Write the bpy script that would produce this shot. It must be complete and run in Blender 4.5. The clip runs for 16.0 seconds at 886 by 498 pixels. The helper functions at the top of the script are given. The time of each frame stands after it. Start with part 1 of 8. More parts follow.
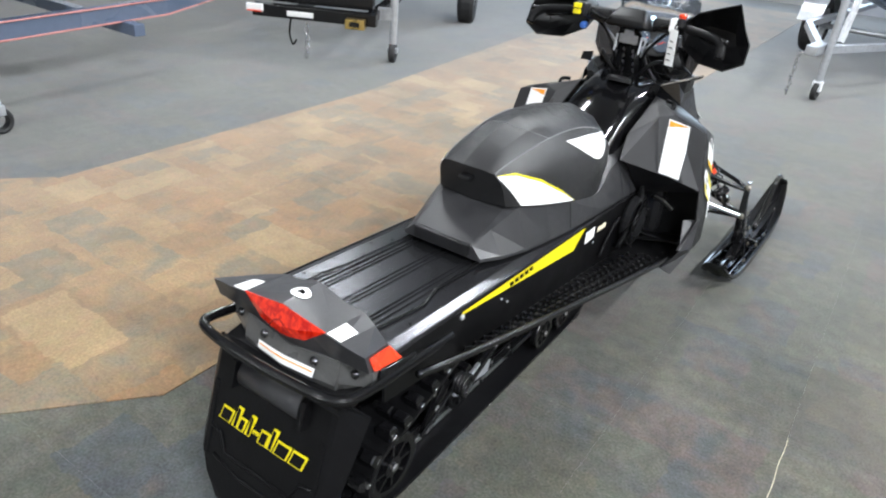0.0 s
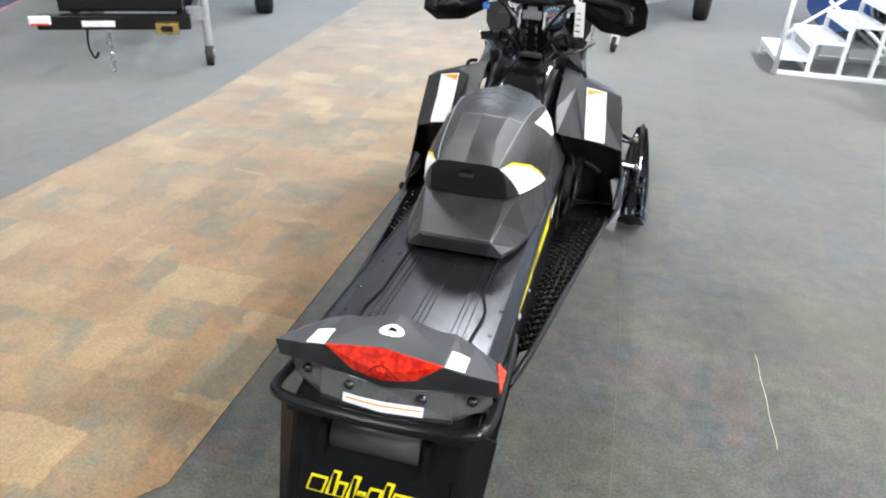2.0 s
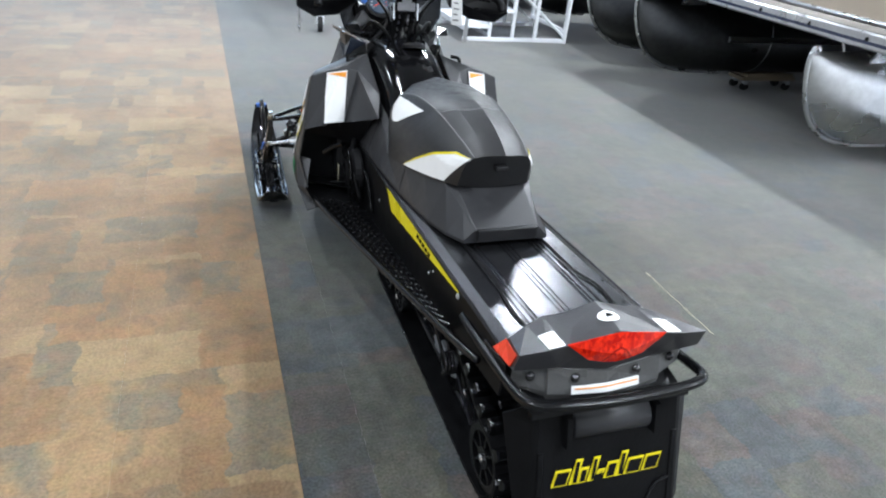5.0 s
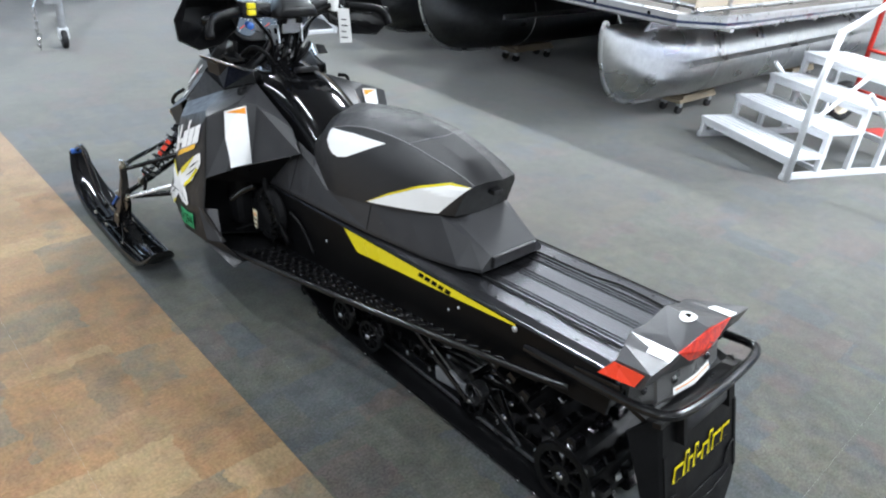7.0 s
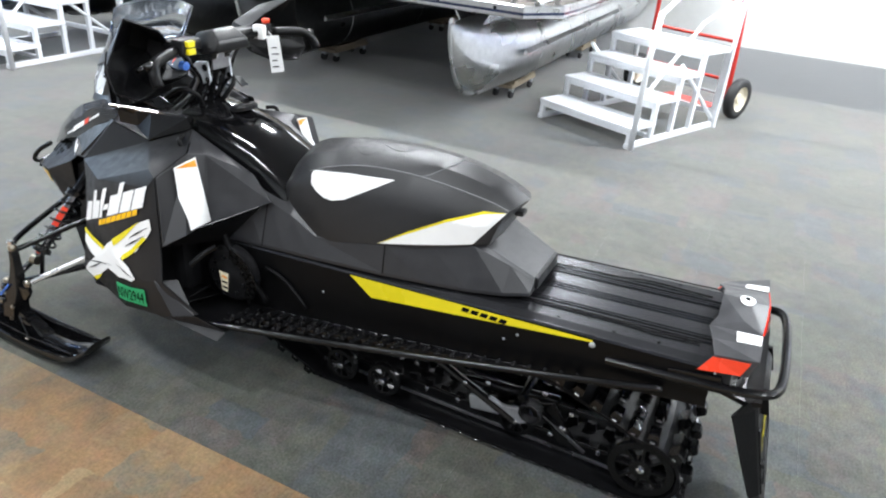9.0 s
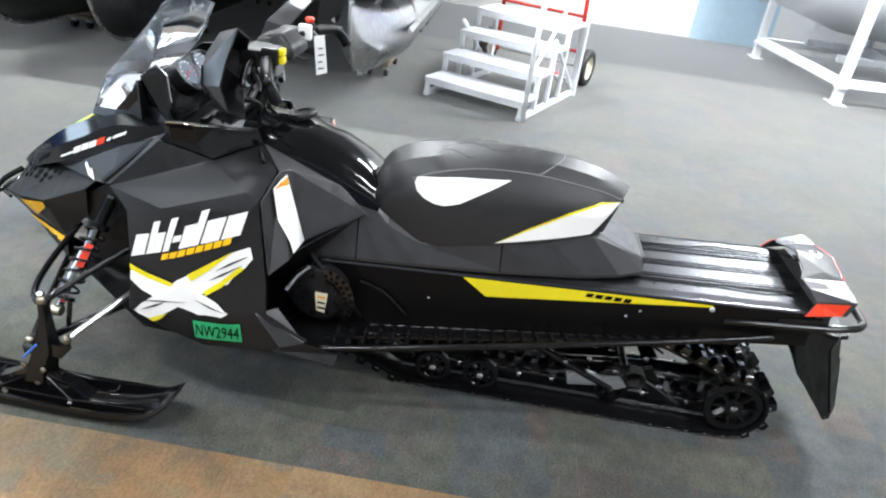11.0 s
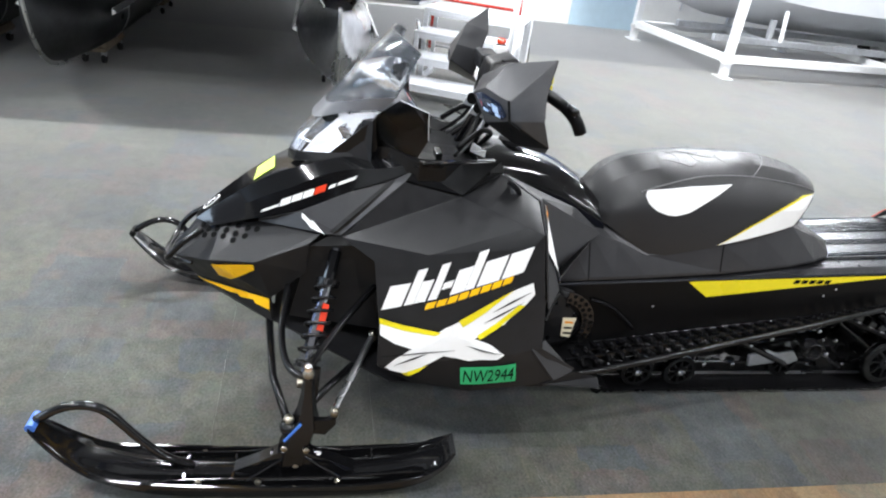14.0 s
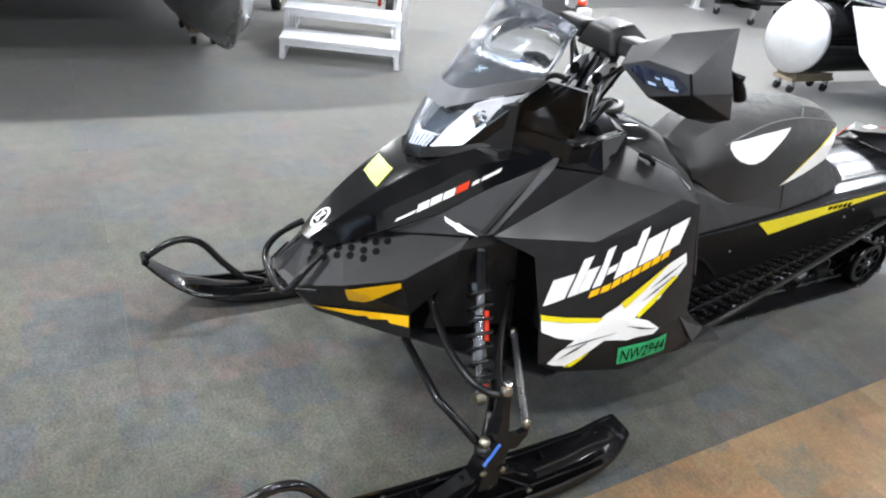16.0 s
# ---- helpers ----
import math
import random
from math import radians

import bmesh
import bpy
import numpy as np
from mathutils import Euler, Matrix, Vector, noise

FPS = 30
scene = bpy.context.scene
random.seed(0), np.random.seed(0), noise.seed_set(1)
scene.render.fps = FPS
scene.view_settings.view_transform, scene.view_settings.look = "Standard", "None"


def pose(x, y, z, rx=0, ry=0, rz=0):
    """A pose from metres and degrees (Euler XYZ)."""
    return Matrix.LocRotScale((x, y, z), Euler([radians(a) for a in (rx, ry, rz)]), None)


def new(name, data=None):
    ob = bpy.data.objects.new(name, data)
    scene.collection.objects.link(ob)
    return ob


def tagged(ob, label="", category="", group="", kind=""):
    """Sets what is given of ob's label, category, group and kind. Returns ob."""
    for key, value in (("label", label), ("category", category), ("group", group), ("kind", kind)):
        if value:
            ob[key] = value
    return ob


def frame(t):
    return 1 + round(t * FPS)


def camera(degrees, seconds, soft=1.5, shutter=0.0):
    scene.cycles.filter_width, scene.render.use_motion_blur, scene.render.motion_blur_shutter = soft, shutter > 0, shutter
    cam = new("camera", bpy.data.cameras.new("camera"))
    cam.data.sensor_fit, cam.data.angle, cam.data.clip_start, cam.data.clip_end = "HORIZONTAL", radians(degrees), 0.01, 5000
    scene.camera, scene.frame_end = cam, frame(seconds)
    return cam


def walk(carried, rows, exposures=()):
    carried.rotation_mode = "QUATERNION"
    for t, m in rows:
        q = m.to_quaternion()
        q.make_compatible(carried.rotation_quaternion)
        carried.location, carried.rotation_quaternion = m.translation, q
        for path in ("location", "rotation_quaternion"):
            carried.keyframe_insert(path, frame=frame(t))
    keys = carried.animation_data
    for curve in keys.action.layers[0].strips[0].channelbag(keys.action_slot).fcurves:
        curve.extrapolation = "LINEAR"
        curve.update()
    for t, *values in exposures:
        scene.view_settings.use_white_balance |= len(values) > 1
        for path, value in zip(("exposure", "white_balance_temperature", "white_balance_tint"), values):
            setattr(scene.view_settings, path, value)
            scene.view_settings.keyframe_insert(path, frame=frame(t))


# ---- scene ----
# The snowmobile stands along +y with its tail lamp at y = 0; x is to its right, the floor is z = 0.
cam = camera(66.24, 16.0, 2.1)
ROWS = [
    (0.0, 0.932, -0.844, 1.485, 61.27, -4.41, 35.03),
    (0.5, 0.788, -0.913, 1.474, 60.97, -4.15, 30.12),
    (1.0, 0.630, -0.995, 1.452, 61.09, -3.90, 24.20),
    (1.5, 0.488, -1.022, 1.440, 61.23, -3.21, 19.21),
    (2.0, 0.347, -1.013, 1.471, 60.98, -2.48, 14.60),
    (2.5, 0.192, -1.035, 1.487, 60.72, -3.18, 9.78),
    (3.0, -0.046, -1.072, 1.471, 60.79, -4.54, 3.73),
    (5.5, -0.963, -0.911, 1.471, 61.14, -4.86, -24.00),
    (6.0, -1.119, -0.760, 1.500, 61.20, -4.51, -30.40),
    (6.5, -1.230, -0.636, 1.517, 61.41, -4.11, -36.01),
    (7.0, -1.398, -0.500, 1.523, 61.53, -4.74, -42.48),
    (7.5, -1.505, -0.366, 1.509, 61.94, -4.36, -48.14),
    (8.0, -1.606, -0.179, 1.520, 62.28, -4.53, -54.28),
    (8.5, -1.677, -0.026, 1.548, 62.32, -4.26, -58.95),
    (11.0, -2.044, 1.137, 1.558, 61.47, -7.07, -83.41),
    (11.5, -2.066, 1.355, 1.549, 61.47, -7.34, -86.99),
    (12.0, -2.068, 1.514, 1.541, 61.84, -6.61, -88.87),
    (12.5, -2.062, 1.736, 1.542, 62.09, -6.48, -91.66),
    (13.0, -2.043, 1.940, 1.541, 62.12, -6.37, -93.94),
    (13.5, -2.023, 2.181, 1.525, 62.39, -6.77, -97.50),
    (14.0, -1.944, 2.362, 1.485, 62.62, -6.95, -99.19),
    (14.5, -1.815, 2.583, 1.485, 61.59, -7.21, -102.57),
    (15.0, -1.695, 2.799, 1.474, 60.74, -7.69, -106.52),
    (15.5, -1.580, 3.020, 1.461, 59.75, -7.77, -112.25),
    (16.0, -1.463, 3.188, 1.434, 59.84, -7.34, -118.05),
]
walk(cam, [(t, pose(x, y, z, rx, ry, rz)) for t, x, y, z, rx, ry, rz in ROWS], [(0.0, -0.2, 6500, 10), (1.0, -0.14, 6540, 10), (2.0, -0.04, 6540, 10), (3.0, -0.26, 6270, 10), (6.0, -0.28, 6130, 9), (7.5, -0.16, 6270, 9), (8.5, -0.03, 6420, 10), (11.0, 0.05, 6430, 10), (16.0, 0.0, 6560, 12)])

# ---- world and light ----
world = bpy.data.worlds.new("world")
scene.world = world
world.use_nodes = True
world.node_tree.nodes["Background"].inputs[0].default_value = (0.75, 0.82, 0.95, 1)
world.node_tree.nodes["Background"].inputs[1].default_value = 0.4
ROOM_X0, ROOM_X1, ROOM_Y0, ROOM_Y1, ROOM_H = -10.0, 8.45, -9.0, 13.0, 4.6


def area_lamp(name, m, sx, sy, watts, colour):
    data = bpy.data.lights.new(name, "AREA")
    data.shape, data.size, data.size_y, data.energy, data.color = "RECTANGLE", sx, sy, watts, colour
    ob = new(name, data)
    ob.matrix_world = m
    return ob


# rows of ceiling lamps along the hall, and daylight through the shopfront
LAMPS = {-5.2: ((-6.5, 60), (-1.7, 110), (2.6, 95), (6.0, 120)), -1.9: ((-6.5, 120), (-1.7, 150), (2.4, 130)), -0.8: ((5.6, 215),),
         3.75: ((-6.5, 250), (-1.7, 560), (3.1, 450), (7.9, 400)), 8.1: ((-6.5, 230), (-2.8, 300), (3.1, 90), (7.9, 230))}
for lx, row in LAMPS.items():
    for ly, watts in row:
        area_lamp("ceiling_lamp", pose(lx, ly, ROOM_H - 0.1), 0.22, 1.3, watts, (0.925, 0.965, 1.0))
area_lamp("shopfront_daylight", pose(0.25, ROOM_Y1 + 0.1, 2.4, -90), 5.6, 2.8, 440, (0.63, 0.81, 1.0))


# ---- materials ----
def material(name, colour, rough=0.5, metal=0.0, bump=0.0, scale=40.0, vary=0.15, spec=0.5, coat=0.0, detail=4.0):
    """A principled material with two scales of colour variation, uneven gloss and fine relief."""
    mat = bpy.data.materials.new(name)
    mat.use_nodes = True
    nt = mat.node_tree
    b = nt.nodes["Principled BSDF"]
    tc = nt.nodes.new("ShaderNodeTexCoord")
    fine = nt.nodes.new("ShaderNodeTexNoise")
    fine.inputs["Scale"].default_value, fine.inputs["Detail"].default_value = scale, detail
    wide = nt.nodes.new("ShaderNodeTexNoise")
    wide.inputs["Scale"].default_value, wide.inputs["Detail"].default_value = scale / 9, 3
    for n in (fine, wide):
        nt.links.new(tc.outputs["Object"], n.inputs["Vector"])
    add = nt.nodes.new("ShaderNodeMath")
    add.operation = "ADD"
    nt.links.new(fine.outputs["Fac"], add.inputs[0])
    nt.links.new(wide.outputs["Fac"], add.inputs[1])
    ramp = nt.nodes.new("ShaderNodeMapRange")
    ramp.inputs["From Min"].default_value, ramp.inputs["From Max"].default_value = 0.6, 1.4
    ramp.inputs["To Min"].default_value, ramp.inputs["To Max"].default_value = 1 - vary, 1 + vary
    nt.links.new(add.outputs[0], ramp.inputs["Value"])
    mix = nt.nodes.new("ShaderNodeVectorMath")
    mix.operation = "SCALE"
    mix.inputs[0].default_value = colour
    nt.links.new(ramp.outputs[0], mix.inputs["Scale"])
    nt.links.new(mix.outputs[0], b.inputs["Base Color"])
    rr = nt.nodes.new("ShaderNodeMapRange")
    rr.inputs["From Min"].default_value, rr.inputs["From Max"].default_value = 0.3, 0.7
    rr.inputs["To Min"].default_value, rr.inputs["To Max"].default_value = max(rough * 0.8, 0.02), min(rough * 1.2, 1)
    nt.links.new(wide.outputs["Fac"], rr.inputs["Value"])
    nt.links.new(rr.outputs[0], b.inputs["Roughness"])
    b.inputs["Metallic"].default_value = metal
    b.inputs["Specular IOR Level"].default_value = spec
    b.inputs["Coat Weight"].default_value = coat
    b.inputs["Coat Roughness"].default_value = 0.05
    if bump:
        bp = nt.nodes.new("ShaderNodeBump")
        bp.inputs["Strength"].default_value, bp.inputs["Distance"].default_value = bump, 0.002
        nt.links.new(fine.outputs["Fac"], bp.inputs["Height"])
        nt.links.new(bp.outputs[0], b.inputs["Normal"])
    return mat


def clear(name, colour, rough=0.02, ior=1.45):
    mat = bpy.data.materials.new(name)
    mat.use_nodes = True
    b = mat.node_tree.nodes["Principled BSDF"]
    b.inputs["Base Color"].default_value = (*colour, 1)
    b.inputs["Roughness"].default_value = rough
    b.inputs["Transmission Weight"].default_value = 1.0
    b.inputs["IOR"].default_value = ior
    return mat


BLACK_PLASTIC = material("black_plastic", (0.011, 0.011, 0.012), 0.42, bump=0.2, scale=260, vary=0.25, spec=0.33)
BLACK_GLOSS = material("black_gloss_paint", (0.004, 0.004, 0.0045), 0.11, coat=0.1, scale=30, vary=0.2)
BLACK_METAL = material("black_coated_metal", (0.004, 0.004, 0.0045), 0.22, scale=60, vary=0.3, spec=0.36)
DEEP_BLACK = material("satin_black_plastic", (0.0045, 0.0045, 0.005), 0.34, bump=0.15, scale=240, vary=0.25, spec=0.3)
CAST_METAL = material("dull_cast_aluminium", (0.30, 0.30, 0.31), 0.36, metal=1.0, bump=0.15, scale=80, vary=0.2)
RUBBER = material("black_rubber", (0.0045, 0.0045, 0.005), 0.40, bump=0.3, scale=160, vary=0.3, spec=0.12)
SEAT_VINYL = material("black_vinyl", (0.0145, 0.0145, 0.0155), 0.40, bump=0.34, scale=420, vary=0.2, spec=0.5)
WHITE = material("white_film", (0.86, 0.86, 0.85), 0.35, scale=40, vary=0.03)
YELLOW = material("yellow_film", (0.78, 0.66, 0.01), 0.3, scale=40, vary=0.05)
ORANGE = material("orange_film", (0.85, 0.32, 0.02), 0.35, scale=40, vary=0.06)
AMBER = material("amber_plastic", (0.95, 0.52, 0.006), 0.25, scale=40, vary=0.05)
RED = material("red_film", (0.75, 0.05, 0.015), 0.3, scale=60, vary=0.08)
GREEN = material("green_tape", (0.02, 0.36, 0.13), 0.5, scale=50, vary=0.08)
CHROME = material("bright_metal", (0.75, 0.75, 0.77), 0.16, metal=1.0, scale=50, vary=0.08)
CREAM = material("cream_sticker", (0.75, 0.68, 0.5), 0.45, scale=60, vary=0.06)
ALUMINIUM = material("brushed_aluminium", (0.72, 0.73, 0.75), 0.3, metal=1.0, bump=0.1, scale=90, vary=0.1)
CREAM_PAINT = material("cream_paint", (0.7, 0.64, 0.5), 0.4, scale=30, vary=0.08)
WHITE_METAL = material("pale_coated_aluminium", (0.82, 0.84, 0.87), 0.38, scale=50, vary=0.08, bump=0.1)
GALVANISED = material("galvanised_steel", (0.55, 0.57, 0.60), 0.4, metal=0.7, scale=30, vary=0.2)
WALL_PAINT = material("white_wall_paint", (0.8, 0.8, 0.78), 0.7, scale=12, vary=0.04, bump=0.1)
CEILING_PAINT = material("ceiling_paint", (0.33, 0.33, 0.33), 0.8, scale=12, vary=0.05)


# ---- mesh helpers ----
def mesh_of(name, bm, mat, smooth=False):
    me = bpy.data.meshes.new(name)
    bmesh.ops.recalc_face_normals(bm, faces=bm.faces)
    bm.to_mesh(me)
    bm.free()
    for m in mat if isinstance(mat, (list, tuple)) else [mat]:
        me.materials.append(m)
    if smooth:
        me.shade_smooth()
    return me


def thing(name, label, category, m=None, group="", kind=""):
    ob = new(name)
    ob.empty_display_size = 0.1
    if m is not None:
        ob.matrix_world = m
    return tagged(ob, label, category, group, kind)


def part(name, bm, mat, parent, label="", smooth=False):
    ob = new(name, mesh_of(name, bm, mat, smooth))
    ob.parent = parent
    return tagged(ob, label)


def solid(name, bm, mat, label, category, kind="", group="", smooth=False):
    return tagged(new(name, mesh_of(name, bm, mat, smooth)), label, category, group, kind)


def bevel(bm, width, segments=2, angle=25):
    edges = [e for e in bm.edges if len(e.link_faces) == 2 and e.calc_face_angle() > radians(angle)]
    if edges and width > 0:
        bmesh.ops.bevel(bm, geom=edges, offset=width, segments=segments, affect="EDGES", clamp_overlap=True, profile=0.6)
    return bm


def box(x0, x1, y0, y1, z0, z1, r=0.0, seg=2, bm=None, m=None):
    b = bmesh.new()
    bmesh.ops.create_cube(b, size=1)
    for v in b.verts:
        v.co = Vector(((x0 + x1) / 2 + v.co.x * (x1 - x0), (y0 + y1) / 2 + v.co.y * (y1 - y0), (z0 + z1) / 2 + v.co.z * (z1 - z0)))
    if r:
        bevel(b, r, seg)
    if m is not None:
        b.transform(m)
    return join(bm, b)


def join(bm, b):
    if bm is None:
        return b
    me = bpy.data.meshes.new("tmp")
    b.to_mesh(me)
    b.free()
    bm.from_mesh(me)
    bpy.data.meshes.remove(me)
    return bm


def tube(points, radius, sides=10, bm=None, closed=False, flat=1.0):
    """A round bar along the points; radius may be one number or one for each point."""
    b = bmesh.new()
    pts = [Vector(p) for p in points]
    n = len(pts)
    rad = radius if isinstance(radius, (list, tuple)) else [radius] * n
    rings = []
    up = None
    for i, p in enumerate(pts):
        a = pts[(i - 1) % n] if closed or i else p
        c = pts[(i + 1) % n] if closed or i < n - 1 else p
        d = (c - a).normalized()
        if up is None:
            up = d.orthogonal().normalized()
        up = (up - d * up.dot(d))
        up = up.normalized() if up.length > 1e-6 else d.orthogonal().normalized()
        side = d.cross(up)
        rings.append([b.verts.new(p + (up * math.cos(2 * math.pi * k / sides) + side * math.sin(2 * math.pi * k / sides) * flat) * rad[i]) for k in range(sides)])
    for i in range(n if closed else n - 1):
        r0, r1 = rings[i], rings[(i + 1) % n]
        for k in range(sides):
            b.faces.new((r0[k], r0[(k + 1) % sides], r1[(k + 1) % sides], r1[k]))
    if not closed:
        b.faces.new(rings[0][::-1])
        b.faces.new(rings[-1])
    return join(bm, b)


def smooth_path(points, steps=6, closed=False):
    """A Catmull-Rom line through the points."""
    p = [Vector(q) for q in points]
    n = len(p)
    out = []
    for i in range(n if closed else n - 1):
        a, b, c, d = (p[(i + k) % n] if closed else p[min(max(i + k, 0), n - 1)] for k in (-1, 0, 1, 2))
        for s in range(steps):
            t = s / steps
            out.append(0.5 * ((2 * b) + (c - a) * t + (2 * a - 5 * b + 4 * c - d) * t * t + (3 * b - a - 3 * c + d) * t ** 3))
    if not closed:
        out.append(p[-1])
    return out


def loft(rings, bm=None, caps=True, closed=True):
    """Skin over rings of equally many points."""
    b = bmesh.new()
    vs = [[b.verts.new(Vector(p)) for p in r] for r in rings]
    n = len(vs[0])
    for r0, r1 in zip(vs, vs[1:]):
        for k in range(n if closed else n - 1):
            b.faces.new((r0[k], r0[(k + 1) % n], r1[(k + 1) % n], r1[k]))
    if caps and closed:
        b.faces.new(vs[0][::-1])
        b.faces.new(vs[-1])
    bmesh.ops.remove_doubles(b, verts=b.verts, dist=1e-5)
    return join(bm, b)


def prism(outline, x0, x1, axis="x", r=0.0, seg=2, bm=None):
    """An outline in two axes drawn out along the third from x0 to x1."""
    def put(h, u, v):
        return {"x": (h, u, v), "y": (u, h, v), "z": (u, v, h)}[axis]
    b = bmesh.new()
    v0 = [b.verts.new(put(x0, *p)) for p in outline]
    v1 = [b.verts.new(put(x1, *p)) for p in outline]
    n = len(outline)
    for k in range(n):
        b.faces.new((v0[k], v0[(k + 1) % n], v1[(k + 1) % n], v1[k]))
    b.faces.new(v0[::-1])
    b.faces.new(v1)
    bmesh.ops.recalc_face_normals(b, faces=b.faces)
    if r:
        bevel(b, r, seg)
    return join(bm, b)


def shell(points, faces, thick, bm=None, r=0.0):
    """A panel of given corners and faces, with thickness inwards."""
    b = bmesh.new()
    vs = [b.verts.new(Vector(p)) for p in points]
    for f in faces:
        b.faces.new([vs[i] for i in f])
    bmesh.ops.recalc_face_normals(b, faces=b.faces)
    if thick:
        bmesh.ops.solidify(b, geom=b.faces[:], thickness=thick)
    if r:
        bevel(b, r, 2, 12)
    return join(bm, b)


def lathe(profile, sides=24, bm=None, m=None):
    """Turn (radius, height) round the z axis; a profile that ends where it began makes a ring."""
    rings = [[(max(r, 1e-4) * math.cos(2 * math.pi * k / sides), max(r, 1e-4) * math.sin(2 * math.pi * k / sides), h) for k in range(sides)] for r, h in profile]
    b = loft(rings, None, profile[0] != profile[-1])
    if m is not None:
        b.transform(m)
    return join(bm, b)


def sharpen(ob, degrees=32):
    ob.data.shade_smooth()
    ob.data.set_sharp_from_angle(angle=radians(degrees))
    return ob


# ---- carpet ----
def carpet(name, stops, grain, rib, cloud):
    """Woven carpet with a patchwork of blocks, each in one of the given colours, with ribs and a coarse speckle."""
    mat = bpy.data.materials.new(name)
    mat.use_nodes = True
    nt = mat.node_tree
    N, L = nt.nodes.new, nt.links.new
    b = nt.nodes["Principled BSDF"]
    b.inputs["Roughness"].default_value = 0.95
    b.inputs["Specular IOR Level"].default_value = 0.12
    b.inputs["Sheen Weight"].default_value = 0.75
    b.inputs["Sheen Roughness"].default_value = 0.4
    geo = N("ShaderNodeNewGeometry")
    wob = N("ShaderNodeTexNoise")
    wob.inputs["Scale"].default_value, wob.inputs["Detail"].default_value = 16, 4
    L(geo.outputs["Position"], wob.inputs["Vector"])
    shift = N("ShaderNodeVectorMath")
    shift.operation = "MULTIPLY_ADD"
    L(wob.outputs["Color"], shift.inputs[0])
    shift.inputs[1].default_value = (0.07, 0.07, 0)
    L(geo.outputs["Position"], shift.inputs[2])

    def bricks(w, h, off, turn, freq=2):
        mp = N("ShaderNodeMapping")
        mp.inputs["Rotation"].default_value = (0, 0, radians(turn))
        mp.inputs["Location"].default_value = (w * 7.3, h * 3.1, 0)
        L(shift.outputs[0], mp.inputs["Vector"])
        t = N("ShaderNodeTexBrick")
        t.offset, t.offset_frequency, t.squash, t.squash_frequency = off, freq, 0.6, 3
        t.inputs["Color1"].default_value, t.inputs["Color2"].default_value = (0, 0, 0, 1), (1, 1, 1, 1)
        t.inputs["Mortar Size"].default_value = 0.0
        t.inputs["Scale"].default_value = 1.0
        t.inputs["Brick Width"].default_value, t.inputs["Row Height"].default_value = w, h
        L(mp.outputs[0], t.inputs["Vector"])
        return t.outputs["Color"]

    one, two, pick, way = bricks(0.37, 0.23, 0.37, 0), bricks(0.33, 0.19, 0.61, 90), bricks(0.57, 0.43, 0.29, 0), bricks(0.43, 0.29, 0.53, 90)
    choose = N("ShaderNodeMath")
    choose.operation = "GREATER_THAN"
    L(pick, choose.inputs[0])
    choose.inputs[1].default_value = 0.5
    block = N("ShaderNodeMix")
    L(choose.outputs[0], block.inputs["Factor"])
    L(one, block.inputs["A"])
    L(two, block.inputs["B"])
    # blocks bleed into one another
    soft = N("ShaderNodeTexNoise")
    soft.inputs["Scale"].default_value, soft.inputs["Detail"].default_value = 7, 6
    L(geo.outputs["Position"], soft.inputs["Vector"])
    blend = N("ShaderNodeMath")
    blend.operation = "MULTIPLY_ADD"
    L(soft.outputs["Fac"], blend.inputs[0])
    blend.inputs[1].default_value = 0.6
    L(block.outputs["Result"], blend.inputs[2])
    fix = N("ShaderNodeMath")
    fix.operation = "SUBTRACT"
    L(blend.outputs[0], fix.inputs[0])
    fix.inputs[1].default_value = 0.3
    ramp = N("ShaderNodeValToRGB")
    while len(ramp.color_ramp.elements) < len(stops):
        ramp.color_ramp.elements.new(0.5)
    for el, (pos, col) in zip(ramp.color_ramp.elements, stops):
        el.position, el.color = pos, (*col, 1)
    L(fix.outputs[0], ramp.inputs["Fac"])
    # ribs along one way or the other, block by block
    sep = N("ShaderNodeSeparateXYZ")
    L(shift.outputs[0], sep.inputs[0])
    along = N("ShaderNodeMix")
    turn = N("ShaderNodeMath")
    turn.operation = "GREATER_THAN"
    L(way, turn.inputs[0])
    turn.inputs[1].default_value = 0.62
    L(turn.outputs[0], along.inputs["Factor"])
    L(sep.outputs["Y"], along.inputs["A"])
    L(sep.outputs["X"], along.inputs["B"])
    wave = N("ShaderNodeMath")
    wave.operation = "MULTIPLY"
    L(along.outputs["Result"], wave.inputs[0])
    wave.inputs[1].default_value = 2 * math.pi / 0.016
    sine = N("ShaderNodeMath")
    sine.operation = "SINE"
    L(wave.outputs[0], sine.inputs[0])
    speck = N("ShaderNodeTexNoise")
    speck.inputs["Scale"].default_value, speck.inputs["Detail"].default_value, speck.inputs["Roughness"].default_value = 120, 4, 0.7
    L(geo.outputs["Position"], speck.inputs["Vector"])
    stain = N("ShaderNodeTexNoise")
    stain.inputs["Scale"].default_value, stain.inputs["Detail"].default_value = 2.6, 6
    L(geo.outputs["Position"], stain.inputs["Vector"])
    mottle = N("ShaderNodeTexNoise")
    mottle.inputs["Scale"].default_value, mottle.inputs["Detail"].default_value, mottle.inputs["Roughness"].default_value = 15, 7, 0.65
    L(geo.outputs["Position"], mottle.inputs["Vector"])
    info = N("ShaderNodeObjectInfo")

    def affine(src, k, c):
        m = N("ShaderNodeMath")
        m.operation = "MULTIPLY_ADD"
        L(src, m.inputs[0])
        m.inputs[1].default_value, m.inputs[2].default_value = k, c
        return m.outputs[0]

    def times(a, c):
        m = N("ShaderNodeMath")
        m.operation = "MULTIPLY"
        L(a, m.inputs[0])
        L(c, m.inputs[1])
        return m.outputs[0]

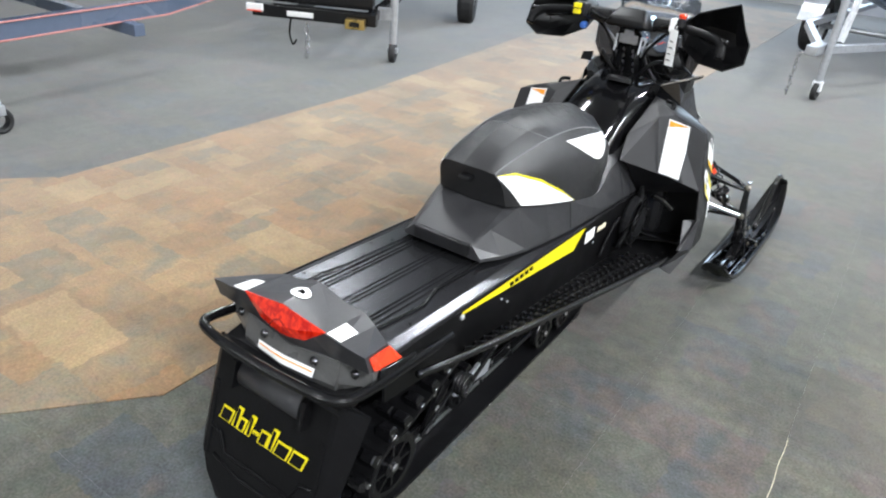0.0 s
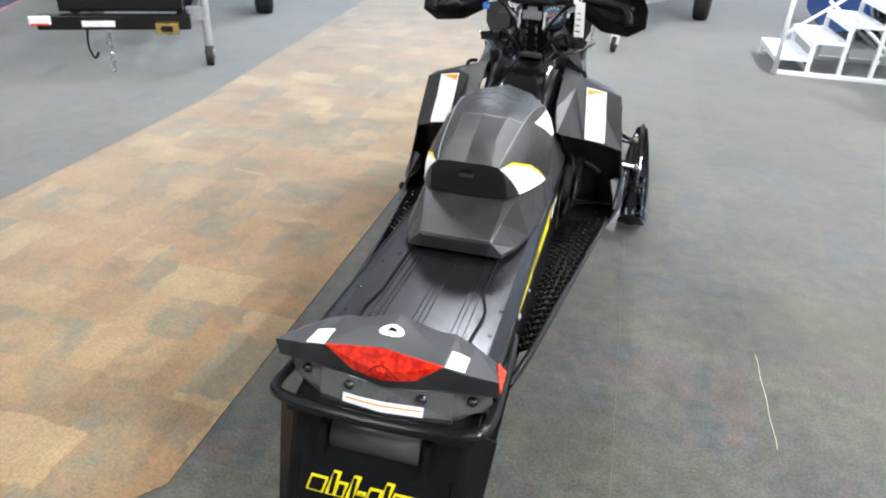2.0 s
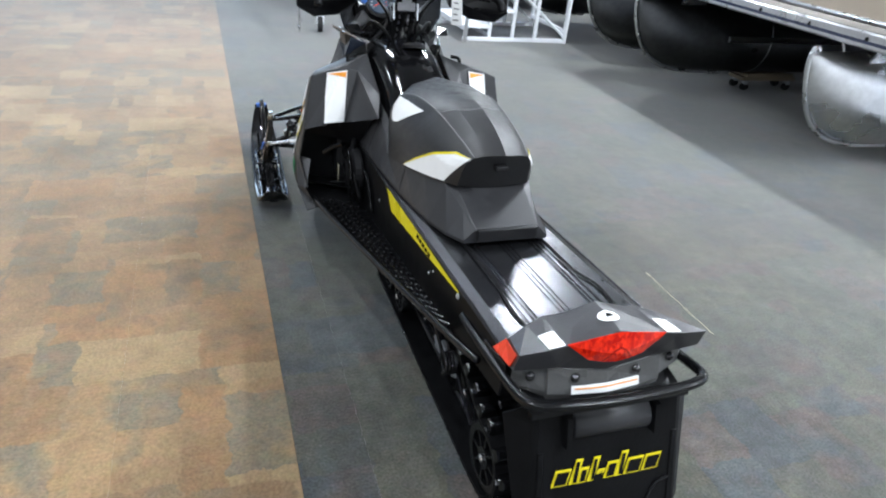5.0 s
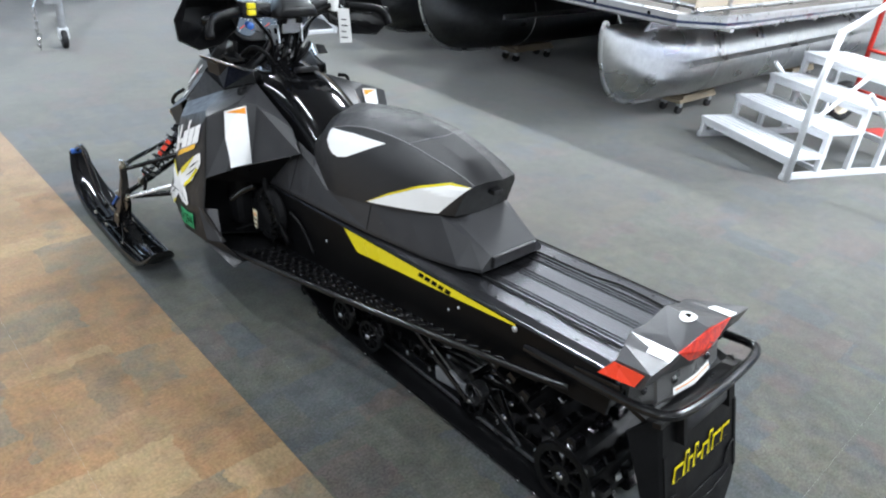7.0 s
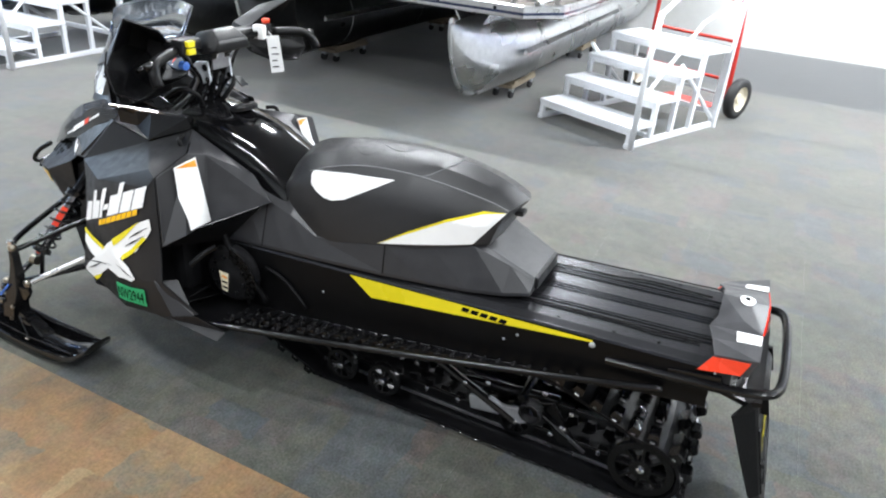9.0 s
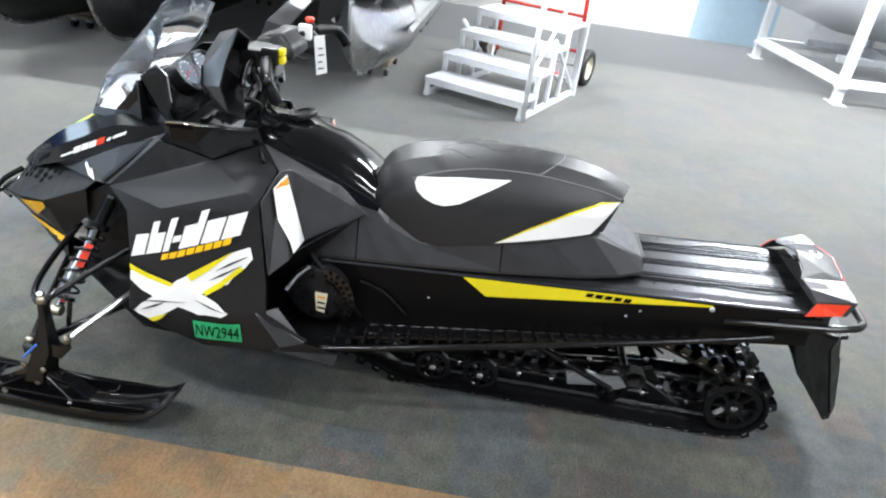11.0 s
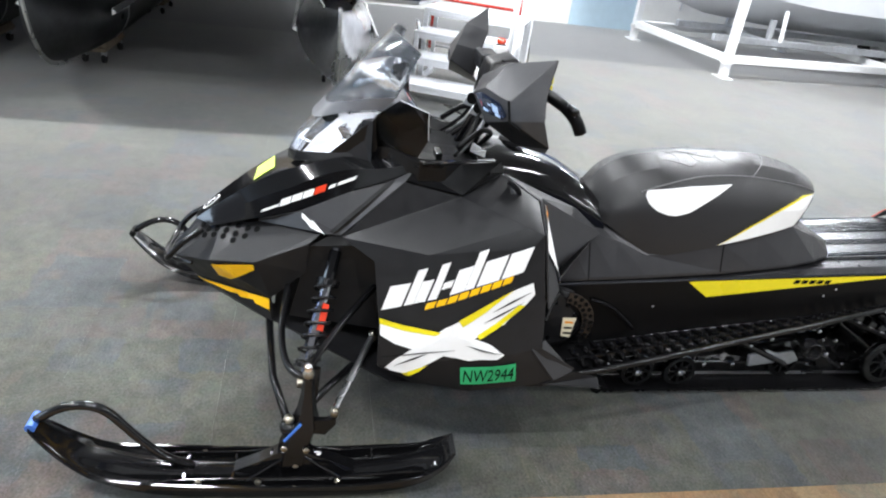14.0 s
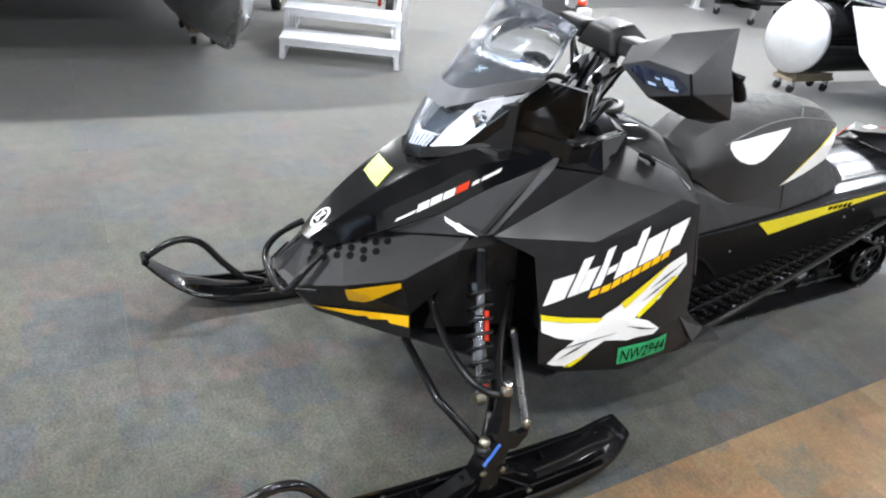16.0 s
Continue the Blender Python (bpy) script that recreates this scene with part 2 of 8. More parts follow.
    level = times(times(affine(speck.outputs["Fac"], grain * 2, 1 - grain), affine(sine.outputs[0], rib, 1)), times(times(affine(stain.outputs["Fac"], 0.9, 0.55), affine(mottle.outputs["Fac"], cloud * 2, 1 - cloud)), affine(info.outputs["Random"], 0.14, 0.93)))
    fleck = N("ShaderNodeTexNoise")
    fleck.inputs["Scale"].default_value, fleck.inputs["Detail"].default_value, fleck.inputs["Roughness"].default_value = 19, 6, 0.7
    L(geo.outputs["Position"], fleck.inputs["Vector"])
    tint = N("ShaderNodeVectorMath")
    tint.operation = "MULTIPLY_ADD"
    L(fleck.outputs["Color"], tint.inputs[0])
    tint.inputs[1].default_value, tint.inputs[2].default_value = (0.34, 0.34, 0.34), (0.83, 0.83, 0.83)
    dyed = N("ShaderNodeVectorMath")
    dyed.operation = "MULTIPLY"
    L(ramp.outputs["Color"], dyed.inputs[0])
    L(tint.outputs[0], dyed.inputs[1])
    out = N("ShaderNodeVectorMath")
    out.operation = "SCALE"
    L(dyed.outputs[0], out.inputs[0])
    L(level, out.inputs["Scale"])
    L(out.outputs[0], b.inputs["Base Color"])
    bump = N("ShaderNodeBump")
    bump.inputs["Strength"].default_value, bump.inputs["Distance"].default_value = 0.22, 0.002
    hgt = N("ShaderNodeMath")
    hgt.operation = "MULTIPLY_ADD"
    L(sine.outputs[0], hgt.inputs[0])
    hgt.inputs[1].default_value = 0.15
    L(speck.outputs["Fac"], hgt.inputs[2])
    L(hgt.outputs[0], bump.inputs["Height"])
    L(bump.outputs[0], b.inputs["Normal"])
    return mat


CARPET_BROWN = carpet("brown_patchwork_carpet", [(0.0, (0.1373, 0.1011, 0.0620)), (0.16, (0.2224, 0.1308, 0.0631)), (0.34, (0.1874, 0.1244, 0.0677)), (0.5, (0.1449, 0.1205, 0.0817)), (0.62, (0.2307, 0.1521, 0.0776)), (0.78, (0.1995, 0.1282, 0.0701)), (0.92, (0.2459, 0.1714, 0.0903))], 0.62, 0.04, 0.15)
CARPET_GREY = carpet("grey_patchwork_carpet", [(0.0, (0.0540, 0.0600, 0.0625)), (0.2, (0.0700, 0.0700, 0.0570)), (0.38, (0.0620, 0.0655, 0.0540)), (0.52, (0.0760, 0.0735, 0.0570)), (0.66, (0.0650, 0.0650, 0.0585)), (0.82, (0.0800, 0.0655, 0.0575)), (0.93, (0.0560, 0.0610, 0.0615))], 0.95, 0.02, 0.62)
CARPET_STAINED = carpet("stained_grey_carpet", [(0.0, (0.056, 0.056, 0.045)), (0.3, (0.071, 0.068, 0.052)), (0.6, (0.063, 0.062, 0.055)), (0.9, (0.078, 0.071, 0.056))], 0.75, 0.02, 0.4)
CARPET_DARK = carpet("dark_east_carpet", [(0.0, (0.014, 0.018, 0.021)), (0.4, (0.019, 0.022, 0.024)), (0.8, (0.016, 0.019, 0.021))], 0.7, 0.02, 0.3)


# ---- room ----
solid("floor", box(ROOM_X0, ROOM_X1, ROOM_Y0, ROOM_Y1, -0.15, -0.006), material("dark_carpet_backing", (0.03, 0.03, 0.03), 0.9), "grey carpeted showroom floor", "floor", "structure")
floor = bpy.data.objects["floor"]
solid("wall_east", box(ROOM_X1, ROOM_X1 + 0.2, ROOM_Y0, ROOM_Y1, -0.1, ROOM_H), WALL_PAINT, "white painted showroom wall", "wall", "structure")
solid("wall_west", box(ROOM_X0 - 0.2, ROOM_X0, ROOM_Y0, ROOM_Y1, -0.1, ROOM_H), WALL_PAINT, "white painted showroom wall", "wall", "structure")
solid("wall_south", box(ROOM_X0, ROOM_X1, ROOM_Y0 - 0.2, ROOM_Y0, -0.1, ROOM_H), WALL_PAINT, "white painted showroom wall", "wall", "structure")
WIN = (-6.5, 4.5, 0.15, 4.45)
b = box(ROOM_X0, WIN[0], ROOM_Y1, ROOM_Y1 + 0.2, -0.1, ROOM_H)
b = box(WIN[1], ROOM_X1, ROOM_Y1, ROOM_Y1 + 0.2, -0.1, ROOM_H, bm=b)
b = box(WIN[0], WIN[1], ROOM_Y1, ROOM_Y1 + 0.2, WIN[3], ROOM_H, bm=b)
b = box(WIN[0], WIN[1], ROOM_Y1, ROOM_Y1 + 0.2, -0.1, WIN[2], bm=b)
solid("wall_north", b, WALL_PAINT, "white painted wall with a shopfront opening", "wall", "structure")
solid("ceiling", box(ROOM_X0, ROOM_X1, ROOM_Y0, ROOM_Y1, ROOM_H, ROOM_H + 0.1), CEILING_PAINT, "pale painted showroom ceiling", "ceiling", "structure")
PANEL_BLUE = material("pale_blue_paint", (0.50, 0.65, 0.75), 0.5, scale=10, vary=0.06)
panel = thing("door_1", "pale blue painted flush door in the wall", "door", kind="structure")
part("door_leaf", box(ROOM_X1 - 0.03, ROOM_X1 - 0.002, -2.58, -1.46, 0.0, 2.2, 0.004), PANEL_BLUE, panel)
part("letter_plate", box(ROOM_X1 - 0.045, ROOM_X1 - 0.03, -2.55, -2.25, 0.62, 0.75, 0.004), GALVANISED, panel, "grey metal plate")

# ---- stepped display stairs of bare aluminium ----
def stair_set(label, m):
    root = thing("step_stairs", label, "stairs", None, "display stairs")
    W, RISE, RUN, COUNT = 0.88, 0.158, 0.262, 4
    for k in range(COUNT):
        z, y = RISE * (k + 1), RUN * k
        deep = RUN + 0.05 if k < COUNT - 1 else 0.42
        b = box(-W / 2, W / 2, y, y + deep, z - 0.028, z, 0.006)
        for r in range(5):
            b = box(-W / 2 + 0.01, W / 2 - 0.01, y + 0.03 + r * 0.055, y + 0.05 + r * 0.055, z, z + 0.004, 0, 1, b)
        part("tread", b, WHITE_METAL, root, "ribbed pale aluminium tread")
        for x in (-W / 2 + 0.02, W / 2 - 0.02):
            part("leg", box(x - 0.018, x + 0.018, y + 0.01, y + 0.046, 0.0, z - 0.028, 0.004), WHITE_METAL, root)
        part("nosing", box(-W / 2 + 0.04, W / 2 - 0.04, y + 0.012, y + 0.034, z - 0.062, z - 0.03, 0.004), WHITE_METAL, root)
    back = RUN * (COUNT - 1) + 0.40
    for x in (-W / 2 + 0.02, W / 2 - 0.02):
        part("base_rail", box(x - 0.02, x + 0.02, 0.0, back, 0.0, 0.04, 0.005), WHITE_METAL, root)
        part("leg", box(x - 0.018, x + 0.018, back - 0.036, back, 0.04, RISE * COUNT - 0.03, 0.004), WHITE_METAL, root)
        part("brace", tube([(x, back - 0.02, 0.06), (x, RUN * 2, RISE * COUNT - 0.08)], 0.016, 8), WHITE_METAL, root)
    part("cross_brace", box(-W / 2, W / 2, back - 0.04, back - 0.005, 0.1, 0.14, 0.004), WHITE_METAL, root)
    part("cross_brace", box(-W / 2 + 0.03, W / 2 - 0.03, RUN * 1.1, RUN * 1.1 + 0.03, 0.03, 0.06, 0.004), WHITE_METAL, root)
    x = W / 2 + 0.01
    part("rail_post", tube([(x, 0.02, 0.0), (x, 0.02, 0.62), (x, 0.06, 0.95)], 0.021, 10), WHITE_METAL, root, "round aluminium post", True)
    part("hand_rail", tube(smooth_path([(x, 0.05, 0.93), (x, 0.3, 1.08), (x, 0.9, 1.46), (x, 1.15, 1.52)], 4), 0.019, 10), WHITE_METAL, root, "sloping aluminium hand rail", True)
    part("rail_post", tube([(x, back - 0.02, 0.0), (x, back - 0.02, 1.5)], 0.019, 10), WHITE_METAL, root, "round aluminium post")
    part("mid_rail", tube([(x, 0.03, 0.36), (x, RUN * 2.4, RISE * 4 + 0.22), (x, back - 0.02, RISE * 4 + 0.4)], 0.014, 8), WHITE_METAL, root)
    root.matrix_world = m
    return root


# local x is the width, local y climbs
stair_set("bare aluminium step stairs with one hand rail", pose(3.255, 1.340, 0, 0, 0, -113.3))
stair_set("bare aluminium step stairs beside dark pontoons", pose(1.74, 6.17, 0, 0, 0, -90))

# ---- hand truck ----
RED_PAINT = material("red_paint", (0.55, 0.03, 0.02), 0.35, scale=40, vary=0.1)
TYRE = material("tyre_rubber", (0.02, 0.02, 0.021), 0.6, bump=0.3, scale=80, vary=0.3)


def tyre_bm(r, w, m):
    return lathe([(r * 0.62, -w * 0.42), (r * 0.8, -w / 2), (r * 0.95, -w * 0.42), (r, -w * 0.25), (r, w * 0.25), (r * 0.95, w * 0.42), (r * 0.8, w / 2), (r * 0.62, w * 0.42), (r * 0.62, -w * 0.42)], 26, None, m)


def rim_bm(r, w, m):
    return lathe([(0.01, -w * 0.2), (r * 0.2, -w * 0.25), (r * 0.25, -w * 0.1), (r * 0.5, -w * 0.12), (r * 0.64, -w * 0.42), (r * 0.64, w * 0.42), (r * 0.5, w * 0.12), (r * 0.25, w * 0.1), (r * 0.2, w * 0.25), (0.01, w * 0.2)], 22, None, m)


truck = thing("hand_truck", "red tubular hand truck with black tyres", "hand truck")
for s in (-1, 1):
    part("frame_tube", tube(smooth_path([(s * 0.42, 0.0, 0.14), (s * 0.42, 0.02, 0.5), (s * 0.40, 0.06, 0.95), (s * 0.36, 0.14, 1.12), (s * 0.30, 0.20, 1.16)], 4), 0.019, 10), RED_PAINT, truck, "", True)
    w = part("wheel", tyre_bm(0.17, 0.085, pose(s * 0.52, 0.0, 0.17, 0, 90, 0)), TYRE, truck, "black pneumatic tyre")
    sharpen(w, 50)
    part("rim", rim_bm(0.17, 0.085, pose(s * 0.52, 0.0, 0.17, 0, 90, 0)), CREAM_PAINT, w, "cream pressed rim")
for z, y in ((0.3, 0.01), (0.62, 0.03), (0.95, 0.06)):
    part("cross_tube", tube([(-0.41, y, z), (0.41, y, z)], 0.014, 8), RED_PAINT, truck)
part("axle", tube([(-0.5, 0, 0.17), (0.5, 0, 0.17)], 0.012, 8), GALVANISED, truck)
part("toe_plate", box(-0.25, 0.25, -0.22, 0.0, 0.012, 0.02, 0.003), RED_PAINT, truck)
truck.matrix_world = pose(4.78, 0.83, 0, 0, 0, 66)

# ---- pontoon boats ----
BEIGE = material("beige_fence_panel", (0.52, 0.44, 0.34), 0.3, scale=14, vary=0.06, coat=0.3)
WOOD = material("dull_timber", (0.34, 0.28, 0.2), 0.7, bump=0.4, scale=40, vary=0.25)
PONTOON_METAL = material("mill_aluminium", (0.80, 0.81, 0.83), 0.3, metal=1.0, bump=0.08, scale=24, vary=0.14)
GEL_WHITE = material("white_gelcoat", (0.78, 0.80, 0.83), 0.15, coat=0.5, scale=10, vary=0.03)
CAP_METAL = material("spun_aluminium_cap", (0.86, 0.87, 0.90), 0.34, metal=0.55, scale=20, vary=0.08)
GEL_BLACK = material("black_gelcoat", (0.012, 0.012, 0.014), 0.12, coat=0.6, scale=10, vary=0.1)
# aluminium darkened for the tubes that lie in the decks' shade
SHADED_METAL = material("shade_darkened_aluminium", (0.14, 0.145, 0.155), 0.33, metal=1.0, scale=24, vary=0.2)
NAVY = material("navy_gelcoat", (0.02, 0.03, 0.07), 0.15, coat=0.6, scale=10, vary=0.1)
CARPET_DECK = material("deck_underside", (0.10, 0.09, 0.08), 0.8, scale=20, vary=0.2)


def pontoon_bm(length, r=0.3, blunt=False):
    """A tube along +x with a raked bow at the origin; z = 0 is its underside."""
    if blunt:
        return lathe([(0.001, -0.075), (r * 0.5, -0.04), (r * 0.98, 0.0), (r, 0.02), (r, length)], 40, None, pose(0, 0, r, 0, 90, 0))
    rings = []
    for x, top, bot, hw in ((0.0, 0.60, 0.52, 0.008), (0.045, 0.605, 0.37, 0.026), (0.12, 0.60, 0.23, 0.062), (0.23, 0.60, 0.12, 0.110), (0.38, 0.60, 0.05, 0.165), (0.58, 0.60, 0.012, 0.220), (0.8, 0.6, 0.0, 0.265), (1.05, 0.6, 0.0, 0.29), (1.3, 0.6, 0.0, 0.3), (length, 0.6, 0.0, 0.3)):
        ring = []
        cz, hz = (top + bot) / 2, (top - bot) / 2
        k = min(1.0, x / 1.1)
        for i in range(28):
            a = 2 * math.pi * i / 28
            c, sn = math.cos(a), math.sin(a)
            py = hw * (abs(sn) ** (1 + (0.9 if c < 0 else -0.35) * (1 - k))) * (1 if sn >= 0 else -1)
            ring.append((x, py, cz + hz * c))
        rings.append(ring)
    return loft(rings)


def pontoon_boat(label, tubes, deck, far_x, deck_z=0.2, m=None, metal=None, blunt=False, z0=0.16):
    """A pontoon boat whose bows point to -x: tubes at the given y, deck (x, y0, y1)."""
    root = thing("pontoon_boat", label, "boat", None, "pontoon boats")
    dx, y0, y1 = deck
    for x, y, *own in tubes:
        skin = own[0] if own else metal or PONTOON_METAL
        body = pontoon_bm(far_x - x, 0.3, blunt)
        body.transform(pose(x, y, z0))
        t = sharpen(part("pontoon", body, skin, root, "bare aluminium pontoon tube" if skin is PONTOON_METAL else "pontoon tube darkened for shade"), 35)
        if blunt:
            part("end_cap", lathe([(0.001, -0.080), (0.15, -0.046), (0.294, -0.004), (0.303, 0.012), (0.303, 0.03), (0.29, 0.03)], 40, None, pose(x, y, z0 + 0.3, 0, 90, 0)), CAP_METAL, t, "pale domed end cap", True)
        else:
            keel = [(x - 0.004, y, z0 + 0.60), (x - 0.004, y, z0 + 0.52), (x + 0.041, y, z0 + 0.37), (x + 0.117, y, z0 + 0.225), (x + 0.23, y, z0 + 0.112), (x + 0.38, y, z0 + 0.042), (x + 0.58, y, z0 + 0.004), (x + 0.8, y, z0 - 0.005), (x + 1.0, y, z0 - 0.006)]
            part("keel_bead", tube(smooth_path([(kx - 0.008, ky, kz - 0.004) for kx, ky, kz in keel], 3), 0.014, 8), ALUMINIUM, t, "rounded keel bead", True)
            part("bow_eye", lathe([(0.012, -0.012), (0.028, -0.012), (0.028, 0.012), (0.012, 0.012), (0.012, -0.012)], 14, None, pose(x + 0.015, y, z0 + 0.605, 90)), ALUMINIUM, t)
        for wx in (1.2, 2.6, 4.0):
            ring = [(x + wx, y + 0.301 * math.sin(a), z0 + 0.3 + 0.301 * math.cos(a)) for a in [2 * math.pi * i / 28 for i in range(28)]]
            part("weld_seam", tube(ring, 0.004, 5, None, True), ALUMINIUM, t)
        for side in (-1, 1):
            part("lifting_strake", loft([[(xx, y + side * 0.295, z0 + 0.36), (xx, y + side * 0.325, z0 + 0.33), (xx, y + side * 0.29, z0 + 0.31)] for xx in (x + 0.75, far_x - 0.1)]), PONTOON_METAL, t)
            part("riser_bracket", loft([[(xx, y + side * 0.10, z0 + 0.56), (xx, y + side * 0.16, z0 + 0.66), (xx, y + side * 0.15, z0 + 0.665), (xx, y + side * 0.09, z0 + 0.57)] for xx in (x + 0.35, far_x - 0.2)]), PONTOON_METAL, t)
    c = 0.28
    out = [(dx, y0 + c * 0.75), (dx + c, y0 + 0.02), (dx + c + 0.3, y0), (far_x, y0), (far_x, y1), (dx + c, y1), (dx, y1 - c)]
    part("deck", prism(out, deck_z + 0.665, deck_z + 0.70, "z", 0.0), CARPET_DECK, root, "dark deck underside")
    trim = [(x, y) for x, y in out]
    deck_trim = part("deck_trim", loft([[(x + ox, y + oy, z) for ox, oy, z in ((0, 0, deck_z + 0.645), (-0.012, -0.012 if y < (y0 + y1) / 2 else 0.012, deck_z + 0.655), (-0.012, -0.012 if y < (y0 + y1) / 2 else 0.012, deck_z + 0.725), (0, 0, deck_z + 0.735), (0.02, 0.0, deck_z + 0.72), (0.02, 0.0, deck_z + 0.66))] for x, y in [trim[3], trim[2], trim[1], trim[0], trim[6], trim[5], trim[4]]]), ALUMINIUM, root, "bright extruded deck edge")
    part("trim_line", loft([[(x - 0.014, y + (-0.014 if y < (y0 + y1) / 2 else 0.014), z) for z in (deck_z + 0.672, deck_z + 0.690)] + [(x, y, deck_z + 0.68)] for x, y in [trim[3], trim[2], trim[1], trim[0], trim[6], trim[5]]]), NAVY, deck_trim, "dark line along the deck edge")
    for k in range(7):
        part("cross_beam", box(dx + 0.5 + k * 0.7, dx + 0.55 + k * 0.7, y0 + 0.08, y1 - 0.08, deck_z + 0.60, deck_z + 0.664, 0.004), PONTOON_METAL, root)
    g = 0.13
    inner = [(far_x - 0.1, y0 + g), (dx + c + 0.2, y0 + g), (dx + c, y0 + g + 0.05), (dx + g + 0.12, y0 + g + 0.24), (dx + g + 0.10, y1 - g - 0.24), (dx + c, y1 - g - 0.02), (far_x - 0.1, y1 - g)]
    path = smooth_path([(x, y, 0) for x, y in inner], 4)
    part("fence", loft([[(p.x, p.y, deck_z + 0.74), (p.x, p.y, deck_z + 1.35), (p.x + 0.02, p.y + 0.0, deck_z + 1.35), (p.x + 0.02, p.y, deck_z + 0.74)] for p in path]), BEIGE, root, "beige panelled deck fence")
    for zz in (0.75, 1.36):
        part("fence_rail", tube([(p.x, p.y, deck_z + zz) for p in path], 0.018, 8), ALUMINIUM, root, "", True)
    for p in path[::4]:
        part("fence_post", box(p.x - 0.014, p.x + 0.018, p.y - 0.016, p.y + 0.016, deck_z + 0.70, deck_z + 1.36, 0.003), ALUMINIUM, root)
    for k in range(5):
        part("trim_bolt", lathe([(0.012, 0), (0.012, 0.004), (0.0004, 0.006)], 8, None, pose(dx - 0.013, y0 + 0.4 + k * 0.42, deck_z + 0.70, 0, -90, 0)), BLACK_METAL, deck_trim)
    if blunt:
        plate = [(0.52, 0.83), (0.31, 0.51), (0.06, 0.35), (-0.06, 0.35), (-0.31, 0.51), (-0.52, 0.83)]
        part("motor_bracket", loft([[(-0.08, y, z) for y, z in plate], [(-0.05, y * 1.01, z) for y, z in plate], [(0.5, y * 0.8, 0.83 - (0.83 - z) * 0.35) for y, z in plate]]), GEL_WHITE, root, "pale tapered motor bracket")
    if m is not None:
        root.matrix_world = m
    return root


pontoon_boat("beige and silver pontoon boat on low dollies", [(2.63, 2.20), (2.60, 4.05, SHADED_METAL)], (2.66, 1.50, 4.40), 8.2)
pontoon_boat("silver pontoon boat with shade-darkened tubes on low dollies", [(2.62, 4.90), (2.62, 6.65)], (3.1, 4.52, 7.05), 8.2, 0.2, None, SHADED_METAL)
# black on these tubes paints in the shadow on their near side
pontoon_boat("white-capped pontoon boat standing beyond the snowmobile's tail", [(0.0, -0.95), (0.0, 0.95)], (0.25, -1.28, 1.28), 5.0, 0.18, pose(1.345, -2.40, 0, 0, 0, -90), GEL_BLACK, True, 0.18)


def dolly(m, label):
    root = thing("boat_dolly", label, "dolly", None, "boat dollies")
    part("plank", box(-0.30, 0.30, -0.10, 0.10, 0.12, 0.16, 0.006), WOOD, root, "weathered timber plank")
    part("chock", prism([(-0.10, 0.16), (0.10, 0.16), (0.10, 0.205), (0.0, 0.178), (-0.10, 0.205)], -0.26, 0.26, "x", 0.003), WOOD, root)
    for x in (-0.24, 0.24):
        for y in (-0.07, 0.07):
            w = part("caster", lathe([(0.01, -0.014), (0.042, -0.014), (0.045, 0), (0.042, 0.014), (0.01, 0.014)], 14, None, pose(x, y, 0.045, 90)), TYRE, root)
            part("fork", box(x - 0.02, x + 0.02, y - 0.02, y + 0.02, 0.07, 0.12, 0.003), GALVANISED, w)
    root.matrix_world = m
    return root


for x, y in ((4.05, 2.20), (6.2, 2.20), (4.1, 4.05), (6.4, 4.05), (4.1, 4.9), (6.4, 4.9), (4.2, 6.65), (6.4, 6.65)):
    d2 = dolly(pose(x, y, 0, 0, 0, 0), "low timber dolly on casters under a pontoon")
    d2.scale.z = 0.78
for x, y in ((2.31, -2.76), (2.31, -5.6), (0.41, -2.76), (0.41, -5.6)):
    d2 = dolly(pose(x, y, 0, 0, 0, 90), "low timber dolly on casters under a pontoon")
    d2.scale.z = 0.875

# ---- white boat cradle with a runabout ----
CRADLE = material("white_painted_steel", (0.78, 0.79, 0.8), 0.4, scale=30, vary=0.06)
cradle = thing("boat_cradle", "white tubular steel boat cradle", "boat cradle")
FEET = [(5.48, -2.40), (7.62, -2.18), (5.75, -5.0), (7.9, -4.8)]
for fx, fy in FEET:
    part("foot_plate", box(fx - 0.14, fx + 0.14, fy - 0.07, fy + 0.07, 0.0, 0.014, 0.004), CRADLE, cradle)
    part("post", box(fx - 0.045, fx + 0.045, fy - 0.045, fy + 0.045, 0.014, 1.75, 0.006), CRADLE, cradle)
    part("screw_collar", lathe([(0.05, 0), (0.075, 0.01), (0.075, 0.05), (0.05, 0.06)], 12, None, pose(fx, fy, 0.16)), CRADLE, cradle)
for a, c, z in ((0, 1, 0.22), (2, 3, 0.22), (0, 2, 0.22), (1, 3, 0.22), (0, 1, 1.7), (2, 3, 1.7)):
    p, q = Vector((*FEET[a], z)), Vector((*FEET[c], z))
    part("beam", tube([p, q], 0.06, 4), CRADLE, cradle)
for a, c in ((0, 2), (1, 3)):
    p, q = Vector((*FEET[a], 0.3)), Vector((*FEET[c], 1.3))
    part("roller_arm", tube([p.lerp(q, 0.25) + Vector((0, 0, -0.1)), p.lerp(q, 0.25) + Vector((0.05, 0, 0.25))], 0.025, 8), CRADLE, cradle)


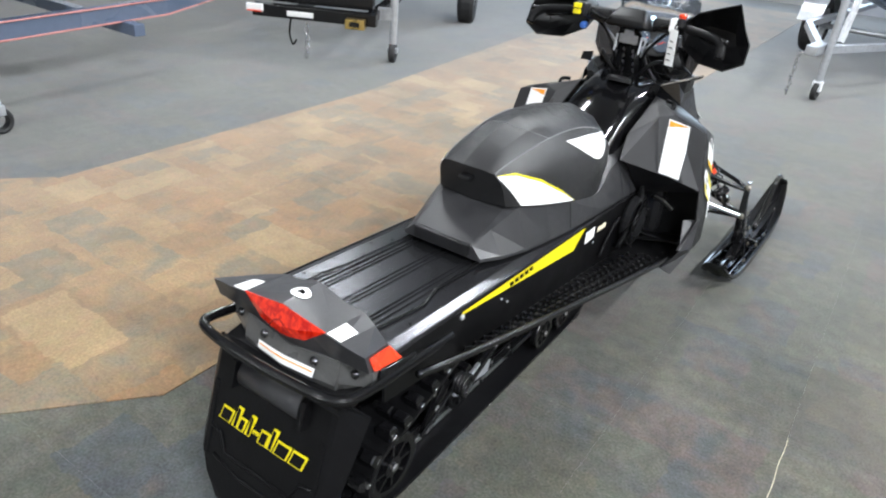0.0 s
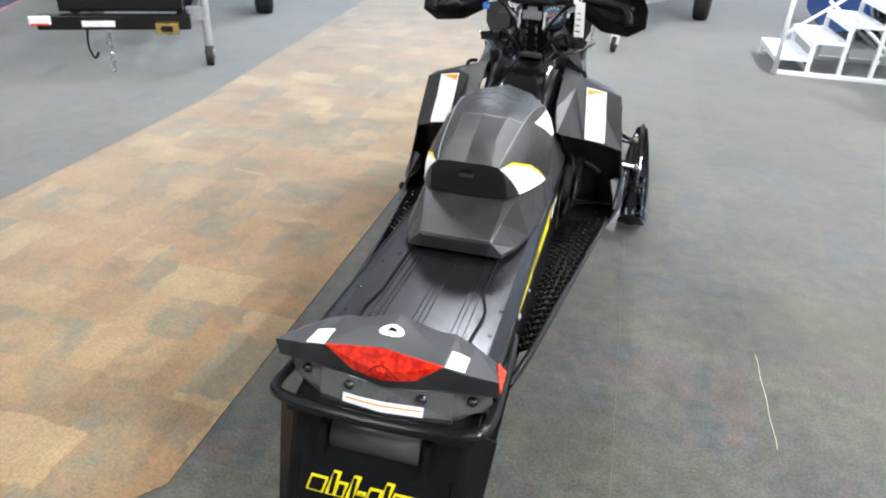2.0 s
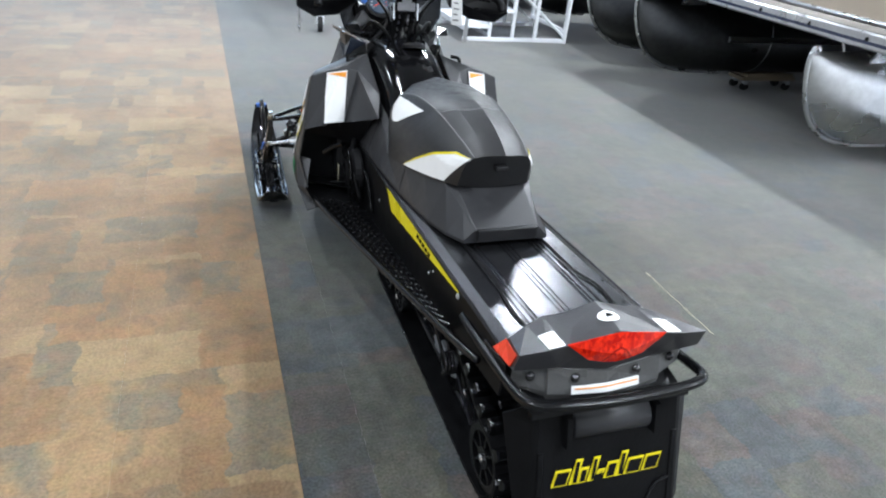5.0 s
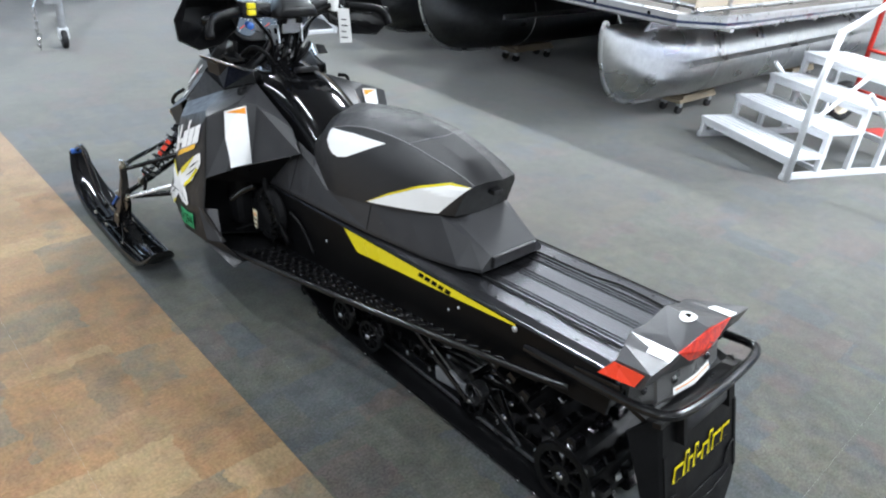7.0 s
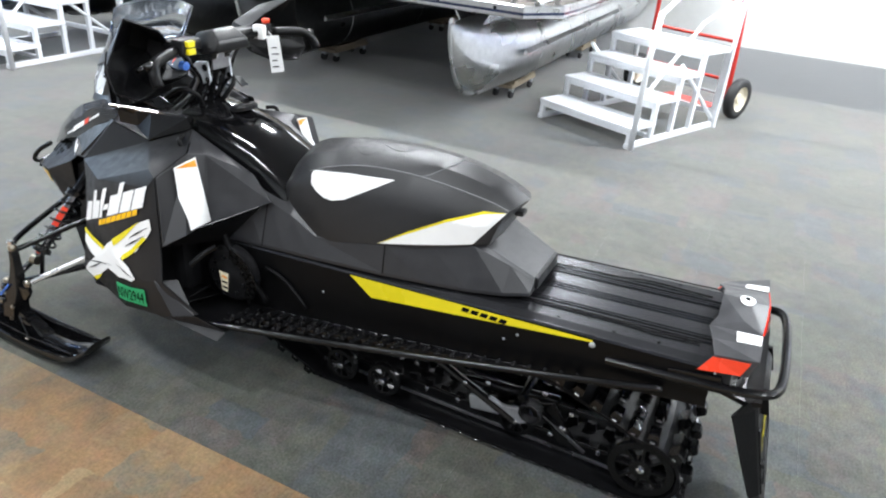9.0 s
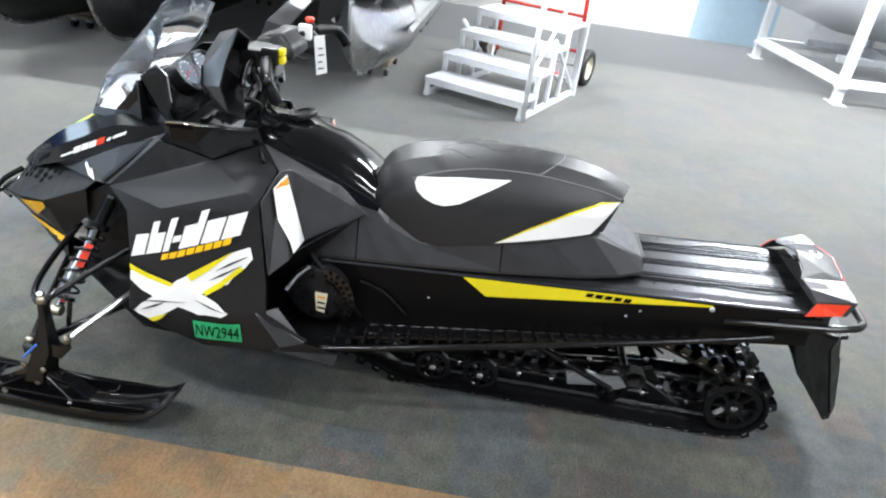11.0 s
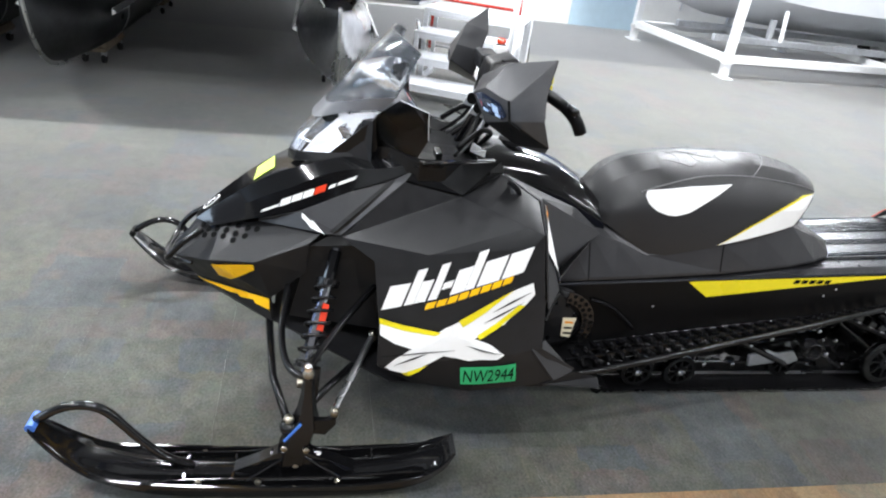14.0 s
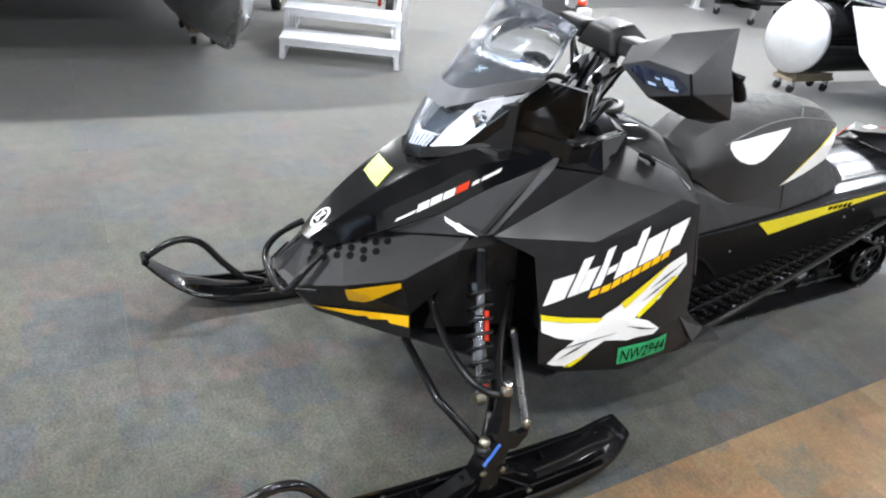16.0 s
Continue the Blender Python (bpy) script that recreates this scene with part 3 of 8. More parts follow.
def hull(name, label, length, beam, depth, colour_low, colour_high, m, line=0.55):
    """A runabout hull along +y from its transom, bow lifted; z = 0 is the keel."""
    root = thing(name, label, "boat")
    low, high = [], []
    for f, w, kz, hz in ((0.0, 0.92, 0.0, 1.0), (0.3, 1.0, 0.0, 1.0), (0.6, 0.94, 0.02, 1.03), (0.8, 0.72, 0.1, 1.08), (0.93, 0.36, 0.28, 1.13), (1.0, 0.03, 0.55, 1.16)):
        y, hw = f * length, w * beam / 2
        chine = kz + 0.32
        low.append([(0, y, kz * depth), (hw * 0.5, y, (kz + 0.14) * depth), (hw * 0.86, y, chine * depth), (hw * 0.93, y, (kz * 0.5 + line) * depth), (-hw * 0.93, y, (kz * 0.5 + line) * depth), (-hw * 0.86, y, chine * depth), (-hw * 0.5, y, (kz + 0.14) * depth)])
        high.append([(hw * 0.935, y, (kz * 0.5 + line) * depth), (hw, y, hz * depth), (hw * 0.9, y, hz * depth + 0.04), (-hw * 0.9, y, hz * depth + 0.04), (-hw, y, hz * depth), (-hw * 0.935, y, (kz * 0.5 + line) * depth)])
    a = part("hull", loft(low), colour_low, root, "smooth lower hull")
    sharpen(a, 35)
    a = part("topside", loft(high), colour_high, root, "coloured topside")
    sharpen(a, 35)
    for s in (-1, 1):
        part("rub_rail", tube(smooth_path([(s * p[1][0], p[1][1], p[1][2] - 0.02) for p in high], 3), 0.02, 8), ALUMINIUM, root, "", True)
    root.matrix_world = m
    return root


GEL_BLUE = material("blue_gelcoat", (0.02, 0.09, 0.32), 0.15, coat=0.5, scale=10, vary=0.08)
hull("runabout_boat", "white runabout with blue topsides in a steel cradle", 6.0, 2.1, 1.15, GEL_WHITE, GEL_BLUE, pose(6.75, -7.6, 0.42, 0, 0, -3))
tr = thing("boat_trailer", "galvanised trailer frame standing under the runabout", "trailer", None, "boat trailers")
for s in (-1, 1):
    part("frame_rail", box(6.75 + s * 0.5 - 0.04, 6.75 + s * 0.5 + 0.04, -7.4, -2.6, 0.30, 0.38, 0.006), GALVANISED, tr)
    part("bunk_post", box(6.75 + s * 0.5 - 0.03, 6.75 + s * 0.5 + 0.03, -3.4, -3.34, 0.38, 0.62, 0.004), GALVANISED, tr)
    w = part("tyre", tyre_bm(0.31, 0.18, pose(6.75 + s * 0.85, -6.2, 0.31, 0, 90, 0)), TYRE, tr)
    part("rim", rim_bm(0.31, 0.18, pose(6.75 + s * 0.85, -6.2, 0.31, 0, 90, 0)), CRADLE, w)
part("axle", tube([(5.9, -6.2, 0.31), (7.6, -6.2, 0.31)], 0.03, 8), GALVANISED, tr)
part("cross_member", box(6.25, 7.25, -3.4, -3.32, 0.29, 0.37, 0.005), GALVANISED, tr)
hull("personal_watercraft", "black low watercraft hull on a small stand", 2.9, 1.15, 0.62, GEL_BLACK, GEL_BLACK, pose(5.15, -6.9, 0.28, 0, 0, 8))
st = thing("watercraft_stand", "small dark wheeled stand for a watercraft", "stand")
for y in (-6.3, -5.0):
    part("bar", box(4.7, 5.4, y - 0.03, y + 0.03, 0.2, 0.27, 0.004), BLACK_METAL, st)
    for x in (4.75, 5.35):
        part("caster", lathe([(0.01, -0.015), (0.05, -0.015), (0.053, 0), (0.05, 0.015), (0.01, 0.015)], 14, None, pose(x, y, 0.053, 90)), TYRE, st)
        part("leg", box(x - 0.02, x + 0.02, y - 0.02, y + 0.02, 0.07, 0.2, 0.003), GALVANISED, st)
part("spine", box(5.02, 5.1, -6.5, -4.6, 0.205, 0.265, 0.004), BLACK_METAL, st)

# ---- dark boat on its painted trailer, beyond the brown carpet ----
STRIPE = material("pink_pinstripe", (0.5, 0.2, 0.18), 0.3, scale=30)
SLATE = material("slate_blue_frame_paint", (0.09, 0.12, 0.18), 0.25, coat=0.4, scale=20, vary=0.1)
tl2 = thing("boat_trailer", "slate-painted trailer with pink pinstripes under a dark boat", "trailer", None, "boat trailers")
TA, TB = Vector((-3.30, -2.2, 0.42)), Vector((-3.62, 2.25, 0.52))
b = loft([[p + Vector((0.0, 0, -0.06)), p + Vector((0.05, 0, -0.06)), p + Vector((0.05, 0, 0.06)), p + Vector((0.0, 0, 0.06))] for p in (TA, TB, TB + Vector((-0.5, 1.3, 0.05)))])
part("side_rail", b, SLATE, tl2, "slate blue box-section side rail")
for dz in (-0.055, 0.05):
    part("pinstripe", tube([p + Vector((0.053, 0, dz)) for p in (TA, TB)] + [TB + Vector((-0.5 + 0.05, 1.3, 0.05 + dz))], 0.006, 6), STRIPE, tl2)
part("side_rail", loft([[p + Vector((-1.7, 0, -0.06)), p + Vector((-1.65, 0, -0.06)), p + Vector((-1.65, 0, 0.06)), p + Vector((-1.7, 0, 0.06))] for p in (TA, TB)]), SLATE, tl2)
for y in (-1.6, 0.4, 1.9):
    part("cross_member", box(-5.1, -3.4, y - 0.04, y + 0.04, 0.38, 0.46, 0.005), SLATE, tl2)
jw = part("jack_wheel", tyre_bm(0.075, 0.05, pose(-3.20, 0.83, 0.075, 0, 90, 10)), TYRE, tl2)
part("jack_fork", box(-3.235, -3.165, 0.8, 0.86, 0.11, 0.17, 0.005), GALVANISED, jw)
part("jack_post", tube([(-3.2, 0.83, 0.17), (-3.27, 0.83, 0.42)], 0.028, 10), GALVANISED, tl2)
for x in (-5.55, -3.55):
    w = part("tyre", tyre_bm(0.33, 0.2, pose(x, -1.0, 0.33, 0, 90, 0)), TYRE, tl2)
hull("speedboat", "dark navy speedboat on a painted trailer", 6.2, 2.3, 1.2, NAVY, NAVY, pose(-4.5, -3.4, 0.5, 0, 0, 2))

# ---- trailer with hitch, chain and jack, beyond the brown carpet ----
BRASS = material("brass_coloured_zinc", (0.55, 0.40, 0.14), 0.3, metal=1.0, scale=40, vary=0.15)
tr3 = thing("boat_trailer", "black trailer with a white lamp and hanging chain", "trailer", None, "boat trailers")
M3 = pose(-3.15, 3.45, 0, 0, 0, 28)
for s in (-1, 1):
    part("frame_rail", box(s * 0.34 - 0.04, s * 0.34 + 0.04, 0.0, 4.2, 0.36, 0.44, 0.006), BLACK_METAL, tr3)
    w = part("tyre", tyre_bm(0.30, 0.2, pose(s * 0.95, 2.6, 0.30, 0, 90, 0)), TYRE, tr3)
    part("rim", rim_bm(0.30, 0.2, pose(s * 0.95, 2.6, 0.30, 0, 90, 0)), GALVANISED, w)
part("bumper_beam", box(-0.62, 0.42, -0.06, 0.04, 0.36, 0.46, 0.008), BLACK_METAL, tr3)
part("upper_beam", box(-0.5, 0.36, 0.1, 0.2, 0.46, 0.56, 0.008), BLACK_METAL, tr3)
lampm = part("marker_lamp", box(-0.66, -0.52, -0.09, -0.055, 0.40, 0.46, 0.008), WHITE, tr3, "white marker lamp")
part("marker_stripe", box(-0.65, -0.53, -0.094, -0.09, 0.40, 0.412, 0.001), RED, lampm)
part("label_plate", box(-0.32, -0.10, -0.075, -0.06, 0.385, 0.425, 0.002), WHITE, tr3, "white label plate")
part("coupler", box(0.18, 0.34, -0.13, -0.02, 0.34, 0.42, 0.008), BRASS, tr3, "brass-coloured coupler block")
part("coupler_slot", box(0.22, 0.30, -0.134, -0.128, 0.36, 0.40, 0.002), BLACK_METAL, tr3)
part("axle", tube([(-0.95, 2.6, 0.3), (0.95, 2.6, 0.3)], 0.03, 8), BLACK_METAL, tr3)
for k in range(9):
    a = [(0.016 * math.cos(t), 0.0, 0.024 * math.sin(t)) for t in [i * math.pi / 6 for i in range(12)]]
    mm = pose(-0.16 + 0.008 * math.sin(k * 2.1), -0.05, 0.35 - 0.034 * k, 0, 8 * (k % 3 - 1), 90 * (k % 2))
    part("chain_link", tube([mm @ Vector(q) for q in a], 0.006, 6, None, True), CHROME, tr3)
part("breakaway_cable", tube(smooth_path([(-0.30, -0.03, 0.36), (-0.31, -0.05, 0.25), (-0.28, -0.06, 0.16), (-0.25, -0.05, 0.2)], 4), 0.009, 6), RUBBER, tr3, "", True)
part("winch", lathe([(0.02, -0.06), (0.07, -0.06), (0.07, -0.05), (0.03, -0.045), (0.03, 0.045), (0.07, 0.05), (0.07, 0.06), (0.02, 0.06)], 16, None, pose(-0.1, 0.15, 0.62, 0, 90, 0)), CHROME, tr3, "bright winch drum")
jp = part("jack_post", tube([(0.50, 0.33, 0.16), (0.50, 0.33, 0.95)], 0.034, 12), GALVANISED, tr3, "galvanised jack post")
part("jack_inner", tube([(0.50, 0.33, 0.10), (0.50, 0.33, 0.18)], 0.026, 12), CHROME, jp)
part("jack_bracket", box(0.36, 0.5, 0.30, 0.36, 0.36, 0.46, 0.004), GALVANISED, tr3)
jw = part("jack_wheel", tyre_bm(0.085, 0.06, pose(0.50, 0.33, 0.085, 0, 90, 0)), TYRE, tr3)
part("jack_fork", box(0.455, 0.545, 0.30, 0.36, 0.085, 0.125, 0.006), GALVANISED, jw)
tr3.matrix_world = M3
hull("fishing_boat", "dark fishing boat on a black trailer", 5.4, 2.1, 1.1, GEL_BLACK, NAVY, M3 @ pose(0, 5.6, 0.5, 0, 0, 180))

# ---- galvanised trailer with a blue boat, beyond the snowmobile's nose ----
tr4 = thing("boat_trailer", "galvanised trailer with jack wheel and chain", "trailer", None, "boat trailers")
for s in (-1, 1):
    part("tongue_rail", tube([(0.0, 0.15, 0.42), (s * 0.55, 1.6, 0.42), (s * 0.6, 4.6, 0.42)], 0.045, 4), GALVANISED, tr4)
    w = part("tyre", tyre_bm(0.31, 0.19, pose(s * 0.72, 2.55, 0.31, 0, 90, 0)), TYRE, tr4)
    part("rim", rim_bm(0.31, 0.19, pose(s * 0.72, 2.55, 0.31, 0, 90, 0)), CRADLE, w)
    part("mudguard", loft([[(s * 0.60, 2.55 + r * math.cos(a), 0.31 + r * math.sin(a)) for a in [radians(10 + 16 * i) for i in range(11)]] + [(s * 0.85, 2.55 + r * math.cos(a), 0.31 + r * math.sin(a)) for a in [radians(170 - 16 * i) for i in range(11)]] for r in (0.36, 0.366)]), GALVANISED, tr4)
part("coupler", box(-0.05, 0.05, -0.12, 0.2, 0.40, 0.48, 0.01), GALVANISED, tr4)
jp = part("jack_post", tube([(0.08, 0.12, 0.16), (0.08, 0.12, 0.98)], 0.03, 12), GALVANISED, tr4)
part("jack_crank", tube([(0.08, 0.12, 0.95), (0.2, 0.12, 0.96), (0.2, 0.12, 1.05)], 0.01, 8), CHROME, jp)
jw = part("jack_wheel", tyre_bm(0.08, 0.05, pose(0.08, 0.12, 0.08, 0, 90, 0)), TYRE, tr4)
part("jack_fork", box(0.04, 0.12, 0.09, 0.15, 0.08, 0.17, 0.006), WHITE_METAL, jw)
part("winch_stand", tube([(0, 0.75, 0.42), (0, 0.95, 1.0)], 0.035, 6), GALVANISED, tr4)
part("winch", box(-0.07, 0.07, 0.85, 1.0, 0.9, 1.02, 0.01), CHROME, tr4)
for k in range(12):
    a = [(0.014 * math.cos(t), 0.0, 0.022 * math.sin(t)) for t in [i * math.pi / 6 for i in range(12)]]
    mm = pose(-0.12 + 0.006 * math.sin(k * 1.7), 0.0, 0.38 - 0.031 * k, 0, 6 * (k % 3 - 1), 90 * (k % 2))
    part("chain_link", tube([mm @ Vector(q) for q in a], 0.005, 6, None, True), CHROME, tr4)
part("hanger", tube([(-0.12, 0.0, 0.36), (-0.08, 0.05, 0.42)], 0.006, 6), CHROME, tr4)
part("axle", tube([(-0.7, 2.55, 0.31), (0.7, 2.55, 0.31)], 0.03, 8), GALVANISED, tr4)
tr4.matrix_world = pose(0.22, 5.88, 0, 0, 0, -8)
hull("bass_boat", "blue bass boat on a galvanised trailer", 5.2, 2.2, 1.0, GEL_BLUE, GEL_BLUE, tr4.matrix_world @ pose(0.15, 6.2, 0.48, 0, 0, 180))
# a blue hull lies low behind the far stairs
hull("dinghy", "blue plastic dinghy lying on the carpet", 4.2, 1.5, 0.55, GEL_BLUE, GEL_BLUE, pose(2.7, 8.1, 0.02, 0, 0, -75))


# ---- the snowmobile ----
from mathutils.bvhtree import BVHTree

LAMP_RED = material("red_lens", (0.72, 0.012, 0.006), 0.10, scale=90, vary=0.25, coat=0.5)


def prismatic(mat, scale, low, high):
    """Small dark-to-bright cells painting the glitter of cut prisms in a coloured lens."""
    nt = mat.node_tree
    tc = nt.nodes.new("ShaderNodeTexCoord")
    mp = nt.nodes.new("ShaderNodeMapping")
    mp.inputs["Scale"].default_value = (1.0, 0.3, 0.6)
    vor = nt.nodes.new("ShaderNodeTexVoronoi")
    vor.inputs["Scale"].default_value = scale
    patch = nt.nodes.new("ShaderNodeTexNoise")
    patch.inputs["Scale"].default_value, patch.inputs["Detail"].default_value = scale * 0.25, 2
    ramp = nt.nodes.new("ShaderNodeValToRGB")
    ramp.color_ramp.elements[0].position, ramp.color_ramp.elements[0].color = 0.28, (*low, 1)
    ramp.color_ramp.elements[1].position, ramp.color_ramp.elements[1].color = 0.72, (*high, 1)
    sep = nt.nodes.new("ShaderNodeSeparateColor")
    add = nt.nodes.new("ShaderNodeMix")
    add.inputs["Factor"].default_value = 0.55
    nt.links.new(tc.outputs["Object"], mp.inputs["Vector"])
    nt.links.new(mp.outputs[0], vor.inputs["Vector"])
    nt.links.new(tc.outputs["Object"], patch.inputs["Vector"])
    nt.links.new(vor.outputs["Color"], sep.inputs[0])
    nt.links.new(sep.outputs[0], add.inputs["A"])
    nt.links.new(patch.outputs["Fac"], add.inputs["B"])
    nt.links.new(add.outputs["Result"], ramp.inputs["Fac"])
    nt.links.new(ramp.outputs[0], nt.nodes["Principled BSDF"].inputs["Base Color"])


prismatic(LAMP_RED, 170, (0.42, 0.005, 0.003), (0.82, 0.03, 0.006))
LENS = clear("clear_lens", (0.93, 0.96, 1.0), 0.03)
SMOKE = clear("smoked_screen", (0.86, 0.89, 0.93), 0.04)


def hazy(mat, amount, colour):
    """Pale diffuse haze mixed into clear plastic, in soft streaks."""
    nt = mat.node_tree
    b = nt.nodes["Principled BSDF"]
    out = nt.nodes["Material Output"]
    veil = nt.nodes.new("ShaderNodeBsdfDiffuse")
    veil.inputs["Color"].default_value = (*colour, 1)
    tc = nt.nodes.new("ShaderNodeTexCoord")
    n = nt.nodes.new("ShaderNodeTexNoise")
    n.inputs["Scale"].default_value, n.inputs["Detail"].default_value = 9, 5
    rng = nt.nodes.new("ShaderNodeMapRange")
    rng.inputs["From Min"].default_value, rng.inputs["From Max"].default_value = 0.3, 0.7
    rng.inputs["To Min"].default_value, rng.inputs["To Max"].default_value = amount * 0.4, amount * 1.6
    mix = nt.nodes.new("ShaderNodeMixShader")
    nt.links.new(tc.outputs["Object"], n.inputs["Vector"])
    nt.links.new(n.outputs["Fac"], rng.inputs["Value"])
    nt.links.new(rng.outputs[0], mix.inputs[0])
    nt.links.new(b.outputs[0], mix.inputs[1])
    nt.links.new(veil.outputs[0], mix.inputs[2])
    nt.links.new(mix.outputs[0], out.inputs["Surface"])


hazy(SMOKE, 0.014, (0.75, 0.82, 0.92))
SMOKE_DARK = clear("dark_smoked_plastic", (0.075, 0.077, 0.085), 0.05, 1.25)
GUARD_GREY = material("matt_grey_guard_plastic", (0.030, 0.030, 0.032), 0.38, bump=0.15, scale=240, vary=0.2)
BAND_GREY = material("satin_screen_band", (0.115, 0.118, 0.127), 0.45, scale=60, vary=0.1, spec=0.5)
INSERT_GLINT = material("painted_insert_glint", (0.42, 0.55, 0.78), 0.12, coat=0.5, scale=90, vary=0.35)
LENS_BLUE = material("blue_tinted_insert", (0.010, 0.016, 0.035), 0.06, coat=1.0, scale=20, vary=0.3)
SKI_PLASTIC = material("shiny_black_ski_plastic", (0.005, 0.005, 0.0055), 0.13, scale=60, vary=0.3)
TAIL_GREY = material("satin_grey_plastic", (0.034, 0.034, 0.037), 0.36, bump=0.12, scale=240, vary=0.2, spec=0.5, coat=0.15)
GREY_PLASTIC = material("dark_grey_plastic", (0.024, 0.024, 0.026), 0.42, bump=0.2, scale=240, vary=0.2)
PANEL_GREY = material("grey_satin_panel", (0.075, 0.075, 0.074), 0.3, bump=0.1, scale=120, vary=0.2)
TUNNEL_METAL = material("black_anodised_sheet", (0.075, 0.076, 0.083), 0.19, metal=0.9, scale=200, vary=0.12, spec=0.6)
tunnel_bsdf = TUNNEL_METAL.node_tree.nodes["Principled BSDF"]
TUNNEL_METAL.node_tree.links.remove(tunnel_bsdf.inputs["Roughness"].links[0])
tunnel_bsdf.inputs["Roughness"].default_value = 0.25
TUNNEL_SIDE = material("darkened_side_sheet", (0.003, 0.003, 0.0033), 0.4, scale=60, vary=0.35, spec=0.15)
SPRING_BLACK = material("black_spring_steel", (0.006, 0.006, 0.007), 0.24, scale=60)
LIME = material("lime_sticker", (0.62, 0.85, 0.12), 0.5, scale=60, vary=0.05)
CLEAR_BLUE = material("blue_paint_mark", (0.05, 0.16, 0.55), 0.4, scale=60)
DARK_INK = material("dark_ink", (0.004, 0.004, 0.004), 0.8, spec=0.1)


def both(points):
    return [(-x, y, z) for x, y, z in points]


def surface(ob):
    b = bmesh.new()
    b.from_mesh(ob.data)
    tree = BVHTree.FromBMesh(b)
    b.free()
    return tree


def decal(name, outlines, trees, origin, u, v, mat, parent, label="", lift=0.0015, step=0.02):
    """A thin film laid on surfaces: outlines in the plane of u and v at origin, thrown along u x v."""
    origin, u, v = Vector(origin), Vector(u).normalized(), Vector(v).normalized()
    d = -u.cross(v).normalized()
    b = bmesh.new()
    for line in outlines:
        vs = [b.verts.new((p[0], p[1], 0)) for p in line]
        b.faces.new(vs)
    bmesh.ops.triangulate(b, faces=b.faces[:])
    for _ in range(4):
        long = [e for e in b.edges if e.calc_length() > step]
        if not long:
            break
        bmesh.ops.subdivide_edges(b, edges=long, cuts=1)
        bmesh.ops.triangulate(b, faces=[f for f in b.faces if len(f.verts) > 3])
    for w in b.verts:
        p = origin + u * w.co.x + v * w.co.y
        best = None
        for tree in trees:
            hit = tree.ray_cast(p, d, 2.0)
            if hit[0] is not None and (best is None or hit[3] < best[3]):
                best = hit
        if best is None:
            near = [tree.find_nearest(p + d * 0.05) for tree in trees]
            best = min((n for n in near if n[0] is not None), key=lambda n: n[3])
        w.co = best[0] - d * lift
    bmesh.ops.solidify(b, geom=b.faces[:], thickness=-0.0008)
    return part(name, b, mat, parent, label)


def side_decal(name, outline, side, trees, mat, parent, label="", lift=0.0015):
    """A film on the flank of the machine: outline in (y, z)."""
    return decal(name, [outline] if not isinstance(outline[0][0], (list, tuple)) else outline, trees, (side * 0.8, 0, 0), (0, side, 0), (0, 0, 1), mat, parent, label, lift) if side > 0 else \
        decal(name, [[(-y, z) for y, z in o] for o in ([outline] if not isinstance(outline[0][0], (list, tuple)) else outline)], trees, (side * 0.8, 0, 0), (0, -1, 0), (0, 0, 1), mat, parent, label, lift)


def facet_decal(name, points, normal, trees, mat, parent, label="", lift=0.003):
    """A film on a slanted facet: outline points near it, thrown against its outward normal."""
    n = Vector(normal).normalized()
    u = Vector((0, 0, 1)).cross(n).normalized()
    v = n.cross(u)
    base = Vector(points[0]) + n * 0.3
    return decal(name, [[((Vector(p) - base).dot(u), (Vector(p) - base).dot(v)) for p in points]], trees, base, u, v, mat, parent, label, lift)


def slanted_blocks(x0, x1, z0, z1, slope, lean=0.35):
    """A word mark as plain leaning blocks: tall ones, low ones and one short bar."""
    out = []
    marks = ((0.15, 0.0, 0.66), (0.07, 0.0, 1.0), (0.085, 0.0, 0.62), (0.065, 0.0, 0.98), (0.075, 0.24, 0.42), (0.11, 0.0, 0.66), (0.07, 0.0, 1.0), (0.165, 0.0, 0.66), (0.165, 0.0, 0.66))
    gaps = (0.018, 0.002, 0.018, 0.01, 0.01, 0.002, 0.018, 0.018, 0.0)
    x, total = 0.0, sum(m[0] for m in marks) + sum(gaps)
    k = lean * (1 if x1 > x0 else -1)
    for (w, lo, hi), gap in zip(marks, gaps):
        a, c = x0 + (x1 - x0) * x / total, x0 + (x1 - x0) * (x + w) / total
        lo, hi = (z1 - z0) * lo, (z1 - z0) * hi
        out.append([(a + k * lo, z0 + lo + slope * (a - x0)), (c + k * lo, z0 + lo + slope * (c - x0)), (c + k * hi, z0 + hi + slope * (c - x0)), (a + k * hi, z0 + hi + slope * (a - x0))])
        x += w + gap
    return out


sled = thing("snowmobile", "black snowmobile with white and yellow decals on the carpet", "snowmobile")


def edge_z(y):
    """Height of the tunnel's upper edge."""
    return 0.538 - 0.0445 * y


def board_z(y):
    """Height of the tunnel's lower edge, where the running board begins."""
    return 0.425 - 0.125 * y


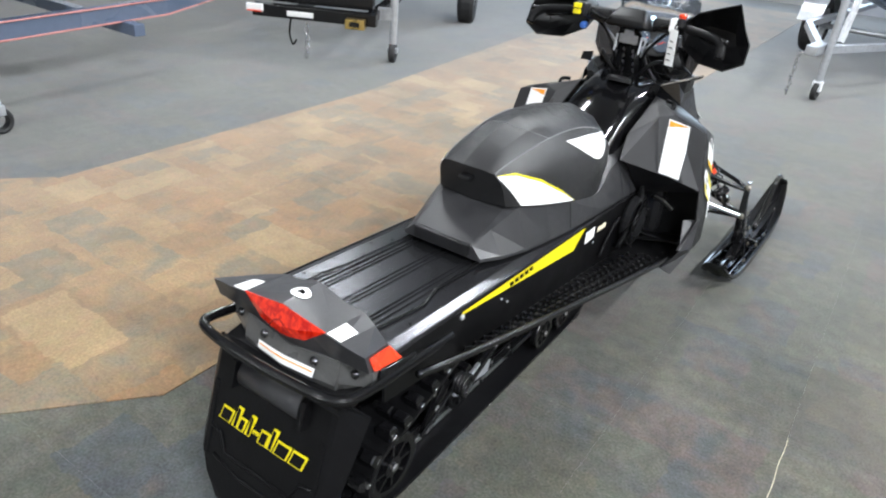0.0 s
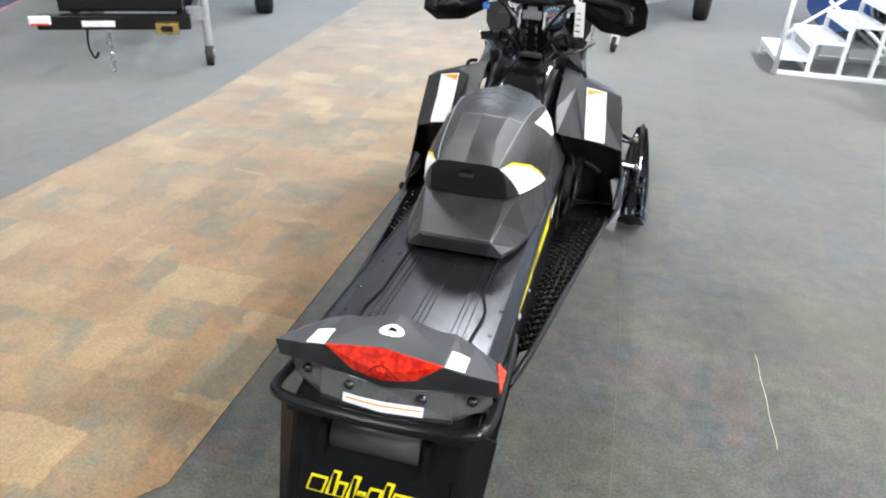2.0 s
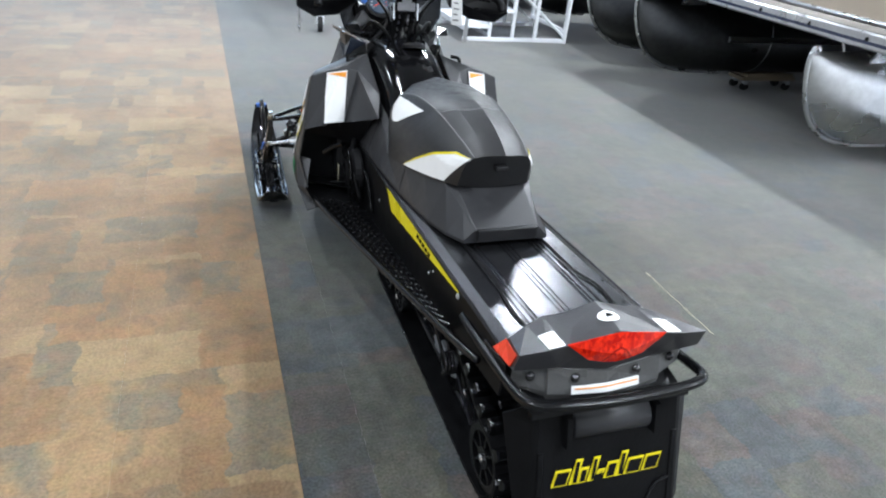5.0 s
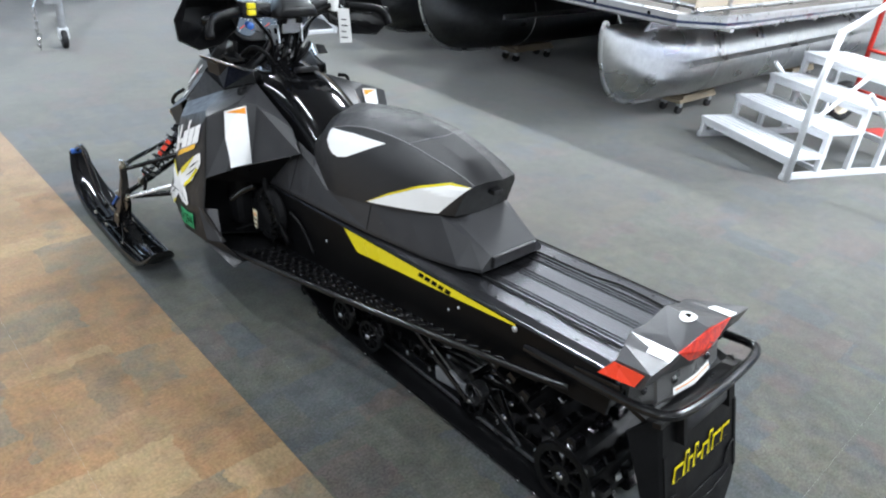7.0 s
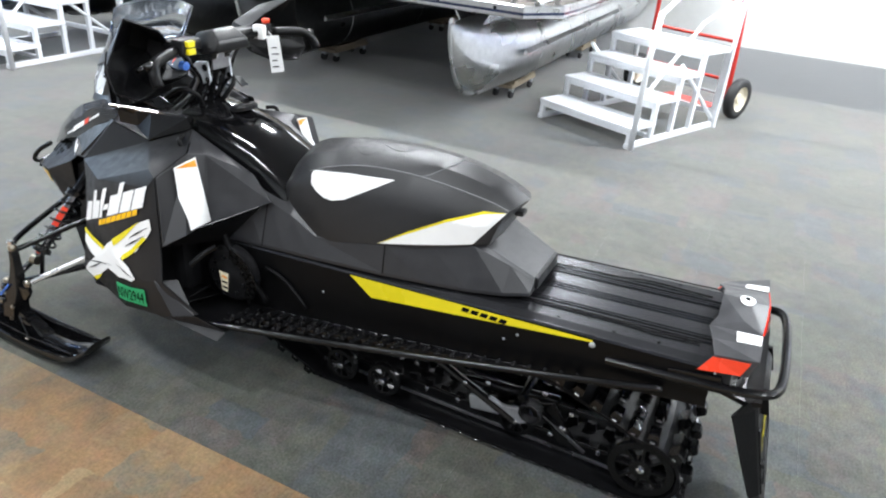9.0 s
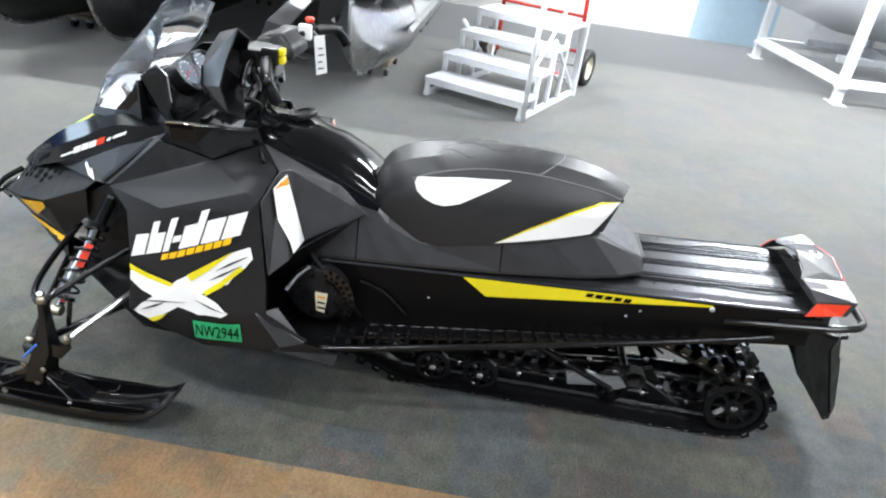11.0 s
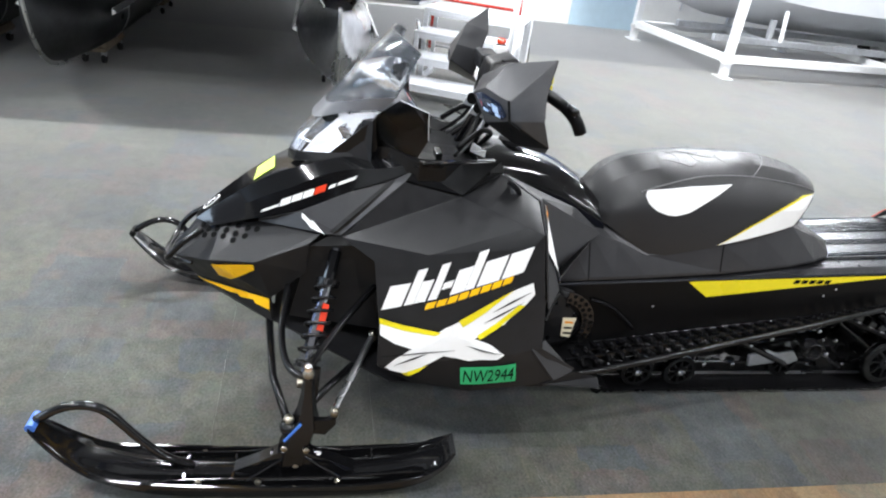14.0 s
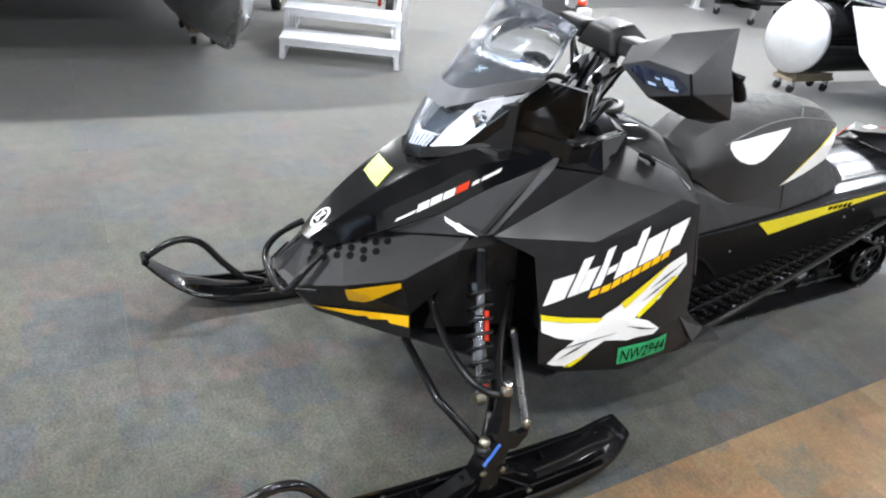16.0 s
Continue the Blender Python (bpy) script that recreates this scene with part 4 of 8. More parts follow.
# tunnel: a folded sheet, open below
rings = []
for y in (0.09, 0.4, 0.8, 1.2, 1.72):
    t, b = edge_z(y), min(board_z(y), edge_z(y) - 0.07)
    rings.append([(-0.228, y, b), (-0.223, y, t - 0.004), (-0.219, y, t), (-0.19, y, t + 0.008), (0.19, y, t + 0.008), (0.219, y, t), (0.223, y, t - 0.004), (0.228, y, b),
                  (0.221, y, b), (0.214, y, t - 0.01), (-0.214, y, t - 0.01), (-0.221, y, b)])
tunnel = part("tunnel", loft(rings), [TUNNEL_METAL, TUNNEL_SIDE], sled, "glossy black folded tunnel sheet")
# upright faces of the one sheet take a copy darkened to mute reflected light
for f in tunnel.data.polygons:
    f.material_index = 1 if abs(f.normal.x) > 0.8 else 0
for s in (-1, 1):
    for x in (0.088, 0.1, 0.118):
        part("tunnel_rib", loft([[(s * x - 0.0035, y, edge_z(y) + 0.0075), (s * x - 0.002, y, edge_z(y) + 0.0125), (s * x + 0.002, y, edge_z(y) + 0.0125), (s * x + 0.0035, y, edge_z(y) + 0.0075)] for y in (0.1, 0.7)]), TUNNEL_METAL, tunnel)
    part("edge_trim", loft([[(s * 0.2225, y, edge_z(y) - 0.006), (s * 0.2255, y, edge_z(y) - 0.005), (s * 0.222, y, edge_z(y) + 0.002), (s * 0.217, y, edge_z(y) + 0.0025)] for y in (0.12, 0.7, 1.7)]), TUNNEL_METAL, tunnel, "raised sheet edge")
for x in (-0.014, 0.0, 0.014):
    part("tunnel_rib", loft([[(x - 0.003, y, edge_z(y) + 0.0075), (x - 0.0015, y, edge_z(y) + 0.0115), (x + 0.0015, y, edge_z(y) + 0.0115), (x + 0.003, y, edge_z(y) + 0.0075)] for y in (0.1, 0.7)]), TUNNEL_METAL, tunnel)
rivet_mesh = mesh_of("rivet", lathe([(0.0045, 0), (0.004, 0.002), (0.0025, 0.0028), (0.0003, 0.0033)], 8), GALVANISED, True)
dark_rivet_mesh = mesh_of("rivet", lathe([(0.0045, 0), (0.004, 0.002), (0.0025, 0.0028), (0.0003, 0.0033)], 8), BLACK_METAL, True)
for s in (-1, 1):
    for y, x in ((0.18, 0.135), (0.24, 0.18), (0.3, 0.14), (0.36, 0.185), (0.44, 0.145), (0.52, 0.18), (0.58, 0.15)):
        r = new("rivet", dark_rivet_mesh)
        r.location, r.parent = (s * x, y, edge_z(y) + 0.008 + 0.003 * min(0, (0.19 - x))), tunnel
    for y, dz in ((0.62, 0.06), (0.66, 0.085), (1.3, 0.1)):
        r = new("rivet", rivet_mesh)
        r.matrix_world = pose(s * 0.2255, y, edge_z(y) - dz, 0, s * 90, 0)
        r.parent = tunnel
part("cable", tube([(0.135, 0.14, edge_z(0.14) + 0.013), (0.15, 0.3, edge_z(0.3) + 0.013), (0.15, 0.34, edge_z(0.34) + 0.013), (0.128, 0.42, edge_z(0.42) + 0.013), (0.128, 0.66, edge_z(0.66) + 0.013)], 0.0035, 6), RUBBER, tunnel)
part("cable", tube([(-0.135, 0.14, edge_z(0.14) + 0.013), (-0.14, 0.26, edge_z(0.26) + 0.013), (-0.128, 0.36, edge_z(0.36) + 0.013), (-0.128, 0.66, edge_z(0.66) + 0.013)], 0.0035, 6), RUBBER, tunnel)

# tail cap with lamp
TAIL = [(0, 0.115, 0.636), (0.085, 0.115, 0.612), (0.125, 0.13, 0.600), (0.17, 0.115, 0.590), (0.216, 0.102, 0.571),
        (0.240, -0.002, 0.599), (0.172, -0.004, 0.604), (0.124, -0.002, 0.609), (0, -0.003, 0.632),
        (0.234, 0.131, 0.526), (0.241, 0.014, 0.548), (0.124, 0.02, 0.532), (0, 0.018, 0.512), (0.0, 0.05, 0.636), (0.09, 0.05, 0.617)]


def tail_shell(side):
    p = [(side * x, y, z) for x, y, z in TAIL]
    top = [(0, 1, 14, 13), (13, 14, 7, 8), (1, 2, 14), (14, 2, 7), (2, 3, 6, 7), (3, 4, 5, 6)]
    rear = [(8, 7, 11, 12), (7, 6, 11), (6, 5, 10, 11), (4, 9, 10, 5)]
    return p, top + rear


b = None
for s in (-1, 1):
    p, f = tail_shell(s)
    b = shell(p, f, 0.004, b)
bmesh.ops.remove_doubles(b, verts=b.verts, dist=0.0006)
tail = part("tail_cap", b, [TAIL_GREY], sled, "dark grey plastic tail cap")
tail_tree = surface(tail)
# lamp: a faceted red lens on the rear of the cap
lens_pts = [(-0.127, -0.003, 0.611), (-0.06, -0.006, 0.623), (0, -0.007, 0.631), (0.06, -0.006, 0.623), (0.127, -0.003, 0.611), (0.070, -0.007, 0.566), (0.034, -0.010, 0.558), (0, -0.011, 0.554), (-0.034, -0.010, 0.558), (-0.070, -0.007, 0.566), (0, -0.019, 0.580), (-0.052, -0.014, 0.590), (0.052, -0.014, 0.590)]
lens_faces = [(0, 1, 11), (1, 2, 10, 11), (2, 3, 12, 10), (3, 4, 12), (4, 5, 12), (5, 6, 10, 12), (6, 7, 10), (7, 8, 10), (8, 9, 11, 10), (9, 0, 11)]
lamp = part("tail_lamp", shell(lens_pts, lens_faces, 0.003), LAMP_RED, tail, "red faceted tail lamp lens")
LAMP_DARK = material("dark_red_lens_rib", (0.22, 0.004, 0.003), 0.12, scale=90, coat=0.5)
lamp_tree = surface(lamp)
for s in (-1, 1):
    decal("lens_rib", [[(s * 0.036, 0.562), (s * 0.039, 0.562), (s * 0.019, 0.586), (s * 0.016, 0.586)]], [lamp_tree], (0, -0.3, 0), (1, 0, 0), (0, 0, 1), LAMP_DARK, lamp, "", 0.002)
    decal("lens_rib", [[(s * 0.018, 0.586), (s * 0.018, 0.589), (0, 0.598), (0, 0.595)]], [lamp_tree], (0, -0.3, 0), (1, 0, 0), (0, 0, 1), LAMP_DARK, lamp, "", 0.002)
for s in (-1, 1):
    part("reflector", shell([(s * 0.2205, 0.103, 0.5665), (s * 0.2365, 0.131, 0.5265), (s * 0.2405, 0.030, 0.5470), (s * 0.2365, 0.014, 0.5870)], [(0, 1, 2, 3)], 0.003), RED, tail, "orange-red side reflector")
    decal("white_patch", [[(s * x, y) for x, y in ((0.130, 0.0), (0.170, 0.0), (0.169, 0.058), (0.130, 0.062))]], [tail_tree], (0, 0, 0.8), (1, 0, 0), (0, 1, 0), WHITE, tail, "white film patch")
decal("badge", [[(0.027 * math.cos(a), 0.052 + 0.02 * math.sin(a)) for a in [k * math.pi / 10 for k in range(20)]]], [tail_tree], (0, 0, 0.8), (1, 0, 0), (0, 1, 0), WHITE, tail, "round white badge", 0.002)
decal("badge_mark", [[(-0.008, 0.046), (0.012, 0.048), (0.01, 0.058), (-0.004, 0.061)]], [tail_tree], (0, 0, 0.8), (1, 0, 0), (0, 1, 0), DARK_INK, tail, "", 0.0035)
# panel under the lamp
b = loft([[(-0.222, 0.05, 0.538), (-0.228, 0.045, 0.486), (-0.2, 0.05, 0.472), (-0.2, 0.075, 0.48), (-0.215, 0.09, 0.53)],
          [(-0.15, 0.03, 0.530), (-0.15, 0.016, 0.472), (-0.15, 0.02, 0.455), (-0.15, 0.06, 0.46), (-0.15, 0.08, 0.53)],
          [(-0.148, 0.024, 0.529), (-0.148, 0.008, 0.470), (-0.148, 0.012, 0.452), (-0.148, 0.06, 0.46), (-0.148, 0.08, 0.53)],
          [(0.0, 0.012, 0.512), (0.0, -0.01, 0.462), (0.0, -0.004, 0.445), (0.0, 0.05, 0.45), (0, 0.07, 0.51)],
          [(0.148, 0.024, 0.529), (0.148, 0.008, 0.470), (0.148, 0.012, 0.452), (0.148, 0.06, 0.46), (0.148, 0.08, 0.53)],
          [(0.15, 0.03, 0.530), (0.15, 0.016, 0.472), (0.15, 0.02, 0.455), (0.15, 0.06, 0.46), (0.15, 0.08, 0.53)],
          [(0.222, 0.05, 0.538), (0.228, 0.045, 0.486), (0.2, 0.05, 0.472), (0.2, 0.075, 0.48), (0.215, 0.09, 0.53)]])
rear_panel = part("rear_panel", b, PANEL_GREY, sled, "grey satin bolted rear panel")
rear_tree = surface(rear_panel)
BOLT_METAL = material("worn_black_bolt", (0.10, 0.10, 0.105), 0.22, metal=0.9, scale=90, vary=0.3)
bolt_mesh = mesh_of("bolt", lathe([(0.0115, 0), (0.0115, 0.002), (0.008, 0.003), (0.0075, 0.006), (0.004, 0.008), (0.0003, 0.0075)], 12), BOLT_METAL, True)
for x, y, z in ((-0.186, 0.032, 0.510), (0.186, 0.032, 0.510), (-0.081, 0.011, 0.505), (0.081, 0.011, 0.505)):
    r = new("bolt", bolt_mesh)
    r.matrix_world = pose(x, y, z, 72)
    r.parent = rear_panel
decal("sticker", [[(-0.092, 0.468), (0.088, 0.468), (0.088, 0.488), (-0.092, 0.488)]], [rear_tree], (0, -0.3, 0), (1, 0, 0), (0, 0, 1), WHITE, rear_panel, "white warning strip with a yellow line", 0.004)
decal("sticker_line", [[(-0.085, 0.480), (0.083, 0.480), (0.083, 0.4825), (-0.085, 0.4825)]], [rear_tree], (0, -0.3, 0), (1, 0, 0), (0, 0, 1), ORANGE, rear_panel, "", 0.006)
# rear grab bar
half = [(0.224, 0.36, 0.460), (0.230, 0.27, 0.471), (0.234, 0.06, 0.491), (0.232, -0.020, 0.503), (0.221, -0.052, 0.508), (0.190, -0.069, 0.509), (0.12, -0.077, 0.507), (0.0, -0.080, 0.504)]
bar = smooth_path(half + both(half)[-2::-1], 5)
part("rear_bumper", tube(bar, 0.0125, 12), BLACK_METAL, sled, "black tubular rear bumper")
for s in (-1, 1):
    part("bumper_bracket", prism([(0.06, 0.47), (0.2, 0.46), (0.2, 0.5), (0.07, 0.52)], s * 0.222, s * 0.232, "x", 0.003), BLACK_METAL, sled)

# added black backing, so the gap above the flap stays dark
part("flap_gap_backing", loft([[(x, 0.075, 0.470), (x, 0.0, 0.452), (x, -0.040, 0.462), (x, -0.042, 0.448), (x, 0.0, 0.438), (x, 0.075, 0.456)] for x in (-0.205, 0.205)]), DEEP_BLACK, sled, "black strip backing the gap above the flap")

# snow flap: folded sheet of rubber with moulded relief


def flap_y(z):
    return -0.035 - (0.44 - z) * 0.27


FLAP = [  # height, half width, outer half width, depth of the folded side
    (0.458, 0.180, 0.215, 0.020), (0.426, 0.182, 0.248, 0.057), (0.36, 0.184, 0.242, 0.049), (0.28, 0.187, 0.234, 0.040),
    (0.165, 0.190, 0.222, 0.025), (0.11, 0.165, 0.182, 0.010), (0.06, 0.120, 0.128, 0.004)]
b = bmesh.new()
grid = []
for z, w, out, reach in FLAP:
    y = flap_y(z)
    half = [(0.08, y - 0.003, z), (w, y, z), (w + 0.2 * (out - w), y + 0.12 * reach, z), (out, y + reach, z)]
    grid.append([b.verts.new(p) for p in [(-px, py, pz) for px, py, pz in half[::-1]] + half])
for r0, r1 in zip(grid, grid[1:]):
    for k in range(7):
        b.faces.new((r0[k], r0[k + 1], r1[k + 1], r1[k]))
bmesh.ops.recalc_face_normals(b, faces=b.faces)
bmesh.ops.solidify(b, geom=b.faces[:], thickness=0.007)
flap = part("snow_flap", b, RUBBER, sled, "black rubber snow flap with yellow word mark")
bev = flap.modifiers.new("bevel", "BEVEL")
bev.width, bev.segments, bev.limit_method = 0.004, 2, "ANGLE"
flap_tree = surface(flap)
for s in (-1, 1):
    part("flap_rib", loft([[(s * x, flap_y(z) - d, z) for x, d in ((0.125, 0.0), (0.122, 0.022), (0.108, 0.022), (0.104, 0.0))] for z in (0.445, 0.375)]), RUBBER, flap)
    part("flap_rib", loft([[(s * x, flap_y(z) - d, z) for x, d in ((0.186, -0.006), (0.184, 0.004), (0.172, 0.004), (0.168, -0.002))] for z in (0.36, 0.16)]), RUBBER, flap)
b = tube([(-0.17, flap_y(0.24) - 0.002, 0.24), (-0.135, flap_y(0.235) - 0.004, 0.235), (-0.11, flap_y(0.19) - 0.004, 0.19), (0.11, flap_y(0.19) - 0.004, 0.19), (0.135, flap_y(0.235) - 0.004, 0.235), (0.17, flap_y(0.24) - 0.002, 0.24)], 0.004, 6)
b = tube([(-0.15, flap_y(0.17) - 0.003, 0.17), (-0.06, flap_y(0.15) - 0.004, 0.15), (0.06, flap_y(0.15) - 0.004, 0.15), (0.15, flap_y(0.17) - 0.003, 0.17)], 0.004, 6, b)
part("flap_relief", b, RUBBER, flap, "", True)
part("flap_pocket", loft([[(x, flap_y(z) - d * k, z) for x, d in ((-0.1, -0.004), (-0.098, 0.012), (0.098, 0.012), (0.1, -0.004))] for z, k in ((0.446, 0.4), (0.436, 1.3), (0.42, 1.75), (0.404, 1.6), (0.390, 1.0), (0.382, 0.2))]), GREY_PLASTIC, flap, "rounded grey handle roll", True)
blocks = slanted_blocks(-0.150, 0.135, 0.272, 0.332, 0.0, 0.3)
decal("word_mark", blocks, [flap_tree], (0, -0.5, 0), (1, 0, 0), (0, 0, 1), YELLOW, flap, "yellow outlined word mark", 0.003)
inner = []
for o in blocks:
    cx, cz = sum(p[0] for p in o) / 4, sum(p[1] for p in o) / 4
    w, h = o[1][0] - o[0][0], o[2][1] - o[1][1]
    fx, fz = max(0.15, 1 - 0.0095 / abs(w)), max(0.15, 1 - 0.0095 / h)
    inner.append([(cx + (x - cx) * fx, cz + (z - cz) * fz) for x, z in o])
decal("word_mark_fill", inner, [flap_tree], (0, -0.5, 0), (1, 0, 0), (0, 0, 1), RUBBER, flap, "", 0.0055)

def ground(y):
    """The floor under the machine, in its own slightly pitched axes."""
    return -0.0494 + 0.0182 * y


# track: a belt round its wheels, with rows of lugs
REAR_WHEEL, REAR_R = (0.205, 0.092), 0.106


def belt_path():
    pts = [(1.36, 0.026 + ground(1.36)), (0.9, 0.026 + ground(0.9)), (0.25, 0.026 + ground(0.25))]
    for k in range(0, 9):
        a = radians(-90 - k * 24)
        pts.append((REAR_WHEEL[0] + REAR_R * math.cos(a), REAR_WHEEL[1] + REAR_R * math.sin(a) + 0.0))
    pts += [(0.5, 0.30), (0.9, 0.315), (1.5, 0.30)]
    for k in range(0, 8):
        a = radians(95 - k * 22)
        pts.append((1.68 + 0.09 * math.cos(a), 0.25 + 0.09 * math.sin(a)))
    return pts


def along(pts, step):
    """Points at even steps round a closed line, with the direction there."""
    out, n, left = [], len(pts), 0.0
    for i in range(n):
        a, b = Vector(pts[i]), Vector(pts[(i + 1) % n])
        d = (b - a)
        length = d.length
        if length < 1e-6:
            continue
        d /= length
        s = left
        while s < length:
            out.append((a + d * s, d))
            s += step
        left = s - length
    return out


belt = [(p.x, p.y) for p, _ in along(belt_path(), 0.03)]
b = bmesh.new()
n = len(belt)
ring = []
for i in range(n):
    a, c = Vector(belt[i - 1]), Vector(belt[(i + 1) % n])
    d = (c - a).normalized()
    o = Vector((d.y, -d.x)) * -1
    p = Vector(belt[i])
    q = p + o * 0.011
    ring.append([b.verts.new((-0.195, p.x, p.y)), b.verts.new((0.195, p.x, p.y)), b.verts.new((0.195, q.x, q.y)), b.verts.new((-0.195, q.x, q.y))])
for i in range(n):
    r0, r1 = ring[i], ring[(i + 1) % n]
    for k in range(4):
        b.faces.new((r0[k], r0[(k + 1) % 4], r1[(k + 1) % 4], r1[k]))
track = part("track", b, RUBBER, sled, "black rubber track belt with tall lugs")
# rows of lugs: three buttressed paddles each, steel clips between, drive lugs inside
def knob(x, w):
    """A tapered rubber block of the tread, w wide."""
    rings = [[(x - w * k, -0.017 * d, z), (x + w * k, -0.017 * d, z), (x + w * k, 0.017 * d, z), (x - w * k, 0.017 * d, z)] for k, d, z in ((0.52, 1.15, 0.008), (0.50, 0.95, 0.024), (0.46, 0.80, 0.037), (0.36, 0.55, 0.041))]
    return mesh_of("lug", loft(rings), LUG_RUBBER)


CLIP_STEEL = material("worn_clip_steel", (0.50, 0.50, 0.51), 0.2, metal=1.0, scale=80, vary=0.3)
LUG_RUBBER = material("shiny_lug_rubber", (0.004, 0.004, 0.0045), 0.13, bump=0.35, scale=90, vary=0.4, spec=0.42)
even_lugs = [knob(x, 0.046) for x in (-0.165, -0.04, 0.04, 0.165)]
odd_lugs = [knob(x, 0.046) for x in (-0.172, -0.118, 0.0, 0.118, 0.172)]
clip_meshes = [mesh_of("clip", box(x - 0.014, x + 0.014, -0.012, 0.012, 0.008, 0.024, 0.004, 1), CLIP_STEEL) for x in (-0.084, 0.084)] + [mesh_of("clip", box(x - 0.006, x + 0.006, -0.008, 0.008, 0.009, 0.018, 0.002, 1), CLIP_STEEL) for x in (-0.19, 0.19)]
drive_meshes = [mesh_of("drive_lug", prism([(-0.014, -0.03), (0.014, -0.03), (0.02, 0.002), (-0.02, 0.002)], x - 0.0075, x + 0.0075, "x"), RUBBER) for x in (-0.0425, 0.0425)]
for row, (p, d) in enumerate(along(belt_path(), 0.064)):
    lug_meshes = even_lugs if row % 2 else odd_lugs
    o = Vector((d.y, -d.x)) * -1
    rot = Matrix(((1, 0, 0, 0), (0, d.x, o.x, p.x), (0, d.y, o.y, p.y), (0, 0, 0, 1)))
    for nm, meshes in (("lug", lug_meshes), ("clip", clip_meshes), ("drive_lug", drive_meshes)):
        for me in meshes:
            q = new(nm, me)
            q.parent, q.matrix_local = track, rot @ Matrix.Diagonal((1, 1.25, 0.46, 1)) if o.y < -0.93 and nm == "lug" else rot

# wheels and slide rails inside the track
suspension = part("slide_suspension", tube([(-0.16, REAR_WHEEL[0], REAR_WHEEL[1] + 0.022), (0.16, REAR_WHEEL[0], REAR_WHEEL[1] + 0.022)], 0.012, 10), BLACK_METAL, sled, "black slide-rail suspension inside the track")
suspension.location.z = -0.022


def wheel_mesh(r, w):
    b = lathe([(r * 0.74, -w / 2), (r * 0.96, -w / 2), (r, -w * 0.3), (r, w * 0.3), (r * 0.96, w / 2), (r * 0.74, w / 2), (r * 0.74, -w / 2)], 26)
    return lathe([(0.010, -w / 2), (r * 0.32, -w / 2), (r * 0.32, w / 2), (0.010, w / 2), (0.010, -w / 2)], 16, b)


def spoke_mesh(r, w):
    return mesh_of("spoke", box(r * 0.32, r * 0.75, -0.004, 0.004, -w * 0.42, w * 0.42), BLACK_METAL)


big, small = mesh_of("idler_wheel", wheel_mesh(REAR_R - 0.004, 0.03), BLACK_METAL), mesh_of("idler_wheel", wheel_mesh(0.064, 0.024), BLACK_METAL)
spoke_big, spoke_small = spoke_mesh(REAR_R - 0.004, 0.03), spoke_mesh(0.064, 0.024)
hub_mesh = mesh_of("hub_bolt", lathe([(0.012, 0), (0.012, 0.006), (0.007, 0.009), (0.0003, 0.009)], 10), CHROME)
for s in (-1, 1):
    for me, y, z, x in ((big, REAR_WHEEL[0], REAR_WHEEL[1] + 0.022, 0.17), (small, 1.09, 0.090, 0.175), (small, 1.26, 0.093, 0.175), (small, 0.62, 0.082, 0.12), (small, 1.5, 0.18, 0.14)):
        w = new("idler_wheel", me)
        w.parent, w.matrix_local = suspension, pose(s * x, y, z, 0, 90, 0)
        for k in range(8):
            sp = new("spoke", spoke_big if me is big else spoke_small)
            sp.parent, sp.matrix_local = w, pose(0, 0, 0, 0, 0, k * 45)
        h = new("hub_bolt", hub_mesh)
        h.parent, h.matrix_local = suspension, pose(s * (x + 0.015), y, z, 0, s * 90, 0)
    part("slide_rail", prism([(0.24, 0.02), (1.38, 0.04), (1.5, 0.11), (1.49, 0.13), (1.36, 0.085), (0.3, 0.065), (0.22, 0.095)], s * 0.105, s * 0.117, "x", 0.003), BLACK_METAL, suspension)
    part("rail_strip", prism([(0.24, 0.012), (1.38, 0.033), (1.38, 0.041), (0.24, 0.02)], s * 0.1, s * 0.122, "x"), ALUMINIUM, suspension, "worn bright slider strip")
    part("swing_arm", tube([(s * 0.135, 0.62, 0.08), (s * 0.135, 0.98, 0.25)], 0.014, 8), BLACK_METAL, suspension)
    part("swing_arm", tube([(s * 0.13, 1.3, 0.07), (s * 0.13, 1.52, 0.24)], 0.013, 8), BLACK_METAL, suspension)
    coil = [(s * (0.15 + 0.001 * k), 0.56 + 0.034 * math.cos(k * 0.6), 0.17 + 0.034 * math.sin(k * 0.6)) for k in range(40)]
    part("torsion_spring", tube(coil, 0.006, 6), SPRING_BLACK, suspension, "", True)
    part("spring_leg", tube([(s * 0.15, 0.59, 0.19), (s * 0.15, 0.38, 0.07)], 0.006, 6), SPRING_BLACK, suspension)
    part("link", prism([(0.4, 0.06), (0.47, 0.06), (0.54, 0.18), (0.5, 0.2)], s * 0.125, s * 0.14, "x", 0.003), BLACK_METAL, suspension, "black link plate")
    h = new("hub_bolt", hub_mesh)
    h.parent, h.matrix_local = suspension, pose(s * 0.142, 0.46, 0.125, 0, s * 90, 0)
